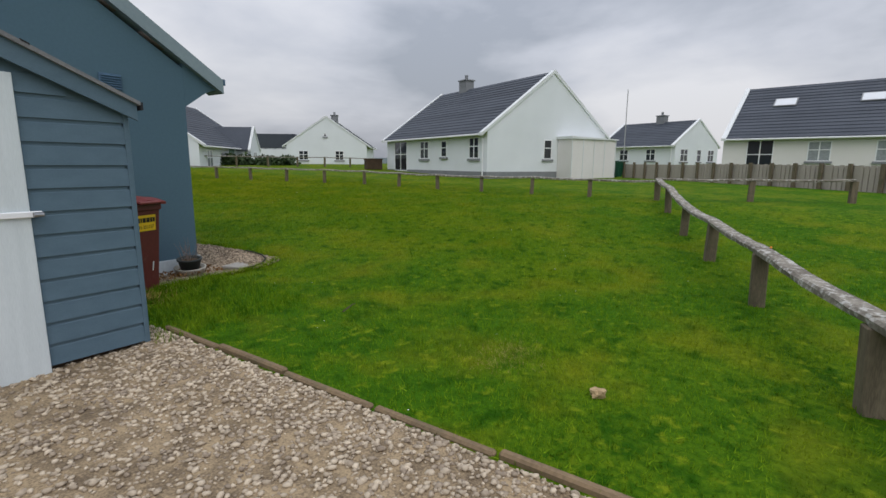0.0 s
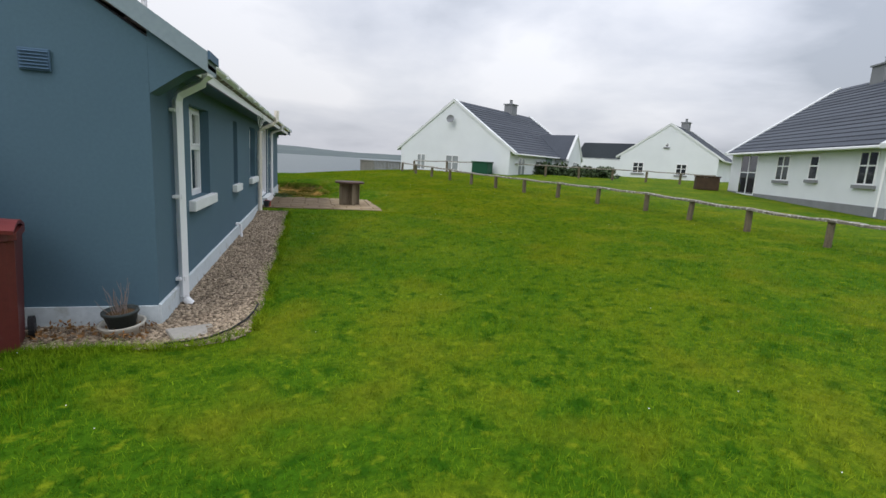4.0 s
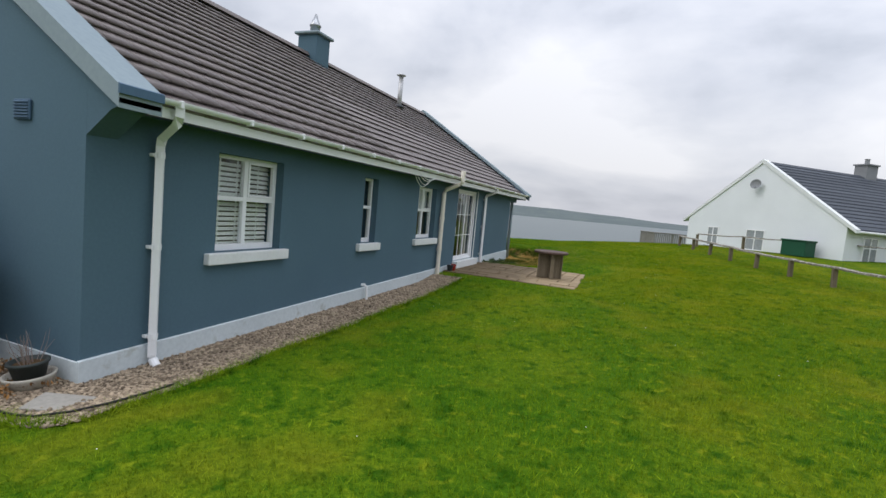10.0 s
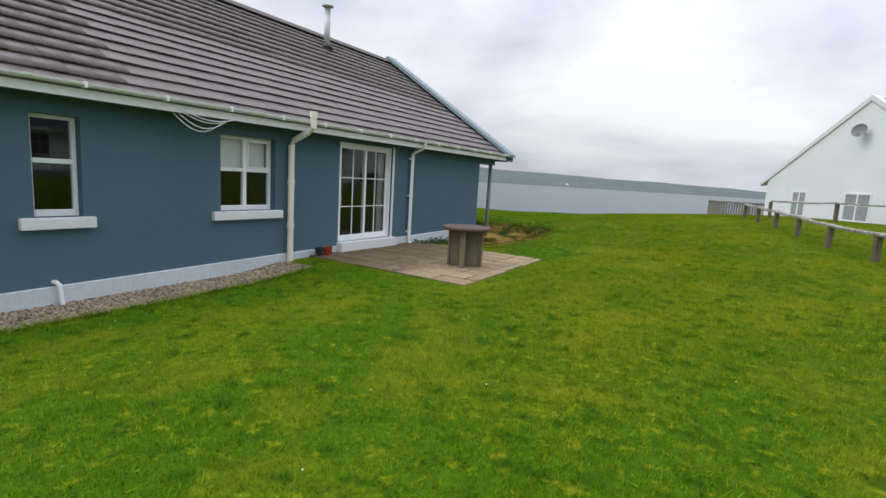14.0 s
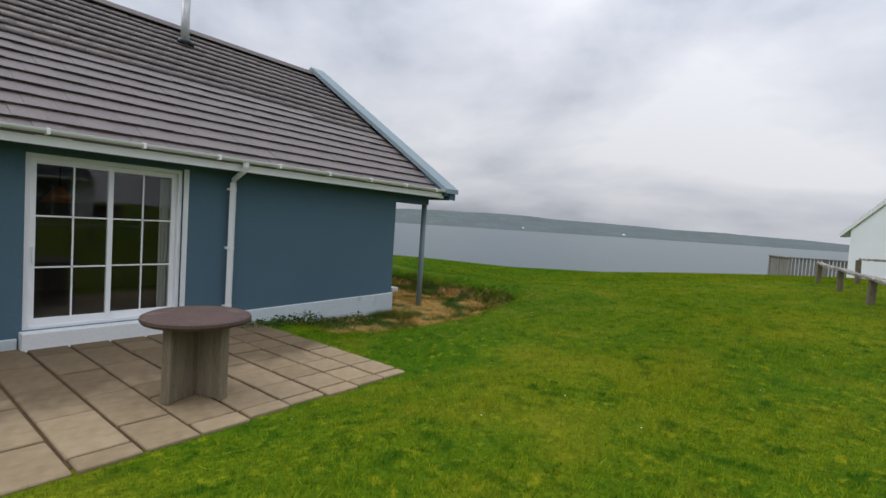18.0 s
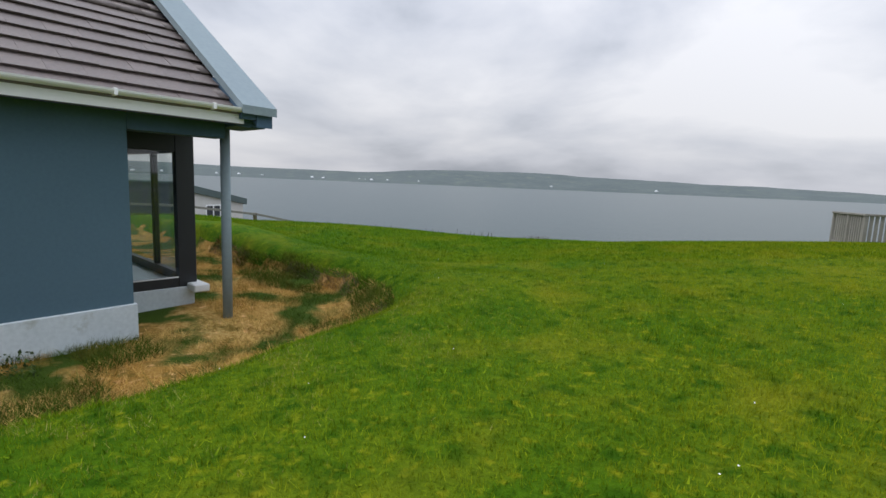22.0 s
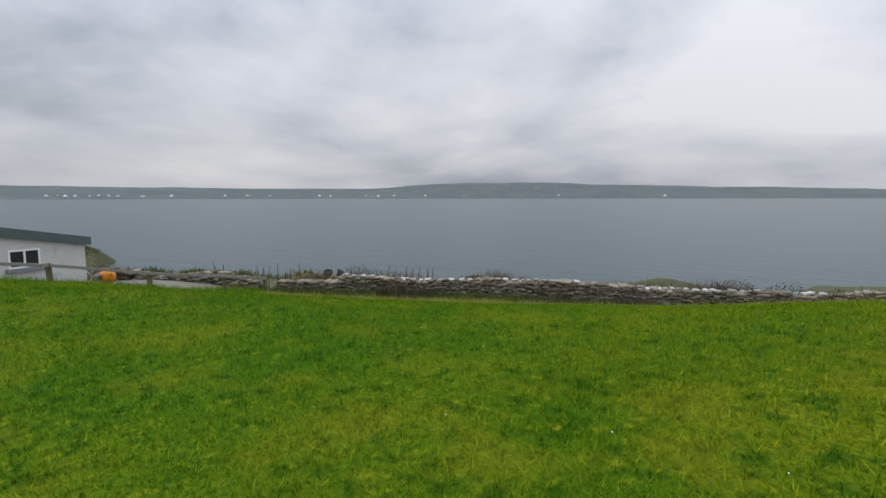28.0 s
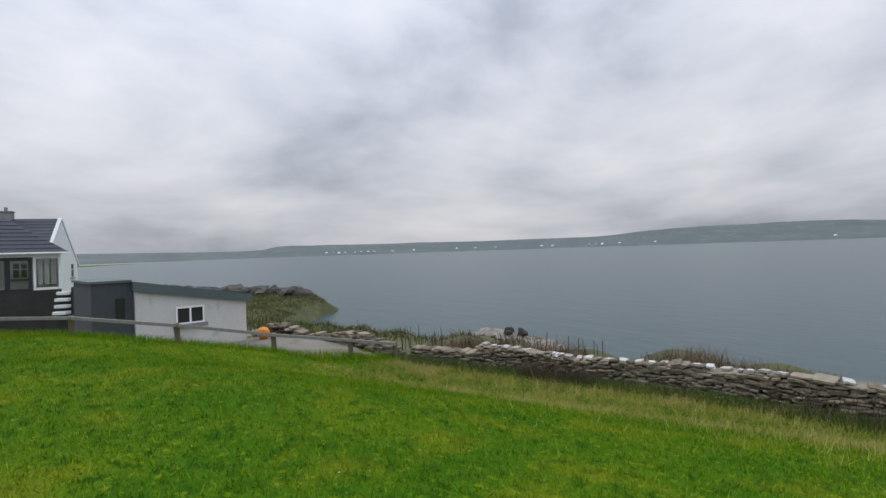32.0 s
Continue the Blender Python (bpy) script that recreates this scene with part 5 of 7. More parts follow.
# table
table = thing("garden_table", (2.68, 10.99, 0.33), "round dark weathered garden table on crossed plank legs on the patio", "table")
table.matrix_world = pose(2.68, 10.99, 0.327, 0, 0, 20)
part("tabletop", lathe([(0.43, 0.695), (0.465, 0.705), (0.48, 0.73), (0.475, 0.755), (0.45, 0.767), (0.2, 0.771), (0.02, 0.771)], 36), M["table_top"], table, "round dark top with worn edge", soft=False)
for k in range(4):
    m = Matrix.Rotation(radians(90 * k), 4, "Z")
    part("leg", box((0.03, -0.022, 0.0), (0.30, 0.022, 0.70), 0.006, m=m), M["table_leg"], table)
    part("leg_edge", box((0.302, -0.05, 0.0), (0.342, 0.05, 0.70), 0.006, m=m), M["table_leg"], table)
part("core", box((-0.03, -0.03, 0.02), (0.03, 0.03, 0.695)), M["table_leg"], table)
# small pots by the soil pipe
for k, (x, y, r, mt, lb) in enumerate(((0.20, 9.52, 0.085, M["dark_frame"], "small dark pot by the drainpipe"), (0.24, 9.68, 0.070, M["red_ware"], "small red plastic pot by the drainpipe"), (0.17, 9.83, 0.050, M["red_ware"], "tiny red-brown pot beside the red one"))):
    zz = 0.16 if y < 9.42 else 0.327
    p = part("pot", lathe([(r * 0.8, 0), (r, 0.13), (r * 1.1, 0.13), (r * 1.1, 0.16), (r * 0.85, 0.16), (r * 0.8, 0.10)], 16), mt)
    p.matrix_world = pose(x, y, zz)
    tagged(p, lb, "pot")

# ---------- edgings ----------
edging = thing("edging", (-1.66, -4.5, 0), "mossy concrete kerb edging between gravel and lawn", "edging", kind="structure")
edging.matrix_world = Matrix()
y = -2.45
k = 0
while y > -14:
    z = gz(-1.64, y - 0.45)
    part("edging_block", box((-1.69 + 0.012 * math.sin(k * 2.1), y - 0.9, z - 0.1), (-1.63 + 0.012 * math.sin(k * 2.1), y - 0.012, z + 0.035 + 0.012 * math.sin(k * 1.7)), 0.014), M["edging"], edging)
    y -= 0.915
    k += 1
part("edging_board", prism([(0.89, -0.10), (0.92, -0.10), (0.92, 0.055), (0.89, 0.055)], -0.3, 8.7), M["edge_wood"], edging, "dark timber edging board").matrix_basis = Matrix.Translation((0.11, 0, 0)) @ Matrix.Rotation(radians(1.15), 4, "Z") @ Matrix.Rotation(radians(0.55), 4, "X")

# ---------- fences ----------


def post_and_rail(name, pts_, label, group, height=0.58, post=0.075, extra=None):
    f = thing(name, (pts_[0][0], pts_[0][1], gz(*pts_[0])), label, "fence", group)
    f.matrix_world = Matrix()
    rs = random.Random(len(pts_) * 7 + int(abs(pts_[0][0]) * 3))
    tops = []
    for x, y in pts_:
        z = gz(x, y)
        bm = box((-post, -post, -0.2), (post, post, height), 0.012)
        bmesh.ops.transform(bm, matrix=pose(x, y, z, rs.uniform(-2.5, 2.5), rs.uniform(-2.5, 2.5), rs.uniform(-12, 12) + 15), verts=bm.verts)
        part("post", bm, M["fence"], f)
        tops.append(Vector((x, y, z + height + rs.uniform(-0.02, 0.02))))
    for a, b in zip(tops, tops[1:]):
        n_seg = 9
        bm = bmesh.new()
        d = (b - a).normalized()
        side = Vector((d.y, -d.x, 0)).normalized()
        prof = [(-0.085, 0.0), (-0.09, 0.045), (-0.07, 0.062), (0.07, 0.064), (0.09, 0.045), (0.085, 0.0)]
        rings = []
        for k in range(n_seg + 1):
            c = a.lerp(b, k / n_seg) + Vector((0, 0, -0.025 * math.sin(math.pi * k / n_seg) + rs.uniform(-0.006, 0.006)))
            rings.append([bm.verts.new(c + side * (o * rs.uniform(0.92, 1.06)) + Vector((0, 0, h * rs.uniform(0.9, 1.05)))) for o, h in prof])
        for p, q in zip(rings, rings[1:]):
            for k in range(6):
                bm.faces.new((p[k], p[(k + 1) % 6], q[(k + 1) % 6], q[k]))
        bm.faces.new(rings[0][::-1])
        bm.faces.new(rings[-1])
        part("rail", bm, M["rail"], f, "grey rail spotted with pale lichen")
    return f


def along(a, b, n):
    return [(a[0] + (b[0] - a[0]) * k / n, a[1] + (b[1] - a[1]) * k / n) for k in range(n + 1)]


CORNER = (11.5, -4.15)
near_line = [(CORNER[0] - 2.27 * k, CORNER[1] - 0.74 * k) for k in range(0, 7)]
post_and_rail("post_and_rail_fence", near_line, "low weathered post-and-rail fence with lichened rail on the lawn", "garden fences")
side_line = along(CORNER, (11.9, 8.0), 6) + along((11.9, 8.0), (9.0, 17.6), 5)[1:] + along((9.0, 17.6), (7.1, 26.9), 4)[1:]
post_and_rail("post_and_rail_fence", side_line, "long low post-and-rail fence running towards the shore", "garden fences", 0.54, 0.06)
post_and_rail("post_and_rail_fence", along(CORNER, (13.2, -8.7), 2), "low rail fence branching off past the corner post", "garden fences")
post_and_rail("post_and_rail_fence", along((8.0, 27.4), (27, 21.5), 9), "farther low post-and-rail fence before the white bungalows", "garden fences", 0.7, 0.06)
part("twine", tube([(0.0, 0, 0.0), (0.10, 0.02, -0.05), (0.11, 0.05, -0.28)], 0.012, 6), M["orange"], None)
tw = bpy.data.objects["twine"]
tw.matrix_world = pose(near_line[4][0] - 0.02, near_line[4][1] - 0.07, gz(*near_line[4]) + 0.66)
tagged(tw, "faded orange twine knotted on the fence rail", "twine")

# ---------- white houses ----------


def house_window(parent, m, w, h, cols=2, name="window", pane=None, sill=True, deep=0.06, transom=True):
    """A window in the wall's own frame: x along the wall, y outwards (negative), z up; m places its lower left corner."""
    fr = part(name, box((0, -0.035, 0), (w, 0.05, 0.055), m=m), M["upvc"], parent)
    for lo, hi in (((0, -0.035, h - 0.055), (w, 0.05, h)), ((0, -0.035, 0.055), (0.055, 0.05, h - 0.055)), ((w - 0.055, -0.035, 0.055), (w, 0.05, h - 0.055)), ((0.055, -0.035, h * 0.55), (w - 0.055, 0.05, h * 0.55 + 0.05)))[:4 if transom else 3]:
        part("frame_bar", box(lo, hi, m=m), M["upvc"], fr)
    if cols == 2:
        part("frame_bar", box((w / 2 - 0.03, -0.037, 0.055), (w / 2 + 0.03, 0.05, h - 0.055), m=m), M["upvc"], fr)
    part("pane", box((0.055, -0.016, 0.055), (w - 0.055, -0.006, h - 0.055), m=m), pane or M["dark_pane"], fr)
    if sill:
        part("window_sill", box((-0.1, -0.10, -0.13), (w + 0.1, 0.05, -0.004), m=m), M["sill_grey"], fr)
    return fr


M["dark_pane"] = mat("dark_window_pane", (0.030, 0.034, 0.040), (0.02, 0.023, 0.028), 0.06, 1, 5, 0.5, 0.0, spec=0.7)
# pale tone stands in for sky reflection and curtains in these panes
M["pale_pane"] = mat("pale_sky_pane", (0.38, 0.41, 0.42), (0.22, 0.24, 0.25), 0.08, 2, 9, 0.6, 0.0, spec=0.6)
M["sill_grey"] = mat("grey_sill", (0.26, 0.27, 0.28), None, 0.8, 2, 30, 0.5, 0.1)
M["roof_window"] = mat("roof_window_glass", (0.62, 0.64, 0.66), (0.56, 0.58, 0.6), 0.15, 1, 5, 0.3, 0.0, spec=0.6)
M["slate_joined"] = mat("slate_course", (0.060, 0.070, 0.088), (0.040, 0.048, 0.062), 0.7, 0.4, 12, 0.8, 0.3, spec=0.35, island=0.5)


def white_house(place, turn, width, length, eave, ridge, label, wall_mat, gable_windows=(), side_windows=(), chimney=None, far_windows=(), skylights=(), group="neighbouring white bungalows", pane=None):
    """A gabled bungalow. In its own frame the near gable lies on y = 0 from x = 0 to width, and the ridge runs along y."""
    h = thing("house", (0, 0, 0), label, "house", group)
    M0 = pose(*place, 0, 0, turn)
    h.matrix_world = M0
    k = (ridge - eave) / (width / 2)
    w = part("wall", prism([(0, -1.0), (width, -1.0), (width, eave), (width / 2, ridge - 0.05), (0, eave)], 0, length), wall_mat, h, "white rendered walls")
    part("base_band", box((-0.02, -0.02, -1.0), (width + 0.02, length + 0.02, 0.12)), M["sill_grey"], h)
    rf = part("roof", prism([(-0.35, eave - 0.35 * k + 0.02), (width / 2, ridge + 0.02), (width + 0.35, eave - 0.35 * k + 0.02), (width + 0.35, eave - 0.35 * k - 0.06), (width / 2, ridge - 0.06), (-0.35, eave - 0.35 * k - 0.06)], 0.12, length - 0.12), M["slate"], h, "dark slate-grey tiled roof")
    # slate courses, one raised strip each
    n = int(math.hypot(width / 2 + 0.35, ridge - eave) / 0.33)
    vv, ff = [], []
    for sg in (1, -1):
        for r in range(n):
            s0, s1 = r / n, (r + 1.02) / n
            xa, xb = -0.35 + (width / 2 + 0.35) * s0, -0.35 + (width / 2 + 0.35) * s1
            za, zb = eave - 0.35 * k + (xa + 0.35) * k + 0.065, eave - 0.35 * k + (xb + 0.35) * k + 0.024
            if sg < 0:
                xa, xb = width - xa, width - xb
            b0 = len(vv)
            for yy in (0.12, length - 0.12):
                vv += [(xa, yy, za - 0.04), (xa, yy, za), (xb, yy, zb)]
            ff += [(b0, b0 + 3, b0 + 4, b0 + 1), (b0 + 1, b0 + 4, b0 + 5, b0 + 2)]
    tagged(mesh_ob("slate_course", vv, ff, M["slate_joined"], rf), kind="stuff")
    for y0, y1 in ((-0.06, 0.22), (length - 0.22, length + 0.06)):
        t = 0.17
        part("verge", prism([(-0.42, eave - 0.42 * k + 0.10), (width / 2, ridge + 0.12), (width + 0.42, eave - 0.42 * k + 0.10), (width + 0.42, eave - 0.42 * k + 0.10 - t), (width / 2, ridge + 0.12 - t * 1.3), (-0.42, eave - 0.42 * k + 0.10 - t)], y0, y1), M["sill"], h, "pale verge capping")
    for x0, x1 in ((-0.42, -0.30), (width + 0.30, width + 0.42)):
        part("gutter", box((x0, 0.2, eave - 0.35 * k - 0.10), (x1, length - 0.2, eave - 0.35 * k + 0.0), 0.02), M["upvc"], h, "white gutter")
    part("downpipe", tube([(-0.06, 0.35, -0.2), (-0.06, 0.35, eave - 0.35), (-0.34, 0.35, eave - 0.2)], 0.04, 8), M["upvc"], h)
    if chimney is not None:
        c = part("chimney", box((width / 2 - 0.35, chimney - 0.45, ridge - 0.4), (width / 2 + 0.35, chimney + 0.45, ridge + 0.62)), M["sill_grey"], h, "grey rendered chimney stack")
        part("chimney_cap", box((width / 2 - 0.42, chimney - 0.52, ridge + 0.62), (width / 2 + 0.42, chimney + 0.52, ridge + 0.70)), M["sill_grey"], c)
        part("chimney_pot", lathe([(0.13, 0), (0.11, 0.3), (0.14, 0.3), (0.14, 0.34)], 12, centre=(width / 2, chimney, ridge + 0.70)), M["sill_grey"], c)
    for x, z, ww, hh, cols in gable_windows:
        house_window(h, Matrix.Translation((x, 0, z)), ww, hh, cols, pane=pane)
    for y, z, ww, hh, cols in side_windows:      # wall x = 0
        house_window(h, Matrix.Translation((0, y + ww, z)) @ Matrix.Rotation(radians(-90), 4, "Z"), ww, hh, cols, sill=hh < 1.7, pane=pane if hh < 1.7 else None)
    for y, z, ww, hh, cols in far_windows:       # wall x = width
        house_window(h, Matrix.Translation((width, y, z)) @ Matrix.Rotation(radians(90), 4, "Z"), ww, hh, cols, sill=hh < 1.7, pane=pane if hh < 1.7 else None)
    for y, s, ww, hh in skylights:               # on the slope over x = 0
        x = width / 2 * s
        m = Matrix.Translation((x, y, eave + x * k + 0.03)) @ Matrix.Rotation(-math.atan(k), 4, "Y")
        sk = part("roof_window", box((-hh / 2, 0, 0.02), (hh / 2, ww, 0.10), 0.01, m=m), M["sill_grey"], h)
        part("pane", box((-hh / 2 + 0.07, 0.07, 0.10), (hh / 2 - 0.07, ww - 0.07, 0.106), m=m), M["roof_window"], sk)
    return h


# A: white bungalow towards the shore, its gable to the lawn
A = white_house((7.85, 32.11, 0.50), -50.9, 9.43, 11.7, 2.45, 5.65, "white bungalow with slate roof, satellite dish on its gable", M["render_white"], pane=M["pale_pane"],
                gable_windows=((1.6, 0.75, 0.8, 1.15, 2), (4.25, 0.75, 1.15, 1.15, 2)), chimney=8.0, far_windows=((1.2, 0.75, 1.0, 1.2, 2), (3.8, 0.85, 0.55, 1.0, 1), (10.4, 0.75, 0.8, 1.2, 2)))
dish = part("satellite_dish", lathe([(0.02, 0.0), (0.20, 0.04), (0.33, 0.12), (0.34, 0.12), (0.20, 0.02), (0.02, -0.02)], 24), M["sill_grey"], A, "grey satellite dish")
dish.matrix_basis = pose(4.70, -0.30, 4.35, 75, 0, 20) @ Matrix.Diagonal((0.8, 0.8, 0.8, 1))
part("dish_arm", tube([(4.70, 0.0, 4.25), (4.70, -0.3, 4.25), (4.78, -0.55, 4.20)], 0.02, 6), M["sill_grey"], A)
# its small gabled porch, green door and side windows
porch = part("porch", prism([(7.3, -0.9), (9.7, -0.9), (9.7, 2.30), (8.5, 3.90), (7.3, 2.30)], 0, 3.6), M["render_white"], A, "small white gabled porch")
porch.matrix_basis = Matrix.Translation((10.5, 0, 0)) @ Matrix.Rotation(radians(90), 4, "Z")
for sg in (-1, 1):
    sl = part("roof_slope", prism([(8.5, 3.98), (8.5 + sg * 1.42, 2.12), (8.5 + sg * 1.42, 2.04), (8.5, 3.90)], 0.12, 3.7), M["slate"], porch)
    ve = part("verge", prism([(8.5, 4.06), (8.5 + sg * 1.46, 2.14), (8.5 + sg * 1.46, 1.98), (8.5, 3.84)], -0.06, 0.14), M["sill"], porch, "pale verge capping")
house_window(A, Matrix.Translation((10.5, 8.05, 0.75)) @ Matrix.Rotation(radians(90), 4, "Z"), 0.85, 1.2, 2, pane=M["pale_pane"])
front = part("front_door", box((9.435, 5.5, 0.0), (9.49, 6.5, 2.1), 0.01), M["green_door"], A, "sage green panelled door")
part("door_light", box((9.485, 5.8, 1.45), (9.496, 6.2, 1.85)), M["dark_pane"], front)
# B: farther bungalow
B = white_house((30.48, 37.5, 1.2), -51.6, 8.6, 9, 2.4, 5.3, "farther white bungalow with low gable behind a hedge", M["render_white"], gable_windows=((5.2, 0.7, 0.9, 1.0, 2), (1.3, 0.7, 1.0, 1.0, 2), (4.0, 3.2, 0.35, 0.35, 1)), chimney=6.0)
part("side_wing", box((-5.5, 3.0, -0.5), (0, 8.0, 2.0)), M["render_white"], B)
part("wing_roof", prism([(0, 0)] * 0 or [(-6, 1.9), (0.2, 1.9), (0.2, 3.6), (-5.0, 3.6)], 3.0, 8.2), M["slate"], B)
# C: white bungalow across the side fence
C = white_house((20.0, 6.51, 1.08), -22.6, 9.64, 12.5, 2.45, 5.9, "white bungalow with grey tiled roof and lean-to shed across the fence", M["render_white"],
                gable_windows=((4.2, 0.85, 0.65, 1.15, 1),), side_windows=((0.75, 0.85, 0.95, 1.2, 2), (4.1, 0.95, 0.65, 1.0, 1), (6.3, 0.85, 1.1, 1.15, 2), (9.3, 0.0, 1.9, 2.1, 2)), chimney=9.0)
lean = part("lean_to_shed", box((5.35, -1.15, -0.6), (9.3, -0.02, 2.05)), M["render_cream"], C, "pale boarded lean-to shed")
part("lean_to_roof", prism([(5.25, 2.05), (9.4, 2.05), (9.4, 2.12), (5.25, 2.2)], -1.25, 0.0), M["sill"], C)
for x in (5.35, 6.3, 7.25, 8.2, 9.2):
    part("lean_to_batten", box((x, -1.18, -0.6), (x + 0.05, -1.152, 2.04)), M["sill"], C)
wheelie_bin("wheelie_bin", M["bin_green"], M["bin_green"], (28.9, 1.9, gz(28.9, 1.9)), -20, "green plastic wheelie bin beside the lean-to", False)
# D: farther along
D = white_house((47.08, 1.8, 1.37), -19.7, 8.0, 8.5, 2.3, 4.65, "white bungalow with slate roof behind the board fence", M["render_white"], gable_windows=((0.9, 0.6, 1.3, 1.2, 2), (3.9, 0.6, 0.8, 1.2, 1), (6.0, 0.6, 1.2, 1.2, 2)), chimney=4.0, side_windows=((2, 0.7, 1.0, 1.1, 2), (5, 0.7, 1.0, 1.1, 2)))
# E: cream house with roof windows
E_ = white_house((31.81, -20.19, 1.18), -9.0, 9.0, 17, 2.45, 5.85, "cream bungalow with dark roof and two roof windows", M["render_cream"], pane=M["pale_pane"],
                 side_windows=((14.1, 0.0, 1.5, 2.1, 2), (11.2, 0.75, 1.15, 1.2, 2), (8.5, 0.75, 0.7, 1.2, 1)), skylights=((13.6, 0.62, 1.3, 0.9), (9.2, 0.62, 1.2, 0.9)))
# F, G: houses beyond the drive
F = white_house((-41.3, 10.77, -0.41), -84.3, 9.0, 14, 2.45, 6.4, "white bungalow beyond the drive with dark door", M["render_white"], gable_windows=((2.2, 0.7, 0.9, 1.1, 2),), chimney=0.6, far_windows=((0.6, 0.7, 0.9, 1.1, 1), (5.2, 0.1, 1.9, 2.05, 1), (10.0, 0.7, 1.2, 1.1, 2)))
H = white_house((-62.0, -16.5, -0.3), -60, 8.4, 11, 2.2, 4.6, "low white bungalow at the far end of the road", M["render_cream"], far_windows=((2, .7, 1.2, 1.1, 2),))

# grey garden shed, low fence and shrub across the road
gshed = thing("garden_shed", (-47, -5, -0.4), "grey-green boarded garden shed with a shallow roof", "shed")
gshed.matrix_world = pose(-48.5, -3.6, -0.45, 0, 0, -87)
part("wall", prism([(0, -0.3), (3.1, -0.3), (3.1, 1.85), (1.55, 2.35), (0, 1.85)], 0, 2.4), M["shed_grey"], gshed)
for sg in (-1, 1):
    part("roof_slope", prism([(1.55, 2.42), (1.55 + sg * 1.75, 1.86), (1.55 + sg * 1.75, 1.80), (1.55, 2.352)], -0.15, 2.5), M["felt"], gshed)
for k in range(9):
    part("board", box((0.02 + k * 0.342, -0.02, -0.2), (0.02 + k * 0.342 + 0.325, -0.003, 1.84)), M["shed_grey"], gshed)
gf = thing("picket_fence", (-42, -8, -0.4), "low pale boarded garden fence across the road", "fence")
gf.matrix_world = pose(-41.6, -5.9, gz(-41.6, -7.0), 0, 0, -93)
for k in range(26):
    part("picket", box((k * 0.16, 0, 0.02), (k * 0.16 + (0.15 if k % 9 < 6 else 0.07), 0.03, 0.82 + 0.03 * (k % 2)), 0.004), M["pinkfence"], gf)
for zz in (0.25, 0.62):
    part("rail", box((0, 0.032, zz), (4.2, 0.07, zz + 0.09)), M["pinkfence"], gf)
# board fence by the far houses
bf = thing("board_fence", (24, -3, 1.0), "pale close-boarded fence with darker posts", "fence")
bf.matrix_world = Matrix()
pa, pb = Vector((29.0, 1.5, 0)), Vector((17.0, -11.5, 0))
nbf = 16
d = (pb - pa).normalized()
for k in range(nbf):
    a, b = pa.lerp(pb, k / nbf), pa.lerp(pb, (k + 1) / nbf)
    za, zb = gz(a.x, a.y), gz(b.x, b.y)
    ang_ = math.degrees(math.atan2(d.y, d.x))
    m = pose(a.x, a.y, za, 0, 0, ang_)
    part("panel", box((0.02, 0.03, -0.1), ((b - a).length - 0.02, 0.06, 0.85), m=m), M["pinkfence"], bf)
    for j in range(7):
        part("board", box((0.06 + j * 0.2, -0.002, -0.05), (0.06 + j * 0.2 + 0.165, 0.026, 0.90 + 0.02 * (j % 2)), m=m), M["pinkfence"], bf) if k > 5 else None
    part("post", box((-0.07, -0.09, -0.2), (0.07, -0.01, 0.98), m=m), M["fence"], bf)

# ---------- deck at the white bungalow ----------
deck = thing("deck", (6.5, 38, 0.5), "raised silvered timber deck with slatted railing above the shore", "deck")
dk = pose(6.0, 34.3, 0.34, 0, 0, 25.0)
deck.matrix_world = dk
part("deck_floor", box((0, 0, 0.12), (5.2, 2.0, 0.2)), M["deck"], deck)
for x in np.arange(0, 5.3, 1.3):
    part("post", box((x - 0.05, -0.05, -1.6), (x + 0.05, 0.05, 1.33), 0.008), M["deck"], deck)
for y in (1.0, 2.0):
    part("post", box((-0.05, y - 0.05, -1.6), (0.05, y + 0.05, 1.33), 0.008), M["deck"], deck)
part("hand_rail", box((-0.08, -0.08, 1.28), (5.3, 0.08, 1.35), 0.01), M["deck"], deck)
part("hand_rail", box((-0.08, 0.08, 1.28), (0.08, 2.05, 1.35), 0.01), M["deck"], deck)
part("lower_rail", box((-0.03, -0.03, 0.30), (5.2, 0.03, 0.37)), M["deck"], deck)
part("lower_rail", box((-0.03, 0.03, 0.30), (0.03, 2.0, 0.37)), M["deck"], deck)
for k in range(37):
    part("baluster", box((0.1 + k * 0.138, -0.02, 0.30), (0.1 + k * 0.138 + 0.085, 0.012, 1.28)), M["deck"], deck)
for k in range(13):
    part("baluster", box((-0.02, 0.1 + k * 0.138, 0.30), (0.012, 0.185 + k * 0.138, 1.28)), M["deck"], deck)
for z in (0.0, -0.25, -0.5):
    part("skirt_board", box((-0.03, -0.045, z - 0.12), (5.25, -0.015, z + 0.1)), M["deck"], deck)
part("corner_block", box((-0.42, -0.10, -1.2), (-0.10, 0.30, 0.05), 0.01), M["block_pink"], deck, "pinkish rendered block at the corner of the deck")
part("brace", box((-0.4, -0.08, -0.6), (0.1, 0.0, -0.45), 0.01), M["deck"], deck)

# hedges and shrubs: clumps of small leaves


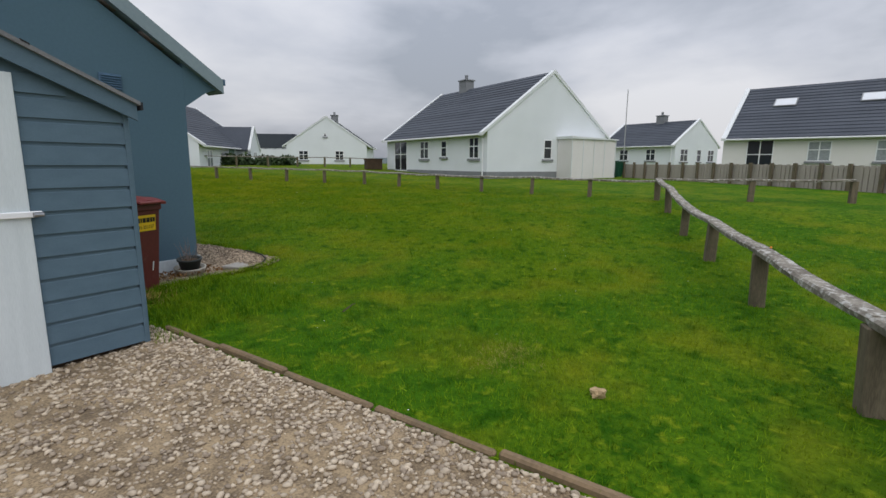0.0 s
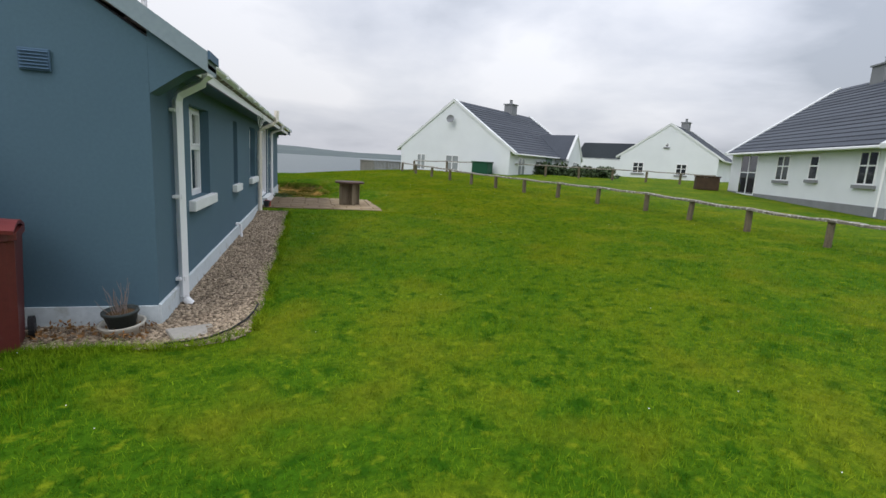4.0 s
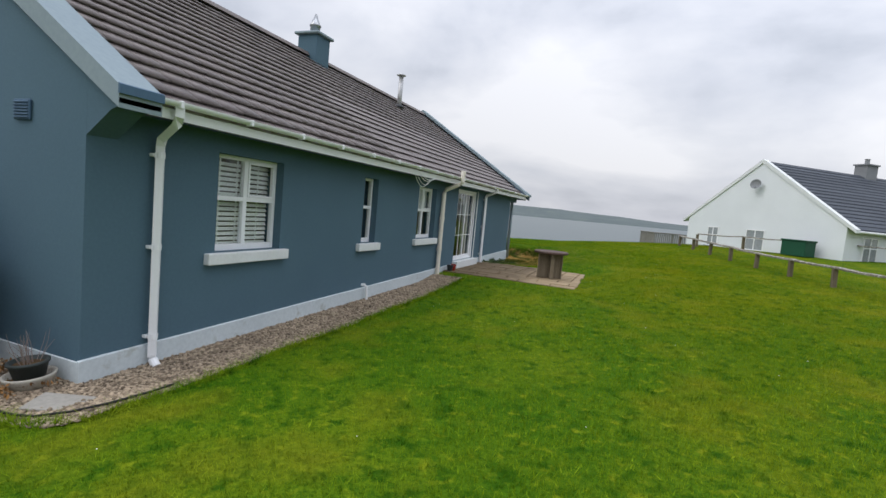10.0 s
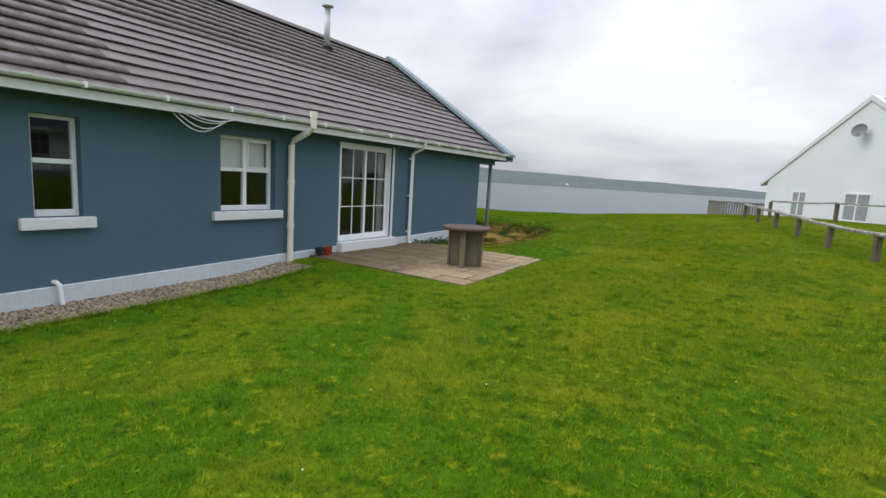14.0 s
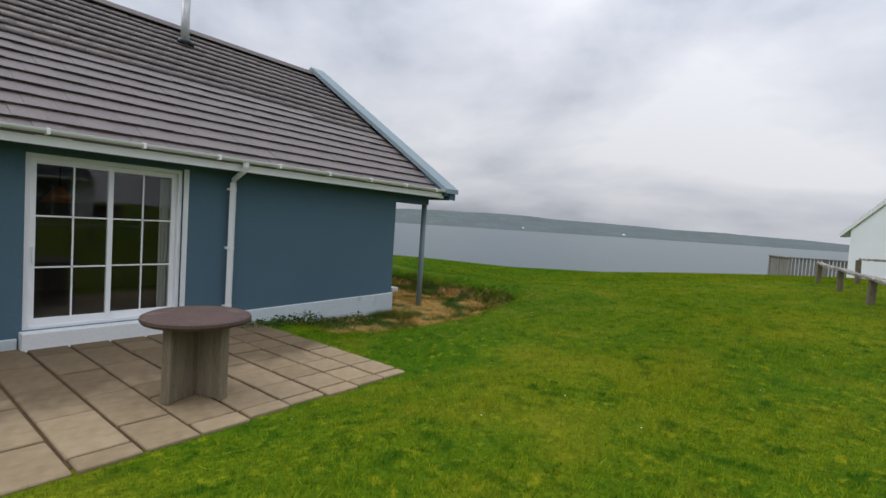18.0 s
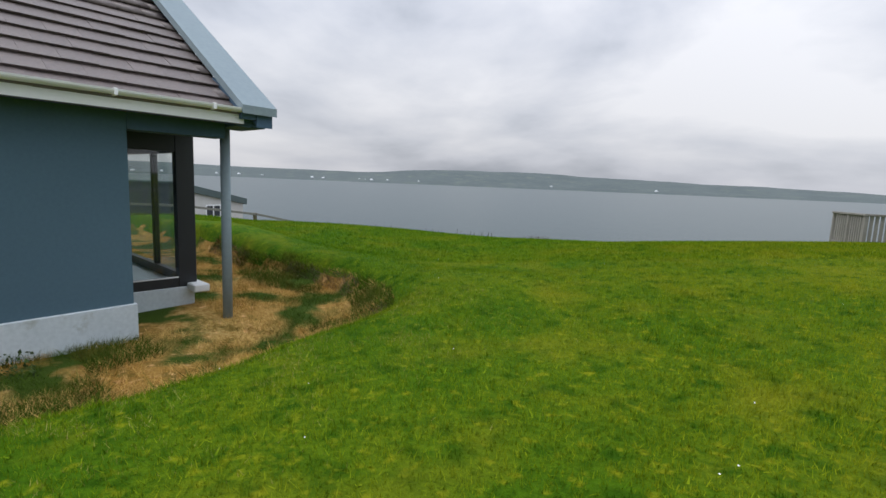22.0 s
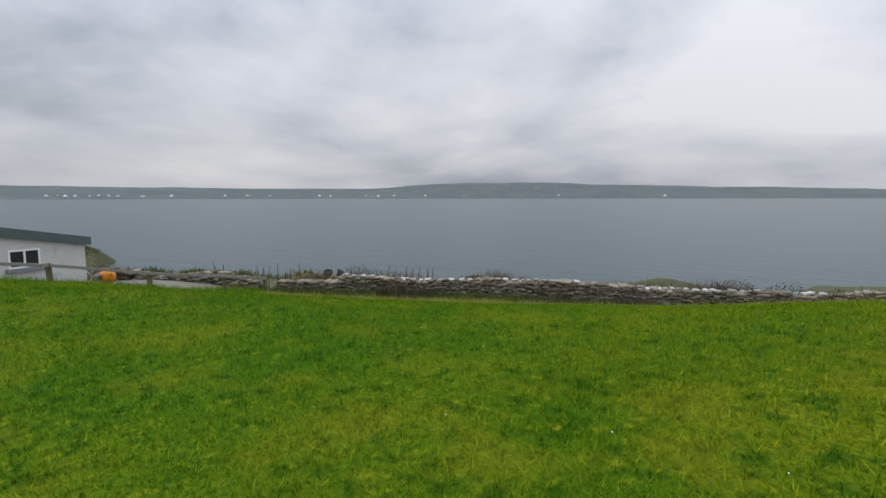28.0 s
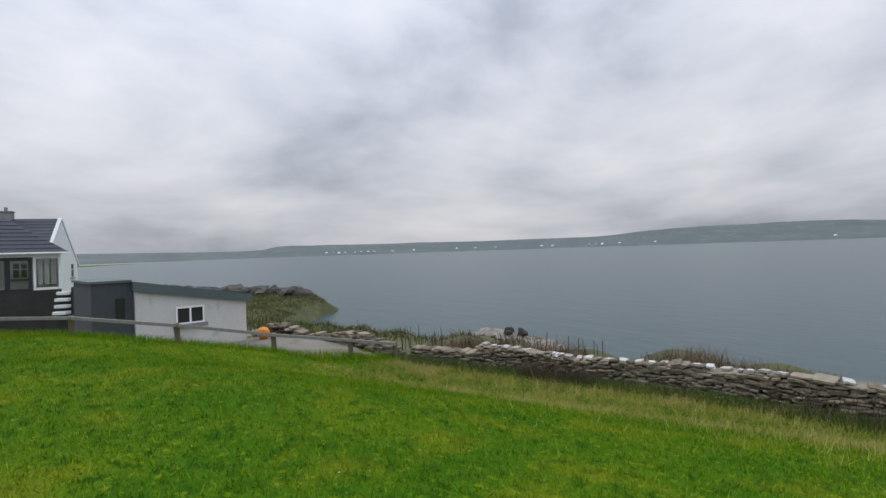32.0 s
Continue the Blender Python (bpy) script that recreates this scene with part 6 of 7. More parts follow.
def leaf_cloud(name, boxes, count, size, material, label, category, seed, kind="", group=""):
    r = np.random.RandomState(seed)
    cs = []
    for (lo, hi), n_ in zip(boxes, count):
        p = r.rand(n_, 3)
        bump_ = 0.72 + 0.28 * np.sin(p[:, 0] * 9 + seed) * np.sin(p[:, 1] * 7 + 1.3)
        p[:, 2] = p[:, 2] ** 0.6 * bump_
        if name == "shrub":
            d_ = r.normal(size=(n_, 3))
            d_ /= np.linalg.norm(d_, axis=1)[:, None]
            p = 0.5 + 0.5 * d_ * (r.rand(n_, 1) ** 0.4) * (0.8 + 0.25 * np.sin(d_[:, :1] * 5 + seed) * np.cos(d_[:, 1:2] * 6))
        cs.append(np.array(lo) + p * (np.array(hi) - np.array(lo)))
    c = np.concatenate(cs)
    n_ = len(c)
    a, b = r.normal(size=(n_, 3)), r.normal(size=(n_, 3))
    a /= np.linalg.norm(a, axis=1)[:, None]
    b = np.cross(a, b)
    b /= np.linalg.norm(b, axis=1)[:, None]
    s = size * (0.5 + r.rand(n_, 1))
    v = np.stack([c - a * s, c + b * s * 0.5, c + a * s, c - b * s * 0.5], 1).reshape(-1, 3)
    f = np.arange(n_ * 4).reshape(-1, 4)
    ob = scatter_mesh(name, v, f, material, label, category, kind)
    if group:
        ob["group"] = group
    return ob


leaf_cloud("shrub", [((-44.8, -9.2, gz(-44, -8)), (-43.2, -6.3, gz(-44, -8) + 1.25))], (900,), 0.12, M["hedge"], "rounded dark garden shrub behind the low fence", "shrub", 33)
leaf_cloud("hedge", [((15.0, 27.0, 1.0), (19.5, 28.4, 2.35)), ((19.0, 25.4, 1.0), (22.5, 27.2, 2.2))], (2600, 2000), 0.16, M["hedge"], "dense dark green clipped garden hedge", "hedge", 3)
for k, (x, y, s) in enumerate(((-21.0, -0.8, 0.5), (-20.2, -2.6, 0.45), (-19.8, 0.8, 0.6), (-23.2, -3.6, 0.55), (-25.5, -6.0, 0.6))):
    z = gz(x, y)
    leaf_cloud("shrub", [((x - s, y - s, z), (x + s, y + s, z + s * 1.7))], (1100,), 0.05, M["dry_shrub"] if k % 2 else M["hedge"], "small bushy shrub beside the road", "shrub", 20 + k, group="roadside shrubs")
# dark bench / bins by house A
for (x, y, t_, lb) in ((12.2, 25.5, -51, "dark green garden storage box behind the fence"), (23.5, 18.3, -30, "dark table-like trestle behind the fence")):
    bnc = thing("storage_box", (x, y, gz(x, y)), lb, "box")
    bnc.matrix_world = pose(x, y, gz(x, y), 0, 0, t_)
    part("body", box((-0.60, -0.35, 0.0), (0.60, 0.35, 0.72), 0.02), M["bin_green"] if x < 20 else M["edge_wood"], bnc)
    part("lid", box((-0.64, -0.39, 0.722), (0.64, 0.39, 0.80), 0.02), M["bin_green"] if x < 20 else M["edge_wood"], bnc)

# ---------- lamp post, far pole, car ----------


def lamp_post(place, h, turn, label):
    l = thing("street_lamp", place, label, "street lamp")
    l.matrix_world = pose(*place, 0, 0, turn)
    part("pole", tube([(0, 0, -0.3), (0, 0, 1.2), (0, 0, h)], 0.06, 10, radii=[0.09, 0.085, 0.05]), M["flue"], l, soft=True)
    part("arm", tube([(0, 0, h - 0.05), (0.8, 0, h + 0.06), (1.6, 0, h + 0.12)], 0.03, 8), M["flue"], l, soft=True)
    part("lantern", box((1.4, -0.14, h + 0.05), (2.3, 0.14, h + 0.22), 0.03, segs=2), M["sill_grey"], l)
    return l


lamp_post((-40.9, -5.4, -0.5), 7.0, 215, "grey street lamp beside the estate road")
pole = part("mast", tube([(0, 0, 0), (0, 0, 6.2)], 0.035, 8), M["flue"])
pole.matrix_world = pose(36.0, 3.5, 1.1)
tagged(pole, "thin pale mast behind the board fence", "pole")

car = thing("car", (-20.4, 0.6, 0), "white compact hatchback car parked by the road", "car")
car.matrix_world = pose(-20.1, 0.7, gz(-20.1, 0.7) + 0.03, 0, 0, 94)
prof = [(-2.02, 0.30), (-2.12, 0.52), (-2.10, 0.78), (-1.96, 0.95), (-1.25, 1.07), (-1.05, 1.12), (-0.45, 1.49), (-0.10, 1.58), (0.60, 1.61), (1.35, 1.56), (1.78, 1.40), (2.02, 1.02), (2.08, 0.74), (2.02, 0.32)]


def car_half(z):
    return 0.885 - 0.03 * max(0.0, 0.6 - z) - 0.36 * max(0.0, z - 1.0)


bm = bmesh.new()
rows_ = [[bm.verts.new((x * (1 - 0.07 * s_ ** 4), car_half(z) * s_, z - (0.05 * s_ ** 6 if z > 1.45 else 0.0))) for x, z in prof] for s_ in (-1.0, -0.95, -0.75, -0.4, 0.0, 0.4, 0.75, 0.95, 1.0)]
for a, b in zip(rows_, rows_[1:]):
    for k in range(len(prof)):
        bm.faces.new((a[k], a[(k + 1) % len(prof)], b[(k + 1) % len(prof)], b[k]))
bm.faces.new(rows_[0])
bm.faces.new(rows_[-1][::-1])
part("body", bm, M["car_white"], car, soft=False)
for s_ in (-1, 1):
    for corners in (((-0.92, 1.10), (-0.40, 1.44), (0.28, 1.50), (0.28, 1.10)), ((0.34, 1.10), (0.34, 1.50), (1.20, 1.48), (1.55, 1.14))):
        bm = bmesh.new()
        bm.faces.new([bm.verts.new((x * 0.93, s_ * (car_half(z) + 0.012), z)) for x, z in corners])
        part("side_window", bm, M["dark_pane"], car)
    part("sill_trim", box((-1.95, s_ * 0.88 - 0.02, 0.30), (1.95, s_ * 0.88 + 0.02, 0.44), 0.01), M["rubber"], car, "dark plastic sill")
    for x in (-1.30, 1.28):
        part("wheel_arch", tube([(x, s_ * 0.70, 0.36), (x, s_ * 0.892, 0.36)], 0.42, 24), M["rubber"], car, "dark plastic wheel arch")
        wh = part("wheel", tube([(x, s_ * 0.70, 0.34), (x, s_ * 0.905, 0.34)], 0.345, 24), M["rubber"], car)
        part("rim", tube([(x, s_ * 0.72, 0.34), (x, s_ * 0.910, 0.34)], 0.235, 18), M["dark_frame"], wh)
        for q in range(5):
            part("spoke", box((-0.025, -0.004, 0.0), (0.025, 0.004, 0.225), m=Matrix.Translation((x, s_ * 0.914, 0.34)) @ Matrix.Rotation(radians(72 * q), 4, "Y")), M["metal"], wh)
    part("headlight", lathe([(0.02, 0.03), (0.10, 0.01), (0.12, -0.03)], 14), M["metal"], car, "round headlight").matrix_basis = pose(-2.04, s_ * 0.60, 0.84, 0, -78, 0)
    part("fog_light", lathe([(0.02, 0.02), (0.06, 0.01), (0.07, -0.02)], 12), M["metal"], car).matrix_basis = pose(-2.07, s_ * 0.62, 0.62, 0, -86, 0)
    part("mirror", box((-0.72, s_ * 1.0 - 0.09, 1.06), (-0.60, s_ * 1.0 + 0.09, 1.20), 0.03), M["car_white"], car)
bm = bmesh.new()
bm.faces.new([bm.verts.new(p) for p in ((-1.04, -0.78, 1.14), (-1.04, 0.78, 1.14), (-0.46, 0.62, 1.49), (-0.46, -0.62, 1.49))])
part("windscreen", bm, M["dark_pane"], car).location = (-0.022, 0, 0.018)
part("bumper", box((-2.13, -0.78, 0.28), (-2.0, 0.78, 0.46), 0.04), M["rubber"], car, "dark plastic bumper")
part("grille", box((-2.125, -0.45, 0.70), (-2.08, 0.45, 0.78), 0.01), M["dark_frame"], car)
part("number_plate", box((-2.155, -0.26, 0.42), (-2.142, 0.26, 0.53)), M["sill"], car)

# ---------- shore side: hut, neighbour, wall ----------
hut = thing("hut", (-20, 25, -1), "low white-painted flat-roofed hut by the shore", "shed")
hut.matrix_world = pose(-16.9, 23.2, -0.90, 0, 0, 113)
part("wall", prism([(0.07, -0.9), (3.8, -0.9), (3.8, 1.55), (0.07, 2.24)], 0, 3.2), M["hut_white"], hut, "patchy white painted walls")
part("roof_edge", prism([(0.02, 2.22), (3.98, 1.50), (3.98, 1.80), (0.02, 2.54)], -0.12, 3.3), M["hut_roof"], hut, "green-grey sloping roof edge")
house_window(hut, Matrix.Translation((1.30, -0.005, 0.92)), 0.95, 0.62, 2, transom=False)
part("wing", box((-1.12, 0.15, -0.9), (0.065, 3.4, 2.52)), M["hut_grey"], hut, "dark grey clad wing")
part("wing_door", box((-0.47, 0.12, 1.30), (-0.20, 0.155, 2.0)), M["dark_pane"], hut)
part("wing_roof", box((-1.17, 0.10, 2.52), (0.015, 3.5, 2.60)), M["hut_roof"], hut)
yard_paving = sheet("yard_paving", (-26, -13.6, 13, 31.5, lambda x, y: (x < np.interp(y, [13.5, 16.6, 19.4, 22.2, 24.9, 27.5, 31.2], [-18.6, -17.0, -15.6, -14.4, -13.6, -13.8, -13.2]) - 0.25) & (x > -25.5) & (y < 29.5 + 0.2 * (x + 20))), 0.015, M["yard"], "worn grey concrete yard round the hut", "paving", 0.3)
# buoys
for k, (x, y, z, r, mt) in enumerate(((-17.9, 27.3, -0.95, 0.24, M["orange"]), (-18.3, 27.2, -0.75, 0.17, M["orange"]), (-18.2, 27.0, -0.62, 0.15, M["rail"]))):
    z = gz(x, y) + r + (0.1 if k else 0)
    b = part("float", lathe([(0.02, -r), (r * 0.6, -r * 0.8), (r, -0.1 * r), (r * 0.95, 0.3 * r), (r * 0.55, 0.85 * r), (0.05, 1.0 * r), (0.05, 1.25 * r)], 16), mt, None, soft=True)
    b.matrix_world = pose(x, y, z, 20 * k, 60, 30 * k)
    tagged(b, "round orange fishing float by the hut" if mt is M["orange"] else "pale fishing float by the hut", "float", "fishing floats")
# neighbour with conservatory
Nh = white_house((-47.7, 11.3, -0.80), 176.6, 6.6, 13.8, 3.3, 7.1, "white house with slate roof by the shore and road", M["render_white"], chimney=4.0, gable_windows=((5.0, 1.8, 0.7, 1.3, 1),), side_windows=((10.3, 1.65, 1.15, 1.1, 2), (5.2, 1.8, 0.5, 0.95, 1)))
cons = thing("conservatory", (-33, 13, 0.4), "glazed sun room with dark tiled roof and white frames", "conservatory")
cons.matrix_world = pose(-27.64, 18.15, 0.4, 0, 0, 108)
part("dwarf_wall", box((-5.2, 0, -1.7), (0, 3.2, 0.66)), M["darkwall"], cons, "dark stone base wall")
bm = bmesh.new()
eave_ = [bm.verts.new(c) for c in ((-5.5, -0.35, 2.50), (0.33, -0.35, 2.50), (0.33, 3.5, 2.50), (-5.5, 3.5, 2.50))]
crest_ = [bm.verts.new(c) for c in ((-5.5, 1.9, 4.30), (-2.1, 1.9, 4.30))]
for f_ in ((eave_[0], eave_[1], crest_[1], crest_[0]), (eave_[1], eave_[2], crest_[1]), (eave_[2], eave_[3], crest_[0], crest_[1]), (eave_[3], eave_[0], crest_[0]), tuple(reversed(eave_))):
    bm.faces.new(f_)
cons_roof = part("roof", bm, M["slate"], cons, "dark hipped tiled roof")
for k in range(1, 9):
    f_ = k / 9
    part("tile_course", box((-5.45, -0.37 + 2.25 * f_, 2.49 + 1.80 * f_), (0.28 - 2.43 * f_, -0.32 + 2.25 * f_, 2.525 + 1.80 * f_)), M["slate"], cons_roof)
part("gutter", box((-5.5, -0.42, 2.42), (0.35, -0.352, 2.50), 0.02), M["upvc"], cons)
part("frieze", box((-5.2, 0.0, 2.28), (0, 3.2, 2.49)), M["upvc"], cons)
part("side_wall", box((-0.10, 0.16, 0.662), (0, 3.2, 2.278)), M["render_white"], cons)
part("back_wall", box((-5.2, 2.0, 0.662), (-0.11, 2.1, 2.278)), M["render_white"], cons, "white house wall seen inside the sun room")
house_window(cons, Matrix.Translation((-1.92, 1.99, 1.22)), 0.66, 0.82, 2)
for x, w_, mt in ((-5.1, 0.16, M["dark_frame"]), (-3.6, 0.16, M["dark_frame"]), (-2.12, 0.20, M["dark_frame"]), (-1.26, 0.14, M["dark_frame"]), (-1.08, 0.11, M["upvc"]), (-0.11, 0.11, M["upvc"])):
    part("frame_post", box((x, -0.02, 0.662), (x + w_, 0.12, 2.278), 0.01), mt, cons)
part("frame_rail", box((-5.2, -0.01, 2.12), (-1.265, 0.11, 2.278)), M["dark_frame"], cons)
part("frame_rail", box((-5.2, -0.01, 0.662), (-1.265, 0.11, 0.76)), M["dark_frame"], cons)
part("frame_rail", box((-0.965, -0.015, 0.662), (-0.115, 0.115, 0.78)), M["upvc"], cons)
part("frame_rail", box((-0.965, -0.015, 2.20), (-0.115, 0.115, 2.278)), M["upvc"], cons)
for a, b in ((-4.93, -3.61), (-3.43, -2.13), (-1.91, -1.27), (-0.96, -0.12)):
    pane_ = part("pane", box((a, 0.045, 0.79), (b, 0.055, 2.11 if b < -1 else 2.19)), M["glass"], cons)
    pane_.visible_shadow = False
for k, x in enumerate((-0.92, -0.66, -0.38)):
    part("curtain", box((x, 0.30 + 0.03 * k, 0.90), (x + 0.20, 0.33 + 0.03 * k, 2.25), 0.012), M["curtain"], cons)
yard = thing("yard_wall", (-26, 19, -0.5), "dark low stone yard wall with white steps beside it", "wall")
yard.matrix_world = pose(-25.6, 18.4, -0.55, 0, 0, 78)
part("wall", box((0.74, 0, -1.0), (3.6, 0.4, 1.76), 0.03), M["darkwall"], yard)
part("stair_base", box((0.16, 0.05, -1.0), (0.735, 0.4, 1.50)), M["darkwall"], yard)
for k in range(4):
    part("step", box((0.18 + 0.03 * (k % 2), -0.45 + 0.10 * k, 0.52 + 0.30 * k), (0.73, 0.04, 0.67 + 0.30 * k), 0.02), M["sill"], yard, "white painted step")
shore_line = [(-18.6, 13.5), (-17.0, 16.6), (-15.6, 19.4), (-14.4, 22.2), (-13.6, 24.9), (-13.8, 27.5), (-13.5, 29.8), (-13.2, 31.2)]


def plank_fence(name, pts_, label):
    f = thing(name, (pts_[0][0], pts_[0][1], gz(*pts_[0])), label, "fence", "garden fences")
    f.matrix_world = Matrix()
    tops = []
    for x, y in pts_:
        z = gz(x, y)
        bm = box((-0.06, -0.06, -0.2), (0.06, 0.06, 0.62), 0.01)
        bmesh.ops.transform(bm, matrix=pose(x, y, z, 2, -2, 30), verts=bm.verts)
        part("post", bm, M["fence"], f)
        tops.append(Vector((x, y, z + 0.56)))
    for a, b in zip(tops, tops[1:]):
        bm = bmesh.new()
        d_ = (b - a).normalized()
        s_ = Vector((d_.y, -d_.x, 0)) * 0.03
        o_ = Vector((d_.y, -d_.x, 0)) * 0.095
        vs = [bm.verts.new(c + o_ + s_ * i + Vector((0, 0, h))) for c in (a, b) for i, h in ((-1, -0.045), (1, -0.045), (1, 0.045), (-1, 0.045))]
        for q in ((0, 1, 2, 3), (7, 6, 5, 4), (0, 4, 5, 1), (1, 5, 6, 2), (2, 6, 7, 3), (3, 7, 4, 0)):
            bm.faces.new([vs[k] for k in q])
        part("rail", bm, M["deck"], f)
    return f


plank_fence("plank_fence", shore_line, "low single-rail plank fence along the foot of the lawn")
for (ax, ay), (bx, by), hz_ in (((2.95, 40.5), (3.62, 39.5), (0.42, 0.10)), ((3.56, 39.5), (5.6, 39.9), (0.12, 0.34)), ((3.8, 39.9), (5.8, 40.3), (0.10, 0.16))):
    pa, pb = Vector((ax, ay, gz(ax, ay) + hz_[0])), Vector((bx, by, gz(bx, by) + hz_[1]))
    d_ = (pb - pa)
    m = Matrix.Translation(pa) @ d_.to_track_quat("X", "Z").to_matrix().to_4x4()
    pl = part("plank", box((0, -0.02, -0.06), (d_.length, 0.02, 0.06), 0.006, m=m), M["table_leg"])
    tagged(pl, "loose grey weathered plank leaning by the stone wall", "plank", "loose planks")

# dry stone wall
WALLPTS = [(-13.6, 32.0), (-6.5, 36.7), (1.8, 40.6), (10.5, 44.2), (20, 48)]
swall = thing("stone_wall", (-6.5, 36.7, -1.4), "low dry stone wall with whitened cope stones at the shore", "wall")
swall.matrix_world = Matrix()
sb = bmesh.new()
bmesh.ops.create_cube(sb, size=1)
bmesh.ops.bevel(sb, geom=sb.edges[:], offset=0.10, segments=1, affect="EDGES")
for v in sb.verts:
    v.co += Vector((math.sin(v.co.y * 9) * 0.06, math.sin(v.co.x * 7 + 1) * 0.05, math.sin(v.co.x * 5 + v.co.y * 3) * 0.06))
stone_me = unit_mesh("stone", sb, M["stone"])
cope_me = stone_me.copy()
cope_me.materials.clear()
cope_me.materials.append(M["cope"])
st_v = np.array([v.co[:] for v in stone_me.vertices])
st_f = [list(p.vertices) for p in stone_me.polygons]
tri = []
for p in st_f:
    tri += [(p[0], p[k], p[k + 1]) for k in range(1, len(p) - 1)]
st_t = np.array(tri)
STONES, COPES = [], []
jv, jf, jb = [], [], 0
rs = random.Random(21)
for (ax, ay), (bx, by) in zip(WALLPTS, WALLPTS[1:]):
    L = math.hypot(bx - ax, by - ay)
    an = math.degrees(math.atan2(by - ay, bx - ax))
    for course in range(15):
        s = rs.uniform(-0.2, 0.0)
        while s < L:
            w_ = rs.uniform(0.11, 0.36)
            h_ = rs.uniform(0.036, 0.074)
            if course == 14:
                w_, h_ = rs.uniform(0.16, 0.42), rs.uniform(0.035, 0.065)
            x, y = ax + (bx - ax) * (s + w_ / 2) / L, ay + (by - ay) * (s + w_ / 2) / L
            z = gz(x, y) - 0.05 + course * 0.048 + rs.uniform(-0.012, 0.012) + 0.05 * math.sin(s * 0.8)
            m = pose(x, y, z + h_ / 2, rs.uniform(-9, 9), rs.gauss(0, 7), an + rs.uniform(-16, 16)) @ Matrix.Diagonal((w_ * 1.05, 0.42 + rs.uniform(-0.05, 0.06), h_ * 1.12, 1))
            if course >= 9 and ax < -10 and s < 2.5:
                s += w_
                continue
            if course == 14 and rs.random() < 0.25:
                s += w_ * 1.3
                continue
            if course >= 13 and math.sin(s * 0.95 + ax * 0.7) + 0.6 * math.sin(s * 2.7) + rs.uniform(-0.5, 0.5) > (-0.75 if course == 14 else 0.9):
                COPES.append((x, m @ Matrix.Diagonal((0.55, 0.6, 0.9, 1))))
            elif course >= 9 and -8.0 < x < 3.0:
                STONES.append(m)
            else:
                mm = np.array(m)
                jv.append(st_v @ mm[:3, :3].T + mm[:3, 3])
                jf.append(st_t + jb)
                jb += len(st_v)
            s += w_
STONES_FAR = STONES[300:]
for m in STONES_FAR:
    mm = np.array(m)
    jv.append(st_v @ mm[:3, :3].T + mm[:3, 3])
    jf.append(st_t + jb)
    jb += len(st_v)
STONES = STONES[:300]
ob = scatter_mesh("stone_courses", np.concatenate(jv), np.concatenate(jf), M["stone_joined"], "", "", "stuff")
ob.parent = swall

# shore rocks, scrub, dead reeds
rockr = random.Random(31)
RUBBLE = []


def rock(place, size, label, mt=None, group="shore rocks"):
    bm = bmesh.new()
    bmesh.ops.create_icosphere(bm, subdivisions=2, radius=1)
    sd = rockr.random() * 50
    for v in bm.verts:
        v.co *= 0.75 + 0.5 * noise.noise(v.co * 1.3 + Vector((sd, sd, 0)))
        v.co.z = round(v.co.z * 4) / 4 * 0.8 + v.co.z * 0.2
    ob = part("rock", bm, mt or M["rock"])
    ob.matrix_world = pose(*place, rockr.uniform(-10, 10), rockr.uniform(-10, 10), rockr.uniform(0, 360)) @ Matrix.Diagonal((*size, 1))
    return tagged(ob, label, "rock", group)


for k in range(12):
    x, y = -28.5 + k * 0.62 + rockr.uniform(-0.3, 0.3), 42.6 - 0.25 * math.sin(k) + rockr.uniform(-0.5, 0.5)
    rock((x, y, -3.55), (1.1, 0.8, 0.42), "pale flat shore rock beyond the wall")
for k, (x, y) in enumerate(((-25.3, 42.2), (-24.4, 42.6))):
    rock((x, y, -2.95), (0.42, 0.36, 0.34), "dark rounded boulder on pale rocks", M["darkwall"])
for k in range(46):
    f_ = k / 45
    x, y = -91.5 + 33.0 * f_ + rockr.uniform(-0.6, 0.6), 2.4 + 30.5 * f_ + rockr.uniform(-0.6, 0.6)
    rock((x, y, gz(x, y) + 0.35), (2.0, 1.2, rockr.uniform(0.5, 1.15)), "dark broken rock on the headland", M["headrock"])
# rubble wall, half fallen, between the fence corner and the hut
rubble = thing("rubble_wall", (-17.5, 29.3, -1.4), "low half-fallen wall of flat stones beside the hut", "wall")
rubble.matrix_world = Matrix()
for course in range(9):
    for k in range(25):
        f_ = (k + rockr.random() * 0.8) / 25
        if course > 5 + 2.4 * math.sin(f_ * 9 + 1):
            continue
        x, y = -20.4 + 6.4 * f_ + rockr.uniform(-0.12, 0.12), 27.6 + 4.0 * f_ + rockr.uniform(-0.15, 0.15)
        RUBBLE.append(pose(x, y, gz(x, y) + course * 0.072 + 0.03, rockr.uniform(-7, 7), rockr.uniform(-9, 9), 32 + rockr.uniform(-18, 18)) @ Matrix.Diagonal((rockr.uniform(0.2, 0.48), 0.42, rockr.uniform(0.05, 0.10), 1)))


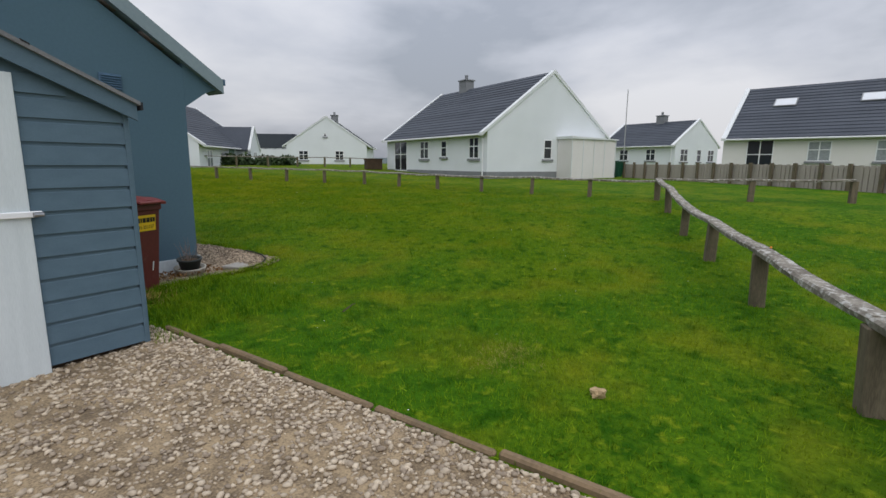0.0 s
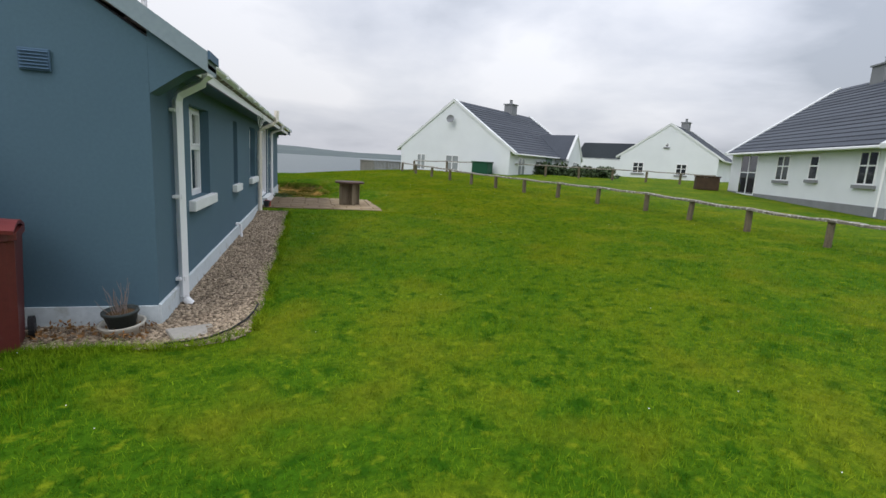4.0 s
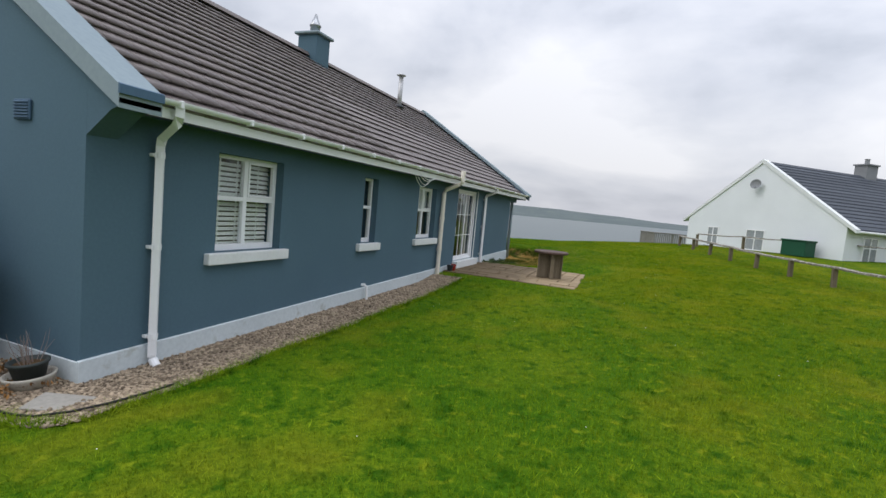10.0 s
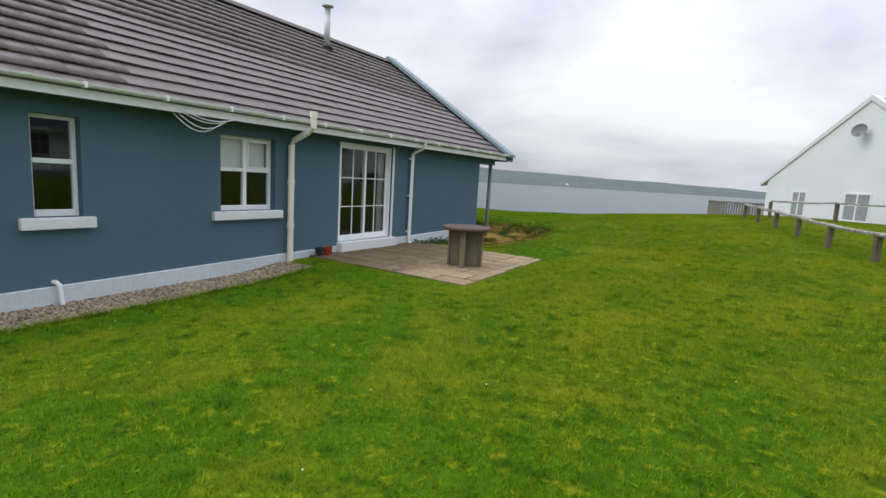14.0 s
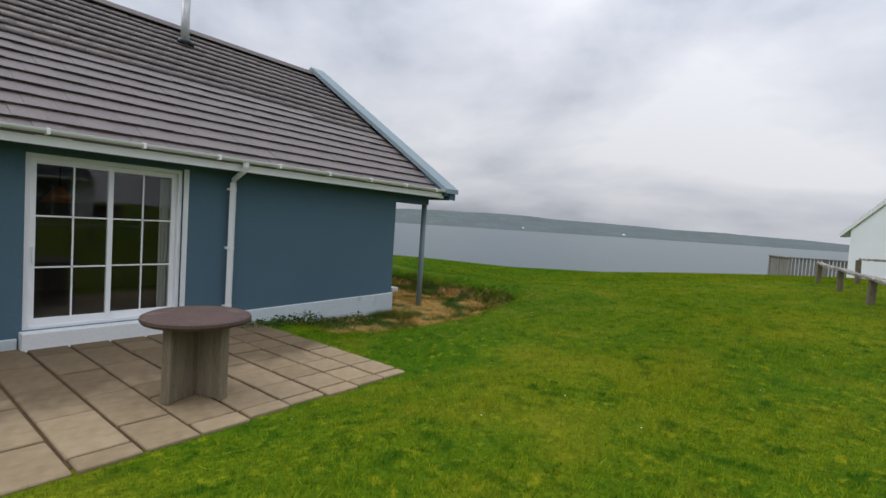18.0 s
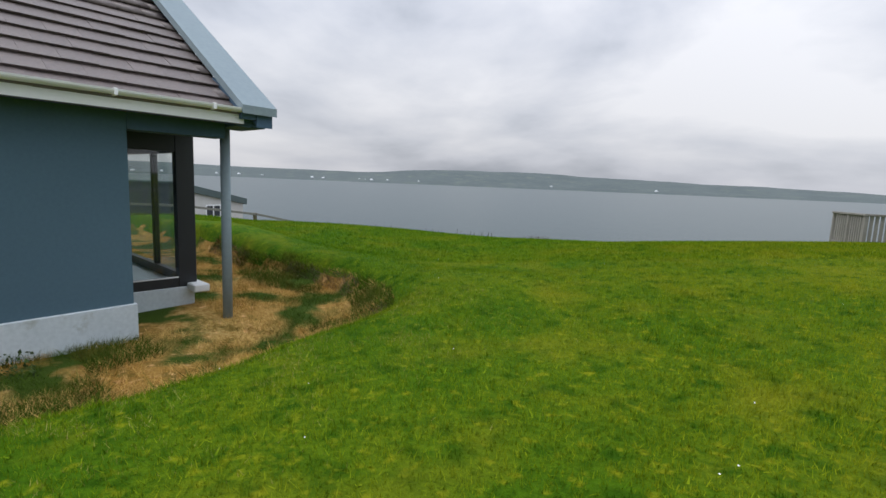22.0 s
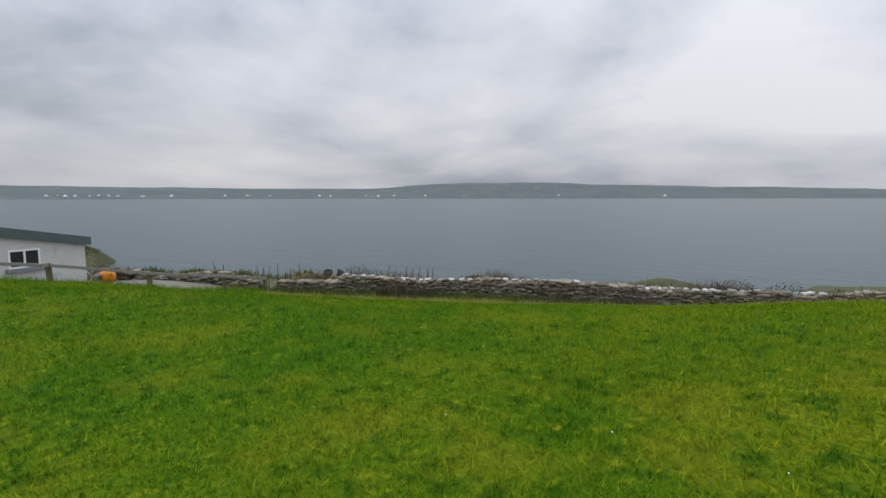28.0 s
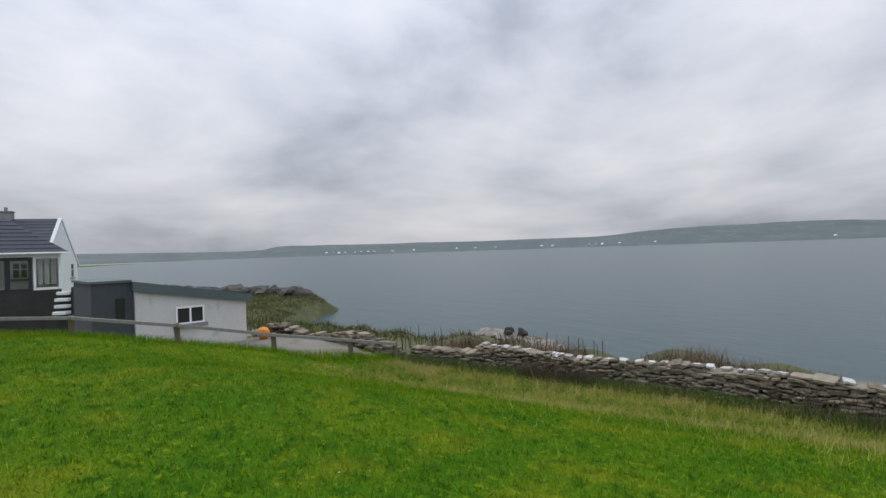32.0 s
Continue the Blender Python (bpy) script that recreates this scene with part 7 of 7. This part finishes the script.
def stems(name, areas, n_, h, material, label, seed, width=0.02, lean=0.12):
    r = np.random.RandomState(seed)
    vs, fs = [], []
    for (x0, x1, y0, y1), cnt in zip(areas, n_):
        x, y = r.uniform(x0, x1, cnt), r.uniform(y0, y1, cnt)
        z = ground_z(x, y)
        hh = h * r.uniform(0.4, 1.15, cnt)
        dx, dy = r.normal(0, lean, cnt) * hh, r.normal(0, lean, cnt) * hh
        a = r.uniform(0, math.pi, cnt)
        wx, wy = np.cos(a) * width / 2, np.sin(a) * width / 2
        p = np.stack([np.stack([x - wx, y - wy, z], 1), np.stack([x + wx, y + wy, z], 1), np.stack([x + dx + wx * .6, y + dy + wy * .6, z + hh], 1), np.stack([x + dx - wx * .6, y + dy - wy * .6, z + hh], 1)], 1)
        vs.append(p.reshape(-1, 3))
    v = np.concatenate(vs)
    return scatter_mesh(name, v, np.arange(len(v)).reshape(-1, 4), material, label, "plants", "stuff")


stems("dead_reeds", [(-16.7, -15.9, 30.5, 31.2), (-15.8, -13.6, 31.8, 33.6), (-12.4, -11.6, 34.4, 35.0), (-11.6, -9.4, 35.0, 36.6), (-11, -8.5, 35.6, 37.0)], (13, 26, 6, 24, 10), 0.85, M["reed"], "dead upright brown dock stems by the shore wall", 5, 0.035, 0.06)
stems("dry_stems", [(-9.0, -3.0, 36.8, 38.6), (-3.0, 4.0, 39.4, 42.0), (4.0, 12.0, 42.6, 45.5), (-14, -8, 33.6, 36.4)], (500, 500, 400, 450), 0.55, M["reed"], "thin dry brown stems behind the stone wall", 6, 0.02, 0.3)
leaf_cloud("scrub", [((-0.6, 40.9, -1.7), (3.4, 42.2, -0.42))], (7000,), 0.03, M["heath"], "low dark tangled scrub behind the stone wall", "scrub", 9)
leaf_cloud("scrub", [((-9.5, 37.6, -1.9), (-4.5, 39.0, -0.95))], (2200,), 0.035, M["heath"], "low dark tangled scrub behind the stone wall", "scrub", 10)

# ---------- gravel, grass ----------
ico = bmesh.new()
bmesh.ops.create_icosphere(ico, subdivisions=1, radius=1)
ico_v = np.array([v.co[:] for v in ico.verts])
ico_f = np.array([[v.index for v in f.verts] for f in ico.faces])
ico.free()


def pebbles(name, x, y, size, material, label, seed):
    """Loose angular stones, one closed shell each."""
    r = np.random.RandomState(seed)
    n_ = len(x)
    z = ground_z(x, y) + 0.012
    s = size * (0.45 + r.rand(n_, 1) ** 1.5)
    sc = s * np.stack([r.uniform(0.7, 1.3, n_), r.uniform(0.6, 1.1, n_), r.uniform(0.35, 0.7, n_)], 1)
    a = r.uniform(0, 6.28, n_)
    base_v = ico_v[None] * (1 + r.normal(0, 0.18, (n_, len(ico_v), 1))) * sc[:, None]
    ca, sa = np.cos(a)[:, None], np.sin(a)[:, None]
    vx = base_v[..., 0] * ca - base_v[..., 1] * sa + x[:, None]
    vy = base_v[..., 0] * sa + base_v[..., 1] * ca + y[:, None]
    vz = base_v[..., 2] + z[:, None] + sc[:, 2:3] * r.uniform(0.1, 0.9, (n_, 1))
    v = np.stack([vx, vy, vz], -1).reshape(-1, 3)
    f = (ico_f[None] + (np.arange(n_) * len(ico_v))[:, None, None]).reshape(-1, 3)
    return scatter_mesh(name, v, f, material, label, "gravel", "stuff")


r_ = np.random.RandomState(2)
x, y = r_.uniform(-1.68, 1.06, 80000), r_.uniform(-0.90, 9.35, 80000)
k_ = strip_area(x, y)
pebbles("gravel", x[k_][:30000], y[k_][:30000], 0.0185, M["pebble"], "mixed grey and buff gravel beside the wall", 3)
x = -1.72 - 8.5 * r_.rand(60000) ** 1.3
y = -10.0 + 10.0 * r_.rand(60000)
k_ = drive_area(x, y) & ~((x > -4.3) & (x < -2.0) & (y > -2.7))
pebbles("gravel", x[k_][:44000], y[k_][:44000], 0.0175, M["pebble_gold"], "loose golden-buff gravel of the driveway", 4)


def lawn_area(x, y):
    u = -0.56 * x + 0.83 * y
    house_ = (x < 0.05) & (x > -9.6) & (y > -0.1) & (y < 16.5)
    drv = drive_area(x, y) | ((x < -1.6) & (x > -4.5) & (y > -2.9) & (y < 0))
    pat = (x < 3.61 - 0.024 * (y - 9.4)) & (x > 0) & (y > 9.4) & (y < 13.1)
    return ~house_ & ~drv & ~strip_area(x, y) & ~pat & (hollow(x, y) < 0.6) & (u < 33.0) | ((x > 0.98 - 0.020 * y) & (x < 1.06 - 0.020 * y) & (y > -0.2) & (y < 8.7))


def blades(name, x, y, height, width, material, label, seed, lean=0.35):
    r = np.random.RandomState(seed)
    n_ = len(x)
    z = ground_z(x, y) - 0.004
    h = height * r.uniform(0.5, 1.2, n_)
    a = r.uniform(0, 6.28, n_)
    wx, wy = np.cos(a) * width * 0.5, np.sin(a) * width * 0.5
    b = r.uniform(0, 6.28, n_)
    ln = np.abs(r.normal(0, lean, n_)) * h
    tip = np.stack([x + np.cos(b) * ln, y + np.sin(b) * ln, z + h], 1)
    v = np.stack([np.stack([x - wx, y - wy, z], 1), np.stack([x + wx, y + wy, z], 1), tip], 1).reshape(-1, 3)
    return scatter_mesh(name, v, np.arange(n_ * 3).reshape(-1, 3), material, label, "grass", "stuff")


# the mown lawn: densest along the stretch that is walked
def lawn_points(count, seed):
    r = np.random.RandomState(seed)
    s = r.rand(count) * 36.0
    cx_ = np.interp(s, [0, 6, 9, 14, 22, 30, 36], [-2.6, 2.5, 4.6, 6.6, 6.6, 5.0, 2.0])
    cy_ = np.interp(s, [0, 6, 9, 14, 22, 30, 36], [-6.8, -4.6, -1.0, 4.0, 12.0, 20.0, 27.0])
    rad = 8.5 * r.rand(count) ** 0.75
    an_ = r.uniform(0, 6.283, count)
    return cx_ + rad * np.cos(an_), cy_ + rad * np.sin(an_)


x, y = lawn_points(900000, 7)
k_ = lawn_area(x, y)
x, y = x[k_], y[k_]
patchy = 0.75 + 0.5 * np.sin(x * 1.9 + 1.1 * np.sin(y * 1.3)) * np.sin(y * 1.6 + 0.7) + 0.55 * np.sin(x * 9.7 + 2.0 * np.sin(y * 6.1)) * np.sin(y * 8.9 + 1.7 * np.sin(x * 5.3))
blades("lawn_grass", x, y, 0.042 * (0.75 + 0.35 * patchy), 0.0068, M["blade"], "short mown green grass blades", 8, 0.55)
# the slope down to the shore: longer, sparser blades
x, y = r_.uniform(-15, 14, 420000), r_.uniform(21, 43, 420000)
k_ = lawn_area(x, y) & (-0.56 * x + 0.83 * y > 18)
blades("lawn_grass", x[k_], y[k_], 0.060, 0.012, M["blade"], "short mown green grass blades on the slope", 28, 0.6)
# brown winter weeds along the top of the shore, behind the wall
t_ = r_.rand(22000)
wx_ = np.interp(t_, [0, 0.35, 0.7, 1], [-13.6, -6.5, 1.8, 11.5])
wy_ = np.interp(t_, [0, 0.35, 0.7, 1], [32.0, 36.7, 40.6, 44.6])
off = r_.rand(22000) ** 1.3 * 3.0 + 0.3
k_ = np.sin(wx_ * 2.3) + np.sin(wx_ * 0.9 + 1.0) + 0.8 * np.sin(off * 4 + wx_) > -0.4
blades("winter_weeds", (wx_ - 0.5 * off)[k_], (wy_ + 0.85 * off)[k_], 0.42 + 0.2 * np.sin(wx_[k_] * 1.7), 0.014, M["brown_weed"], "brown winter weeds behind the stone wall", 37, 0.7)
# coarser, broader tufts and clover leaves in the turf
x, y = lawn_points(26000, 17)
k_ = lawn_area(x, y)
blades("lawn_clover", x[k_], y[k_], 0.026, 0.016, M["blade"], "broad clover and dandelion leaves in the turf", 18, 1.4)
# long grass at the foot of the stone wall and along the shore fence
t_ = r_.rand(60000)
wx_ = np.interp(t_, [0, 0.35, 0.7, 1], [-13.6, -6.5, 1.8, 11.5])
wy_ = np.interp(t_, [0, 0.35, 0.7, 1], [32.0, 36.7, 40.6, 44.6])
off = np.abs(r_.normal(0, 2.0, 60000)) + 0.25
blades("long_grass", wx_ + 0.5 * off, wy_ - 0.85 * off, 0.16, 0.012, M["verge_blade"], "longer yellowing grass at the foot of the wall", 9, 0.7)
t_ = r_.rand(16000)
wx_ = np.interp(t_, [0, 0.35, 0.7, 1], [-13.6, -6.5, 1.8, 11.5])
wy_ = np.interp(t_, [0, 0.35, 0.7, 1], [32.0, 36.7, 40.6, 44.6])
off = r_.rand(16000) * 0.7 + 0.28
blades("wall_foot_grass", wx_ + 0.5 * off, wy_ - 0.85 * off, 0.26, 0.014, M["fern"], "dark green grass and nettles at the wall foot", 29, 0.7)
k_ = (np.sin(wx_ * 1.9) + np.sin(wx_ * 0.7 + 2) > 0.7)
blades("dry_weeds", (wx_ + 0.5 * off)[k_], (wy_ - 0.85 * off)[k_], 0.42, 0.010, M["reed"], "brown dead weeds against the stone wall", 30, 0.5)
t_ = r_.rand(9000)
wx_ = np.interp(t_, [0, 0.5, 1], [-16.5, -13.9, -13.3])
wy_ = np.interp(t_, [0, 0.5, 1], [17.5, 23.8, 31.2])
blades("long_grass", wx_ + r_.normal(0, 0.35, 9000), wy_ + r_.normal(0, 0.3, 9000), 0.24, 0.014, M["blade"], "tall green grass under the plank fence", 10, 0.5)
x, y = r_.uniform(-62, -17, 60000), r_.uniform(20, 46, 60000)
k_ = (ground_z(x, y) > -3.0) & (-0.56 * x + 0.83 * y > 35)
blades("headland_grass", x[k_], y[k_], 0.28, 0.06, M["rough_grass"], "rough yellow-green grass on the headland", 19, 0.8)
# hollow: dry tussocks on its banks, green weeds in it
x, y = r_.uniform(-6, 2.6, 150000), r_.uniform(12.8, 20.6, 150000)
hv = hollow(x, y)
k_ = (hv > 0.01) & ~((x < 0.03) & (y < 16.4)) & ~((x < -0.1) & (y < 17.45)) & ~((x < 3.66) & (y < 13.32))
x, y, hv = x[k_], y[k_], hv[k_]
tuss = np.sin(x * 4.3 + 1.2 * np.sin(y * 3.1)) * np.sin(y * 3.9 + 0.5)
k_ = (hv > 0.35) & (r_.rand(len(x)) < 0.55 + 0.6 * tuss)
blades("dry_tussocks", x[k_][:52000], y[k_][:52000], 0.085, 0.008, M["dry_blade"], "ochre tussock grass with green patches in the dug hollow", 11, 1.5)
k_ = (hv > 0.12) & (hv < 0.75) & (y < 18.6) & (tuss > -0.5)
blades("hollow_edge_grass", x[k_][:14000], y[k_][:14000], 0.055, 0.007, M["blade"], "green lawn grass running down into the hollow", 12, 1.0)
weedy = ((np.hypot((x - 1.3) * 0.8, y - 18.3) < 0.42) & (tuss > -0.4)) | ((np.hypot((x + 2.2) * 0.45, y - 19.4) < 0.55) & (tuss > -0.4)) | ((y < 16.4) & (np.sin(x * 3.1 + y) * np.sin(y * 2.2) > 0.0) & (hv > 0.5)) | ((y > 18.7) & (hv > 0.35) & (hv < 0.97) & (np.sin(x * 1.7 + 0.6) + 0.5 * np.sin(x * 4.1 + y) > -0.1))
blades("bank_grass", x[weedy][:16000], y[weedy][:16000], 0.13, 0.008, M["bank_blade"], "dark green grass hanging over the bank", 13, 1.2)
wall_ = (hv > 0.45) & (hv < 0.97) & (y > 18.7) & (np.sin(x * 1.7 + 0.6) < 0.3)
blades("bank_weeds", x[wall_][:6000], y[wall_][:6000], 0.09, 0.009, M["brown_weed"], "dark brown withered grass on the steep bank", 38, 1.2)
x2, y2 = r_.normal(2.6, 0.7, 7000), r_.uniform(13.4, 19.5, 7000)
k_ = (hollow(x2, y2) < 0.3) & (x2 > 1.6) & (np.sin(x2 * 5.1 + y2) * np.sin(y2 * 4.3 + 1.1 * np.sin(x2 * 3)) > -0.1)
blades("dry_lawn_grass", x2[k_], y2[k_], 0.04, 0.005, M["verge_blade"], "yellowed grass along the edge of the hollow", 34, 0.9)
# weeds along the foot of the wall past the patio
leaf_cloud("weeds", [((0.08, 12.75, 0.22), (0.55, 14.2, 0.42)), ((0.1, 14.2, 0.12), (0.7, 15.4, 0.28))], (800, 350), 0.026, M["fern"], "low green weeds at the foot of the plinth", "weeds", 14, "stuff")
x, y = r_.uniform(-1.95, -0.2, 9000), r_.uniform(-2.9, -0.6, 9000)
k_ = (x > -1.92) & (y < -0.75)
blades("tall_lawn_edge", x[k_][:3800], y[k_][:3800], 0.10, 0.009, M["blade"], "unmown grass beside the shed", 15, 0.5)
x, y = r_.normal(-1.45, 0.20, 900), r_.normal(-1.15, 0.20, 900)
blades("dry_tuft", x, y, 0.08, 0.008, M["straw"], "dry straw tuft between shed and bin", 31, 0.9)
# grass hanging over the edge of the gravel strip, leaf litter by the bin
t_ = r_.rand(5200)
ex_ = 1.02 - 0.020 * np.maximum(t_ * 9.3 - 0.6, 0) + 0.025 * np.sin((t_ * 9.3 - 0.6) * 2.3)
blades("edge_grass", ex_ + r_.normal(0.03, 0.04, 5200), t_ * 9.3 - 0.6, 0.085, 0.008, M["blade"], "uncut grass hanging over the edge of the gravel", 44, 1.1)
ax_ = r_.uniform(-1.6, 0.95, 2600)
blades("edge_grass", ax_, -0.81 - 0.04 * np.sin(ax_ * 3) + r_.normal(0, 0.035, 2600) + 0.9 * np.maximum(ax_ - 0.5, 0) ** 2, 0.085, 0.008, M["blade"], "uncut grass along the corner of the gravel", 45, 1.1)
leaf_cloud("leaf_litter", [((-0.95, -0.62, 0.075), (0.05, -0.12, 0.125))], (260,), 0.022, M["litter"], "dead orange-brown leaves blown onto the gravel", "leaves", 46, "stuff")
# daisies: small white heads, far too many to count
x, y = lawn_points(150, 27)
k_ = lawn_area(x, y)
x, y = x[k_], y[k_]
z = ground_z(x, y) + 0.035
ang6 = np.arange(6) * math.pi / 3
dv = np.stack([np.stack([x + 0.006 * math.cos(a), y + 0.006 * math.sin(a), z + 0.003 * math.cos(a * 2)], 1) for a in ang6], 1).reshape(-1, 3)
scatter_mesh("daisies", dv, np.arange(len(x) * 6).reshape(-1, 6), M["upvc"], "small white daisies dotted over the lawn", "flowers", "stuff")
# one pale stone lying on the lawn
ps = rock((-0.66, -6.34, gz(-0.66, -6.34) + 0.03), (0.07, 0.06, 0.05), "small pale buff stone lying on the lawn", M["buff_stone"], "")

# a dry twig and a worn patch of turf
tw2 = part("twig", tube([(-0.39, -3.56, gz(-0.39, -3.56) + 0.035), (-0.21, -3.50, gz(-0.24, -3.50) + 0.05), (-0.08, -3.43, gz(-0.08, -3.43) + 0.03)], 0.006, 6, radii=[0.008, 0.006, 0.003]), M["reed"])
tagged(tw2, "dry brown twig lying on the lawn", "twig")
x, y = r_.normal(-0.37, 0.20, 900), r_.normal(-5.49, 0.14, 900)
blades("dry_patch", x, y, 0.028, 0.006, M["verge_blade"], "worn straw-coloured patch in the turf", 41, 1.0)

# ---------- the many pieces ----------
for m in TILES[:300]:
    instanced("tile", tile_me, m, roof)
jv2 = [tile_v @ np.array(m)[:3, :3].T + np.array(m)[:3, 3] for m in TILES[300:]]
if jv2:
    extra_t = scatter_mesh("tile_course", np.concatenate(jv2), np.concatenate([tile_f + k * len(tile_v) for k in range(len(jv2))]), M["tile_joined"], "", "", "stuff")
    extra_t.parent = roof
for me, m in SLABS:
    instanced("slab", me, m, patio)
for m in STONES:
    instanced("stone", stone_me, m, swall)
for x_, m in COPES[:320]:
    instanced("cope_stone", cope_me, m, swall)
for m in RUBBLE:
    instanced("stone", stone_me, m, rubble)
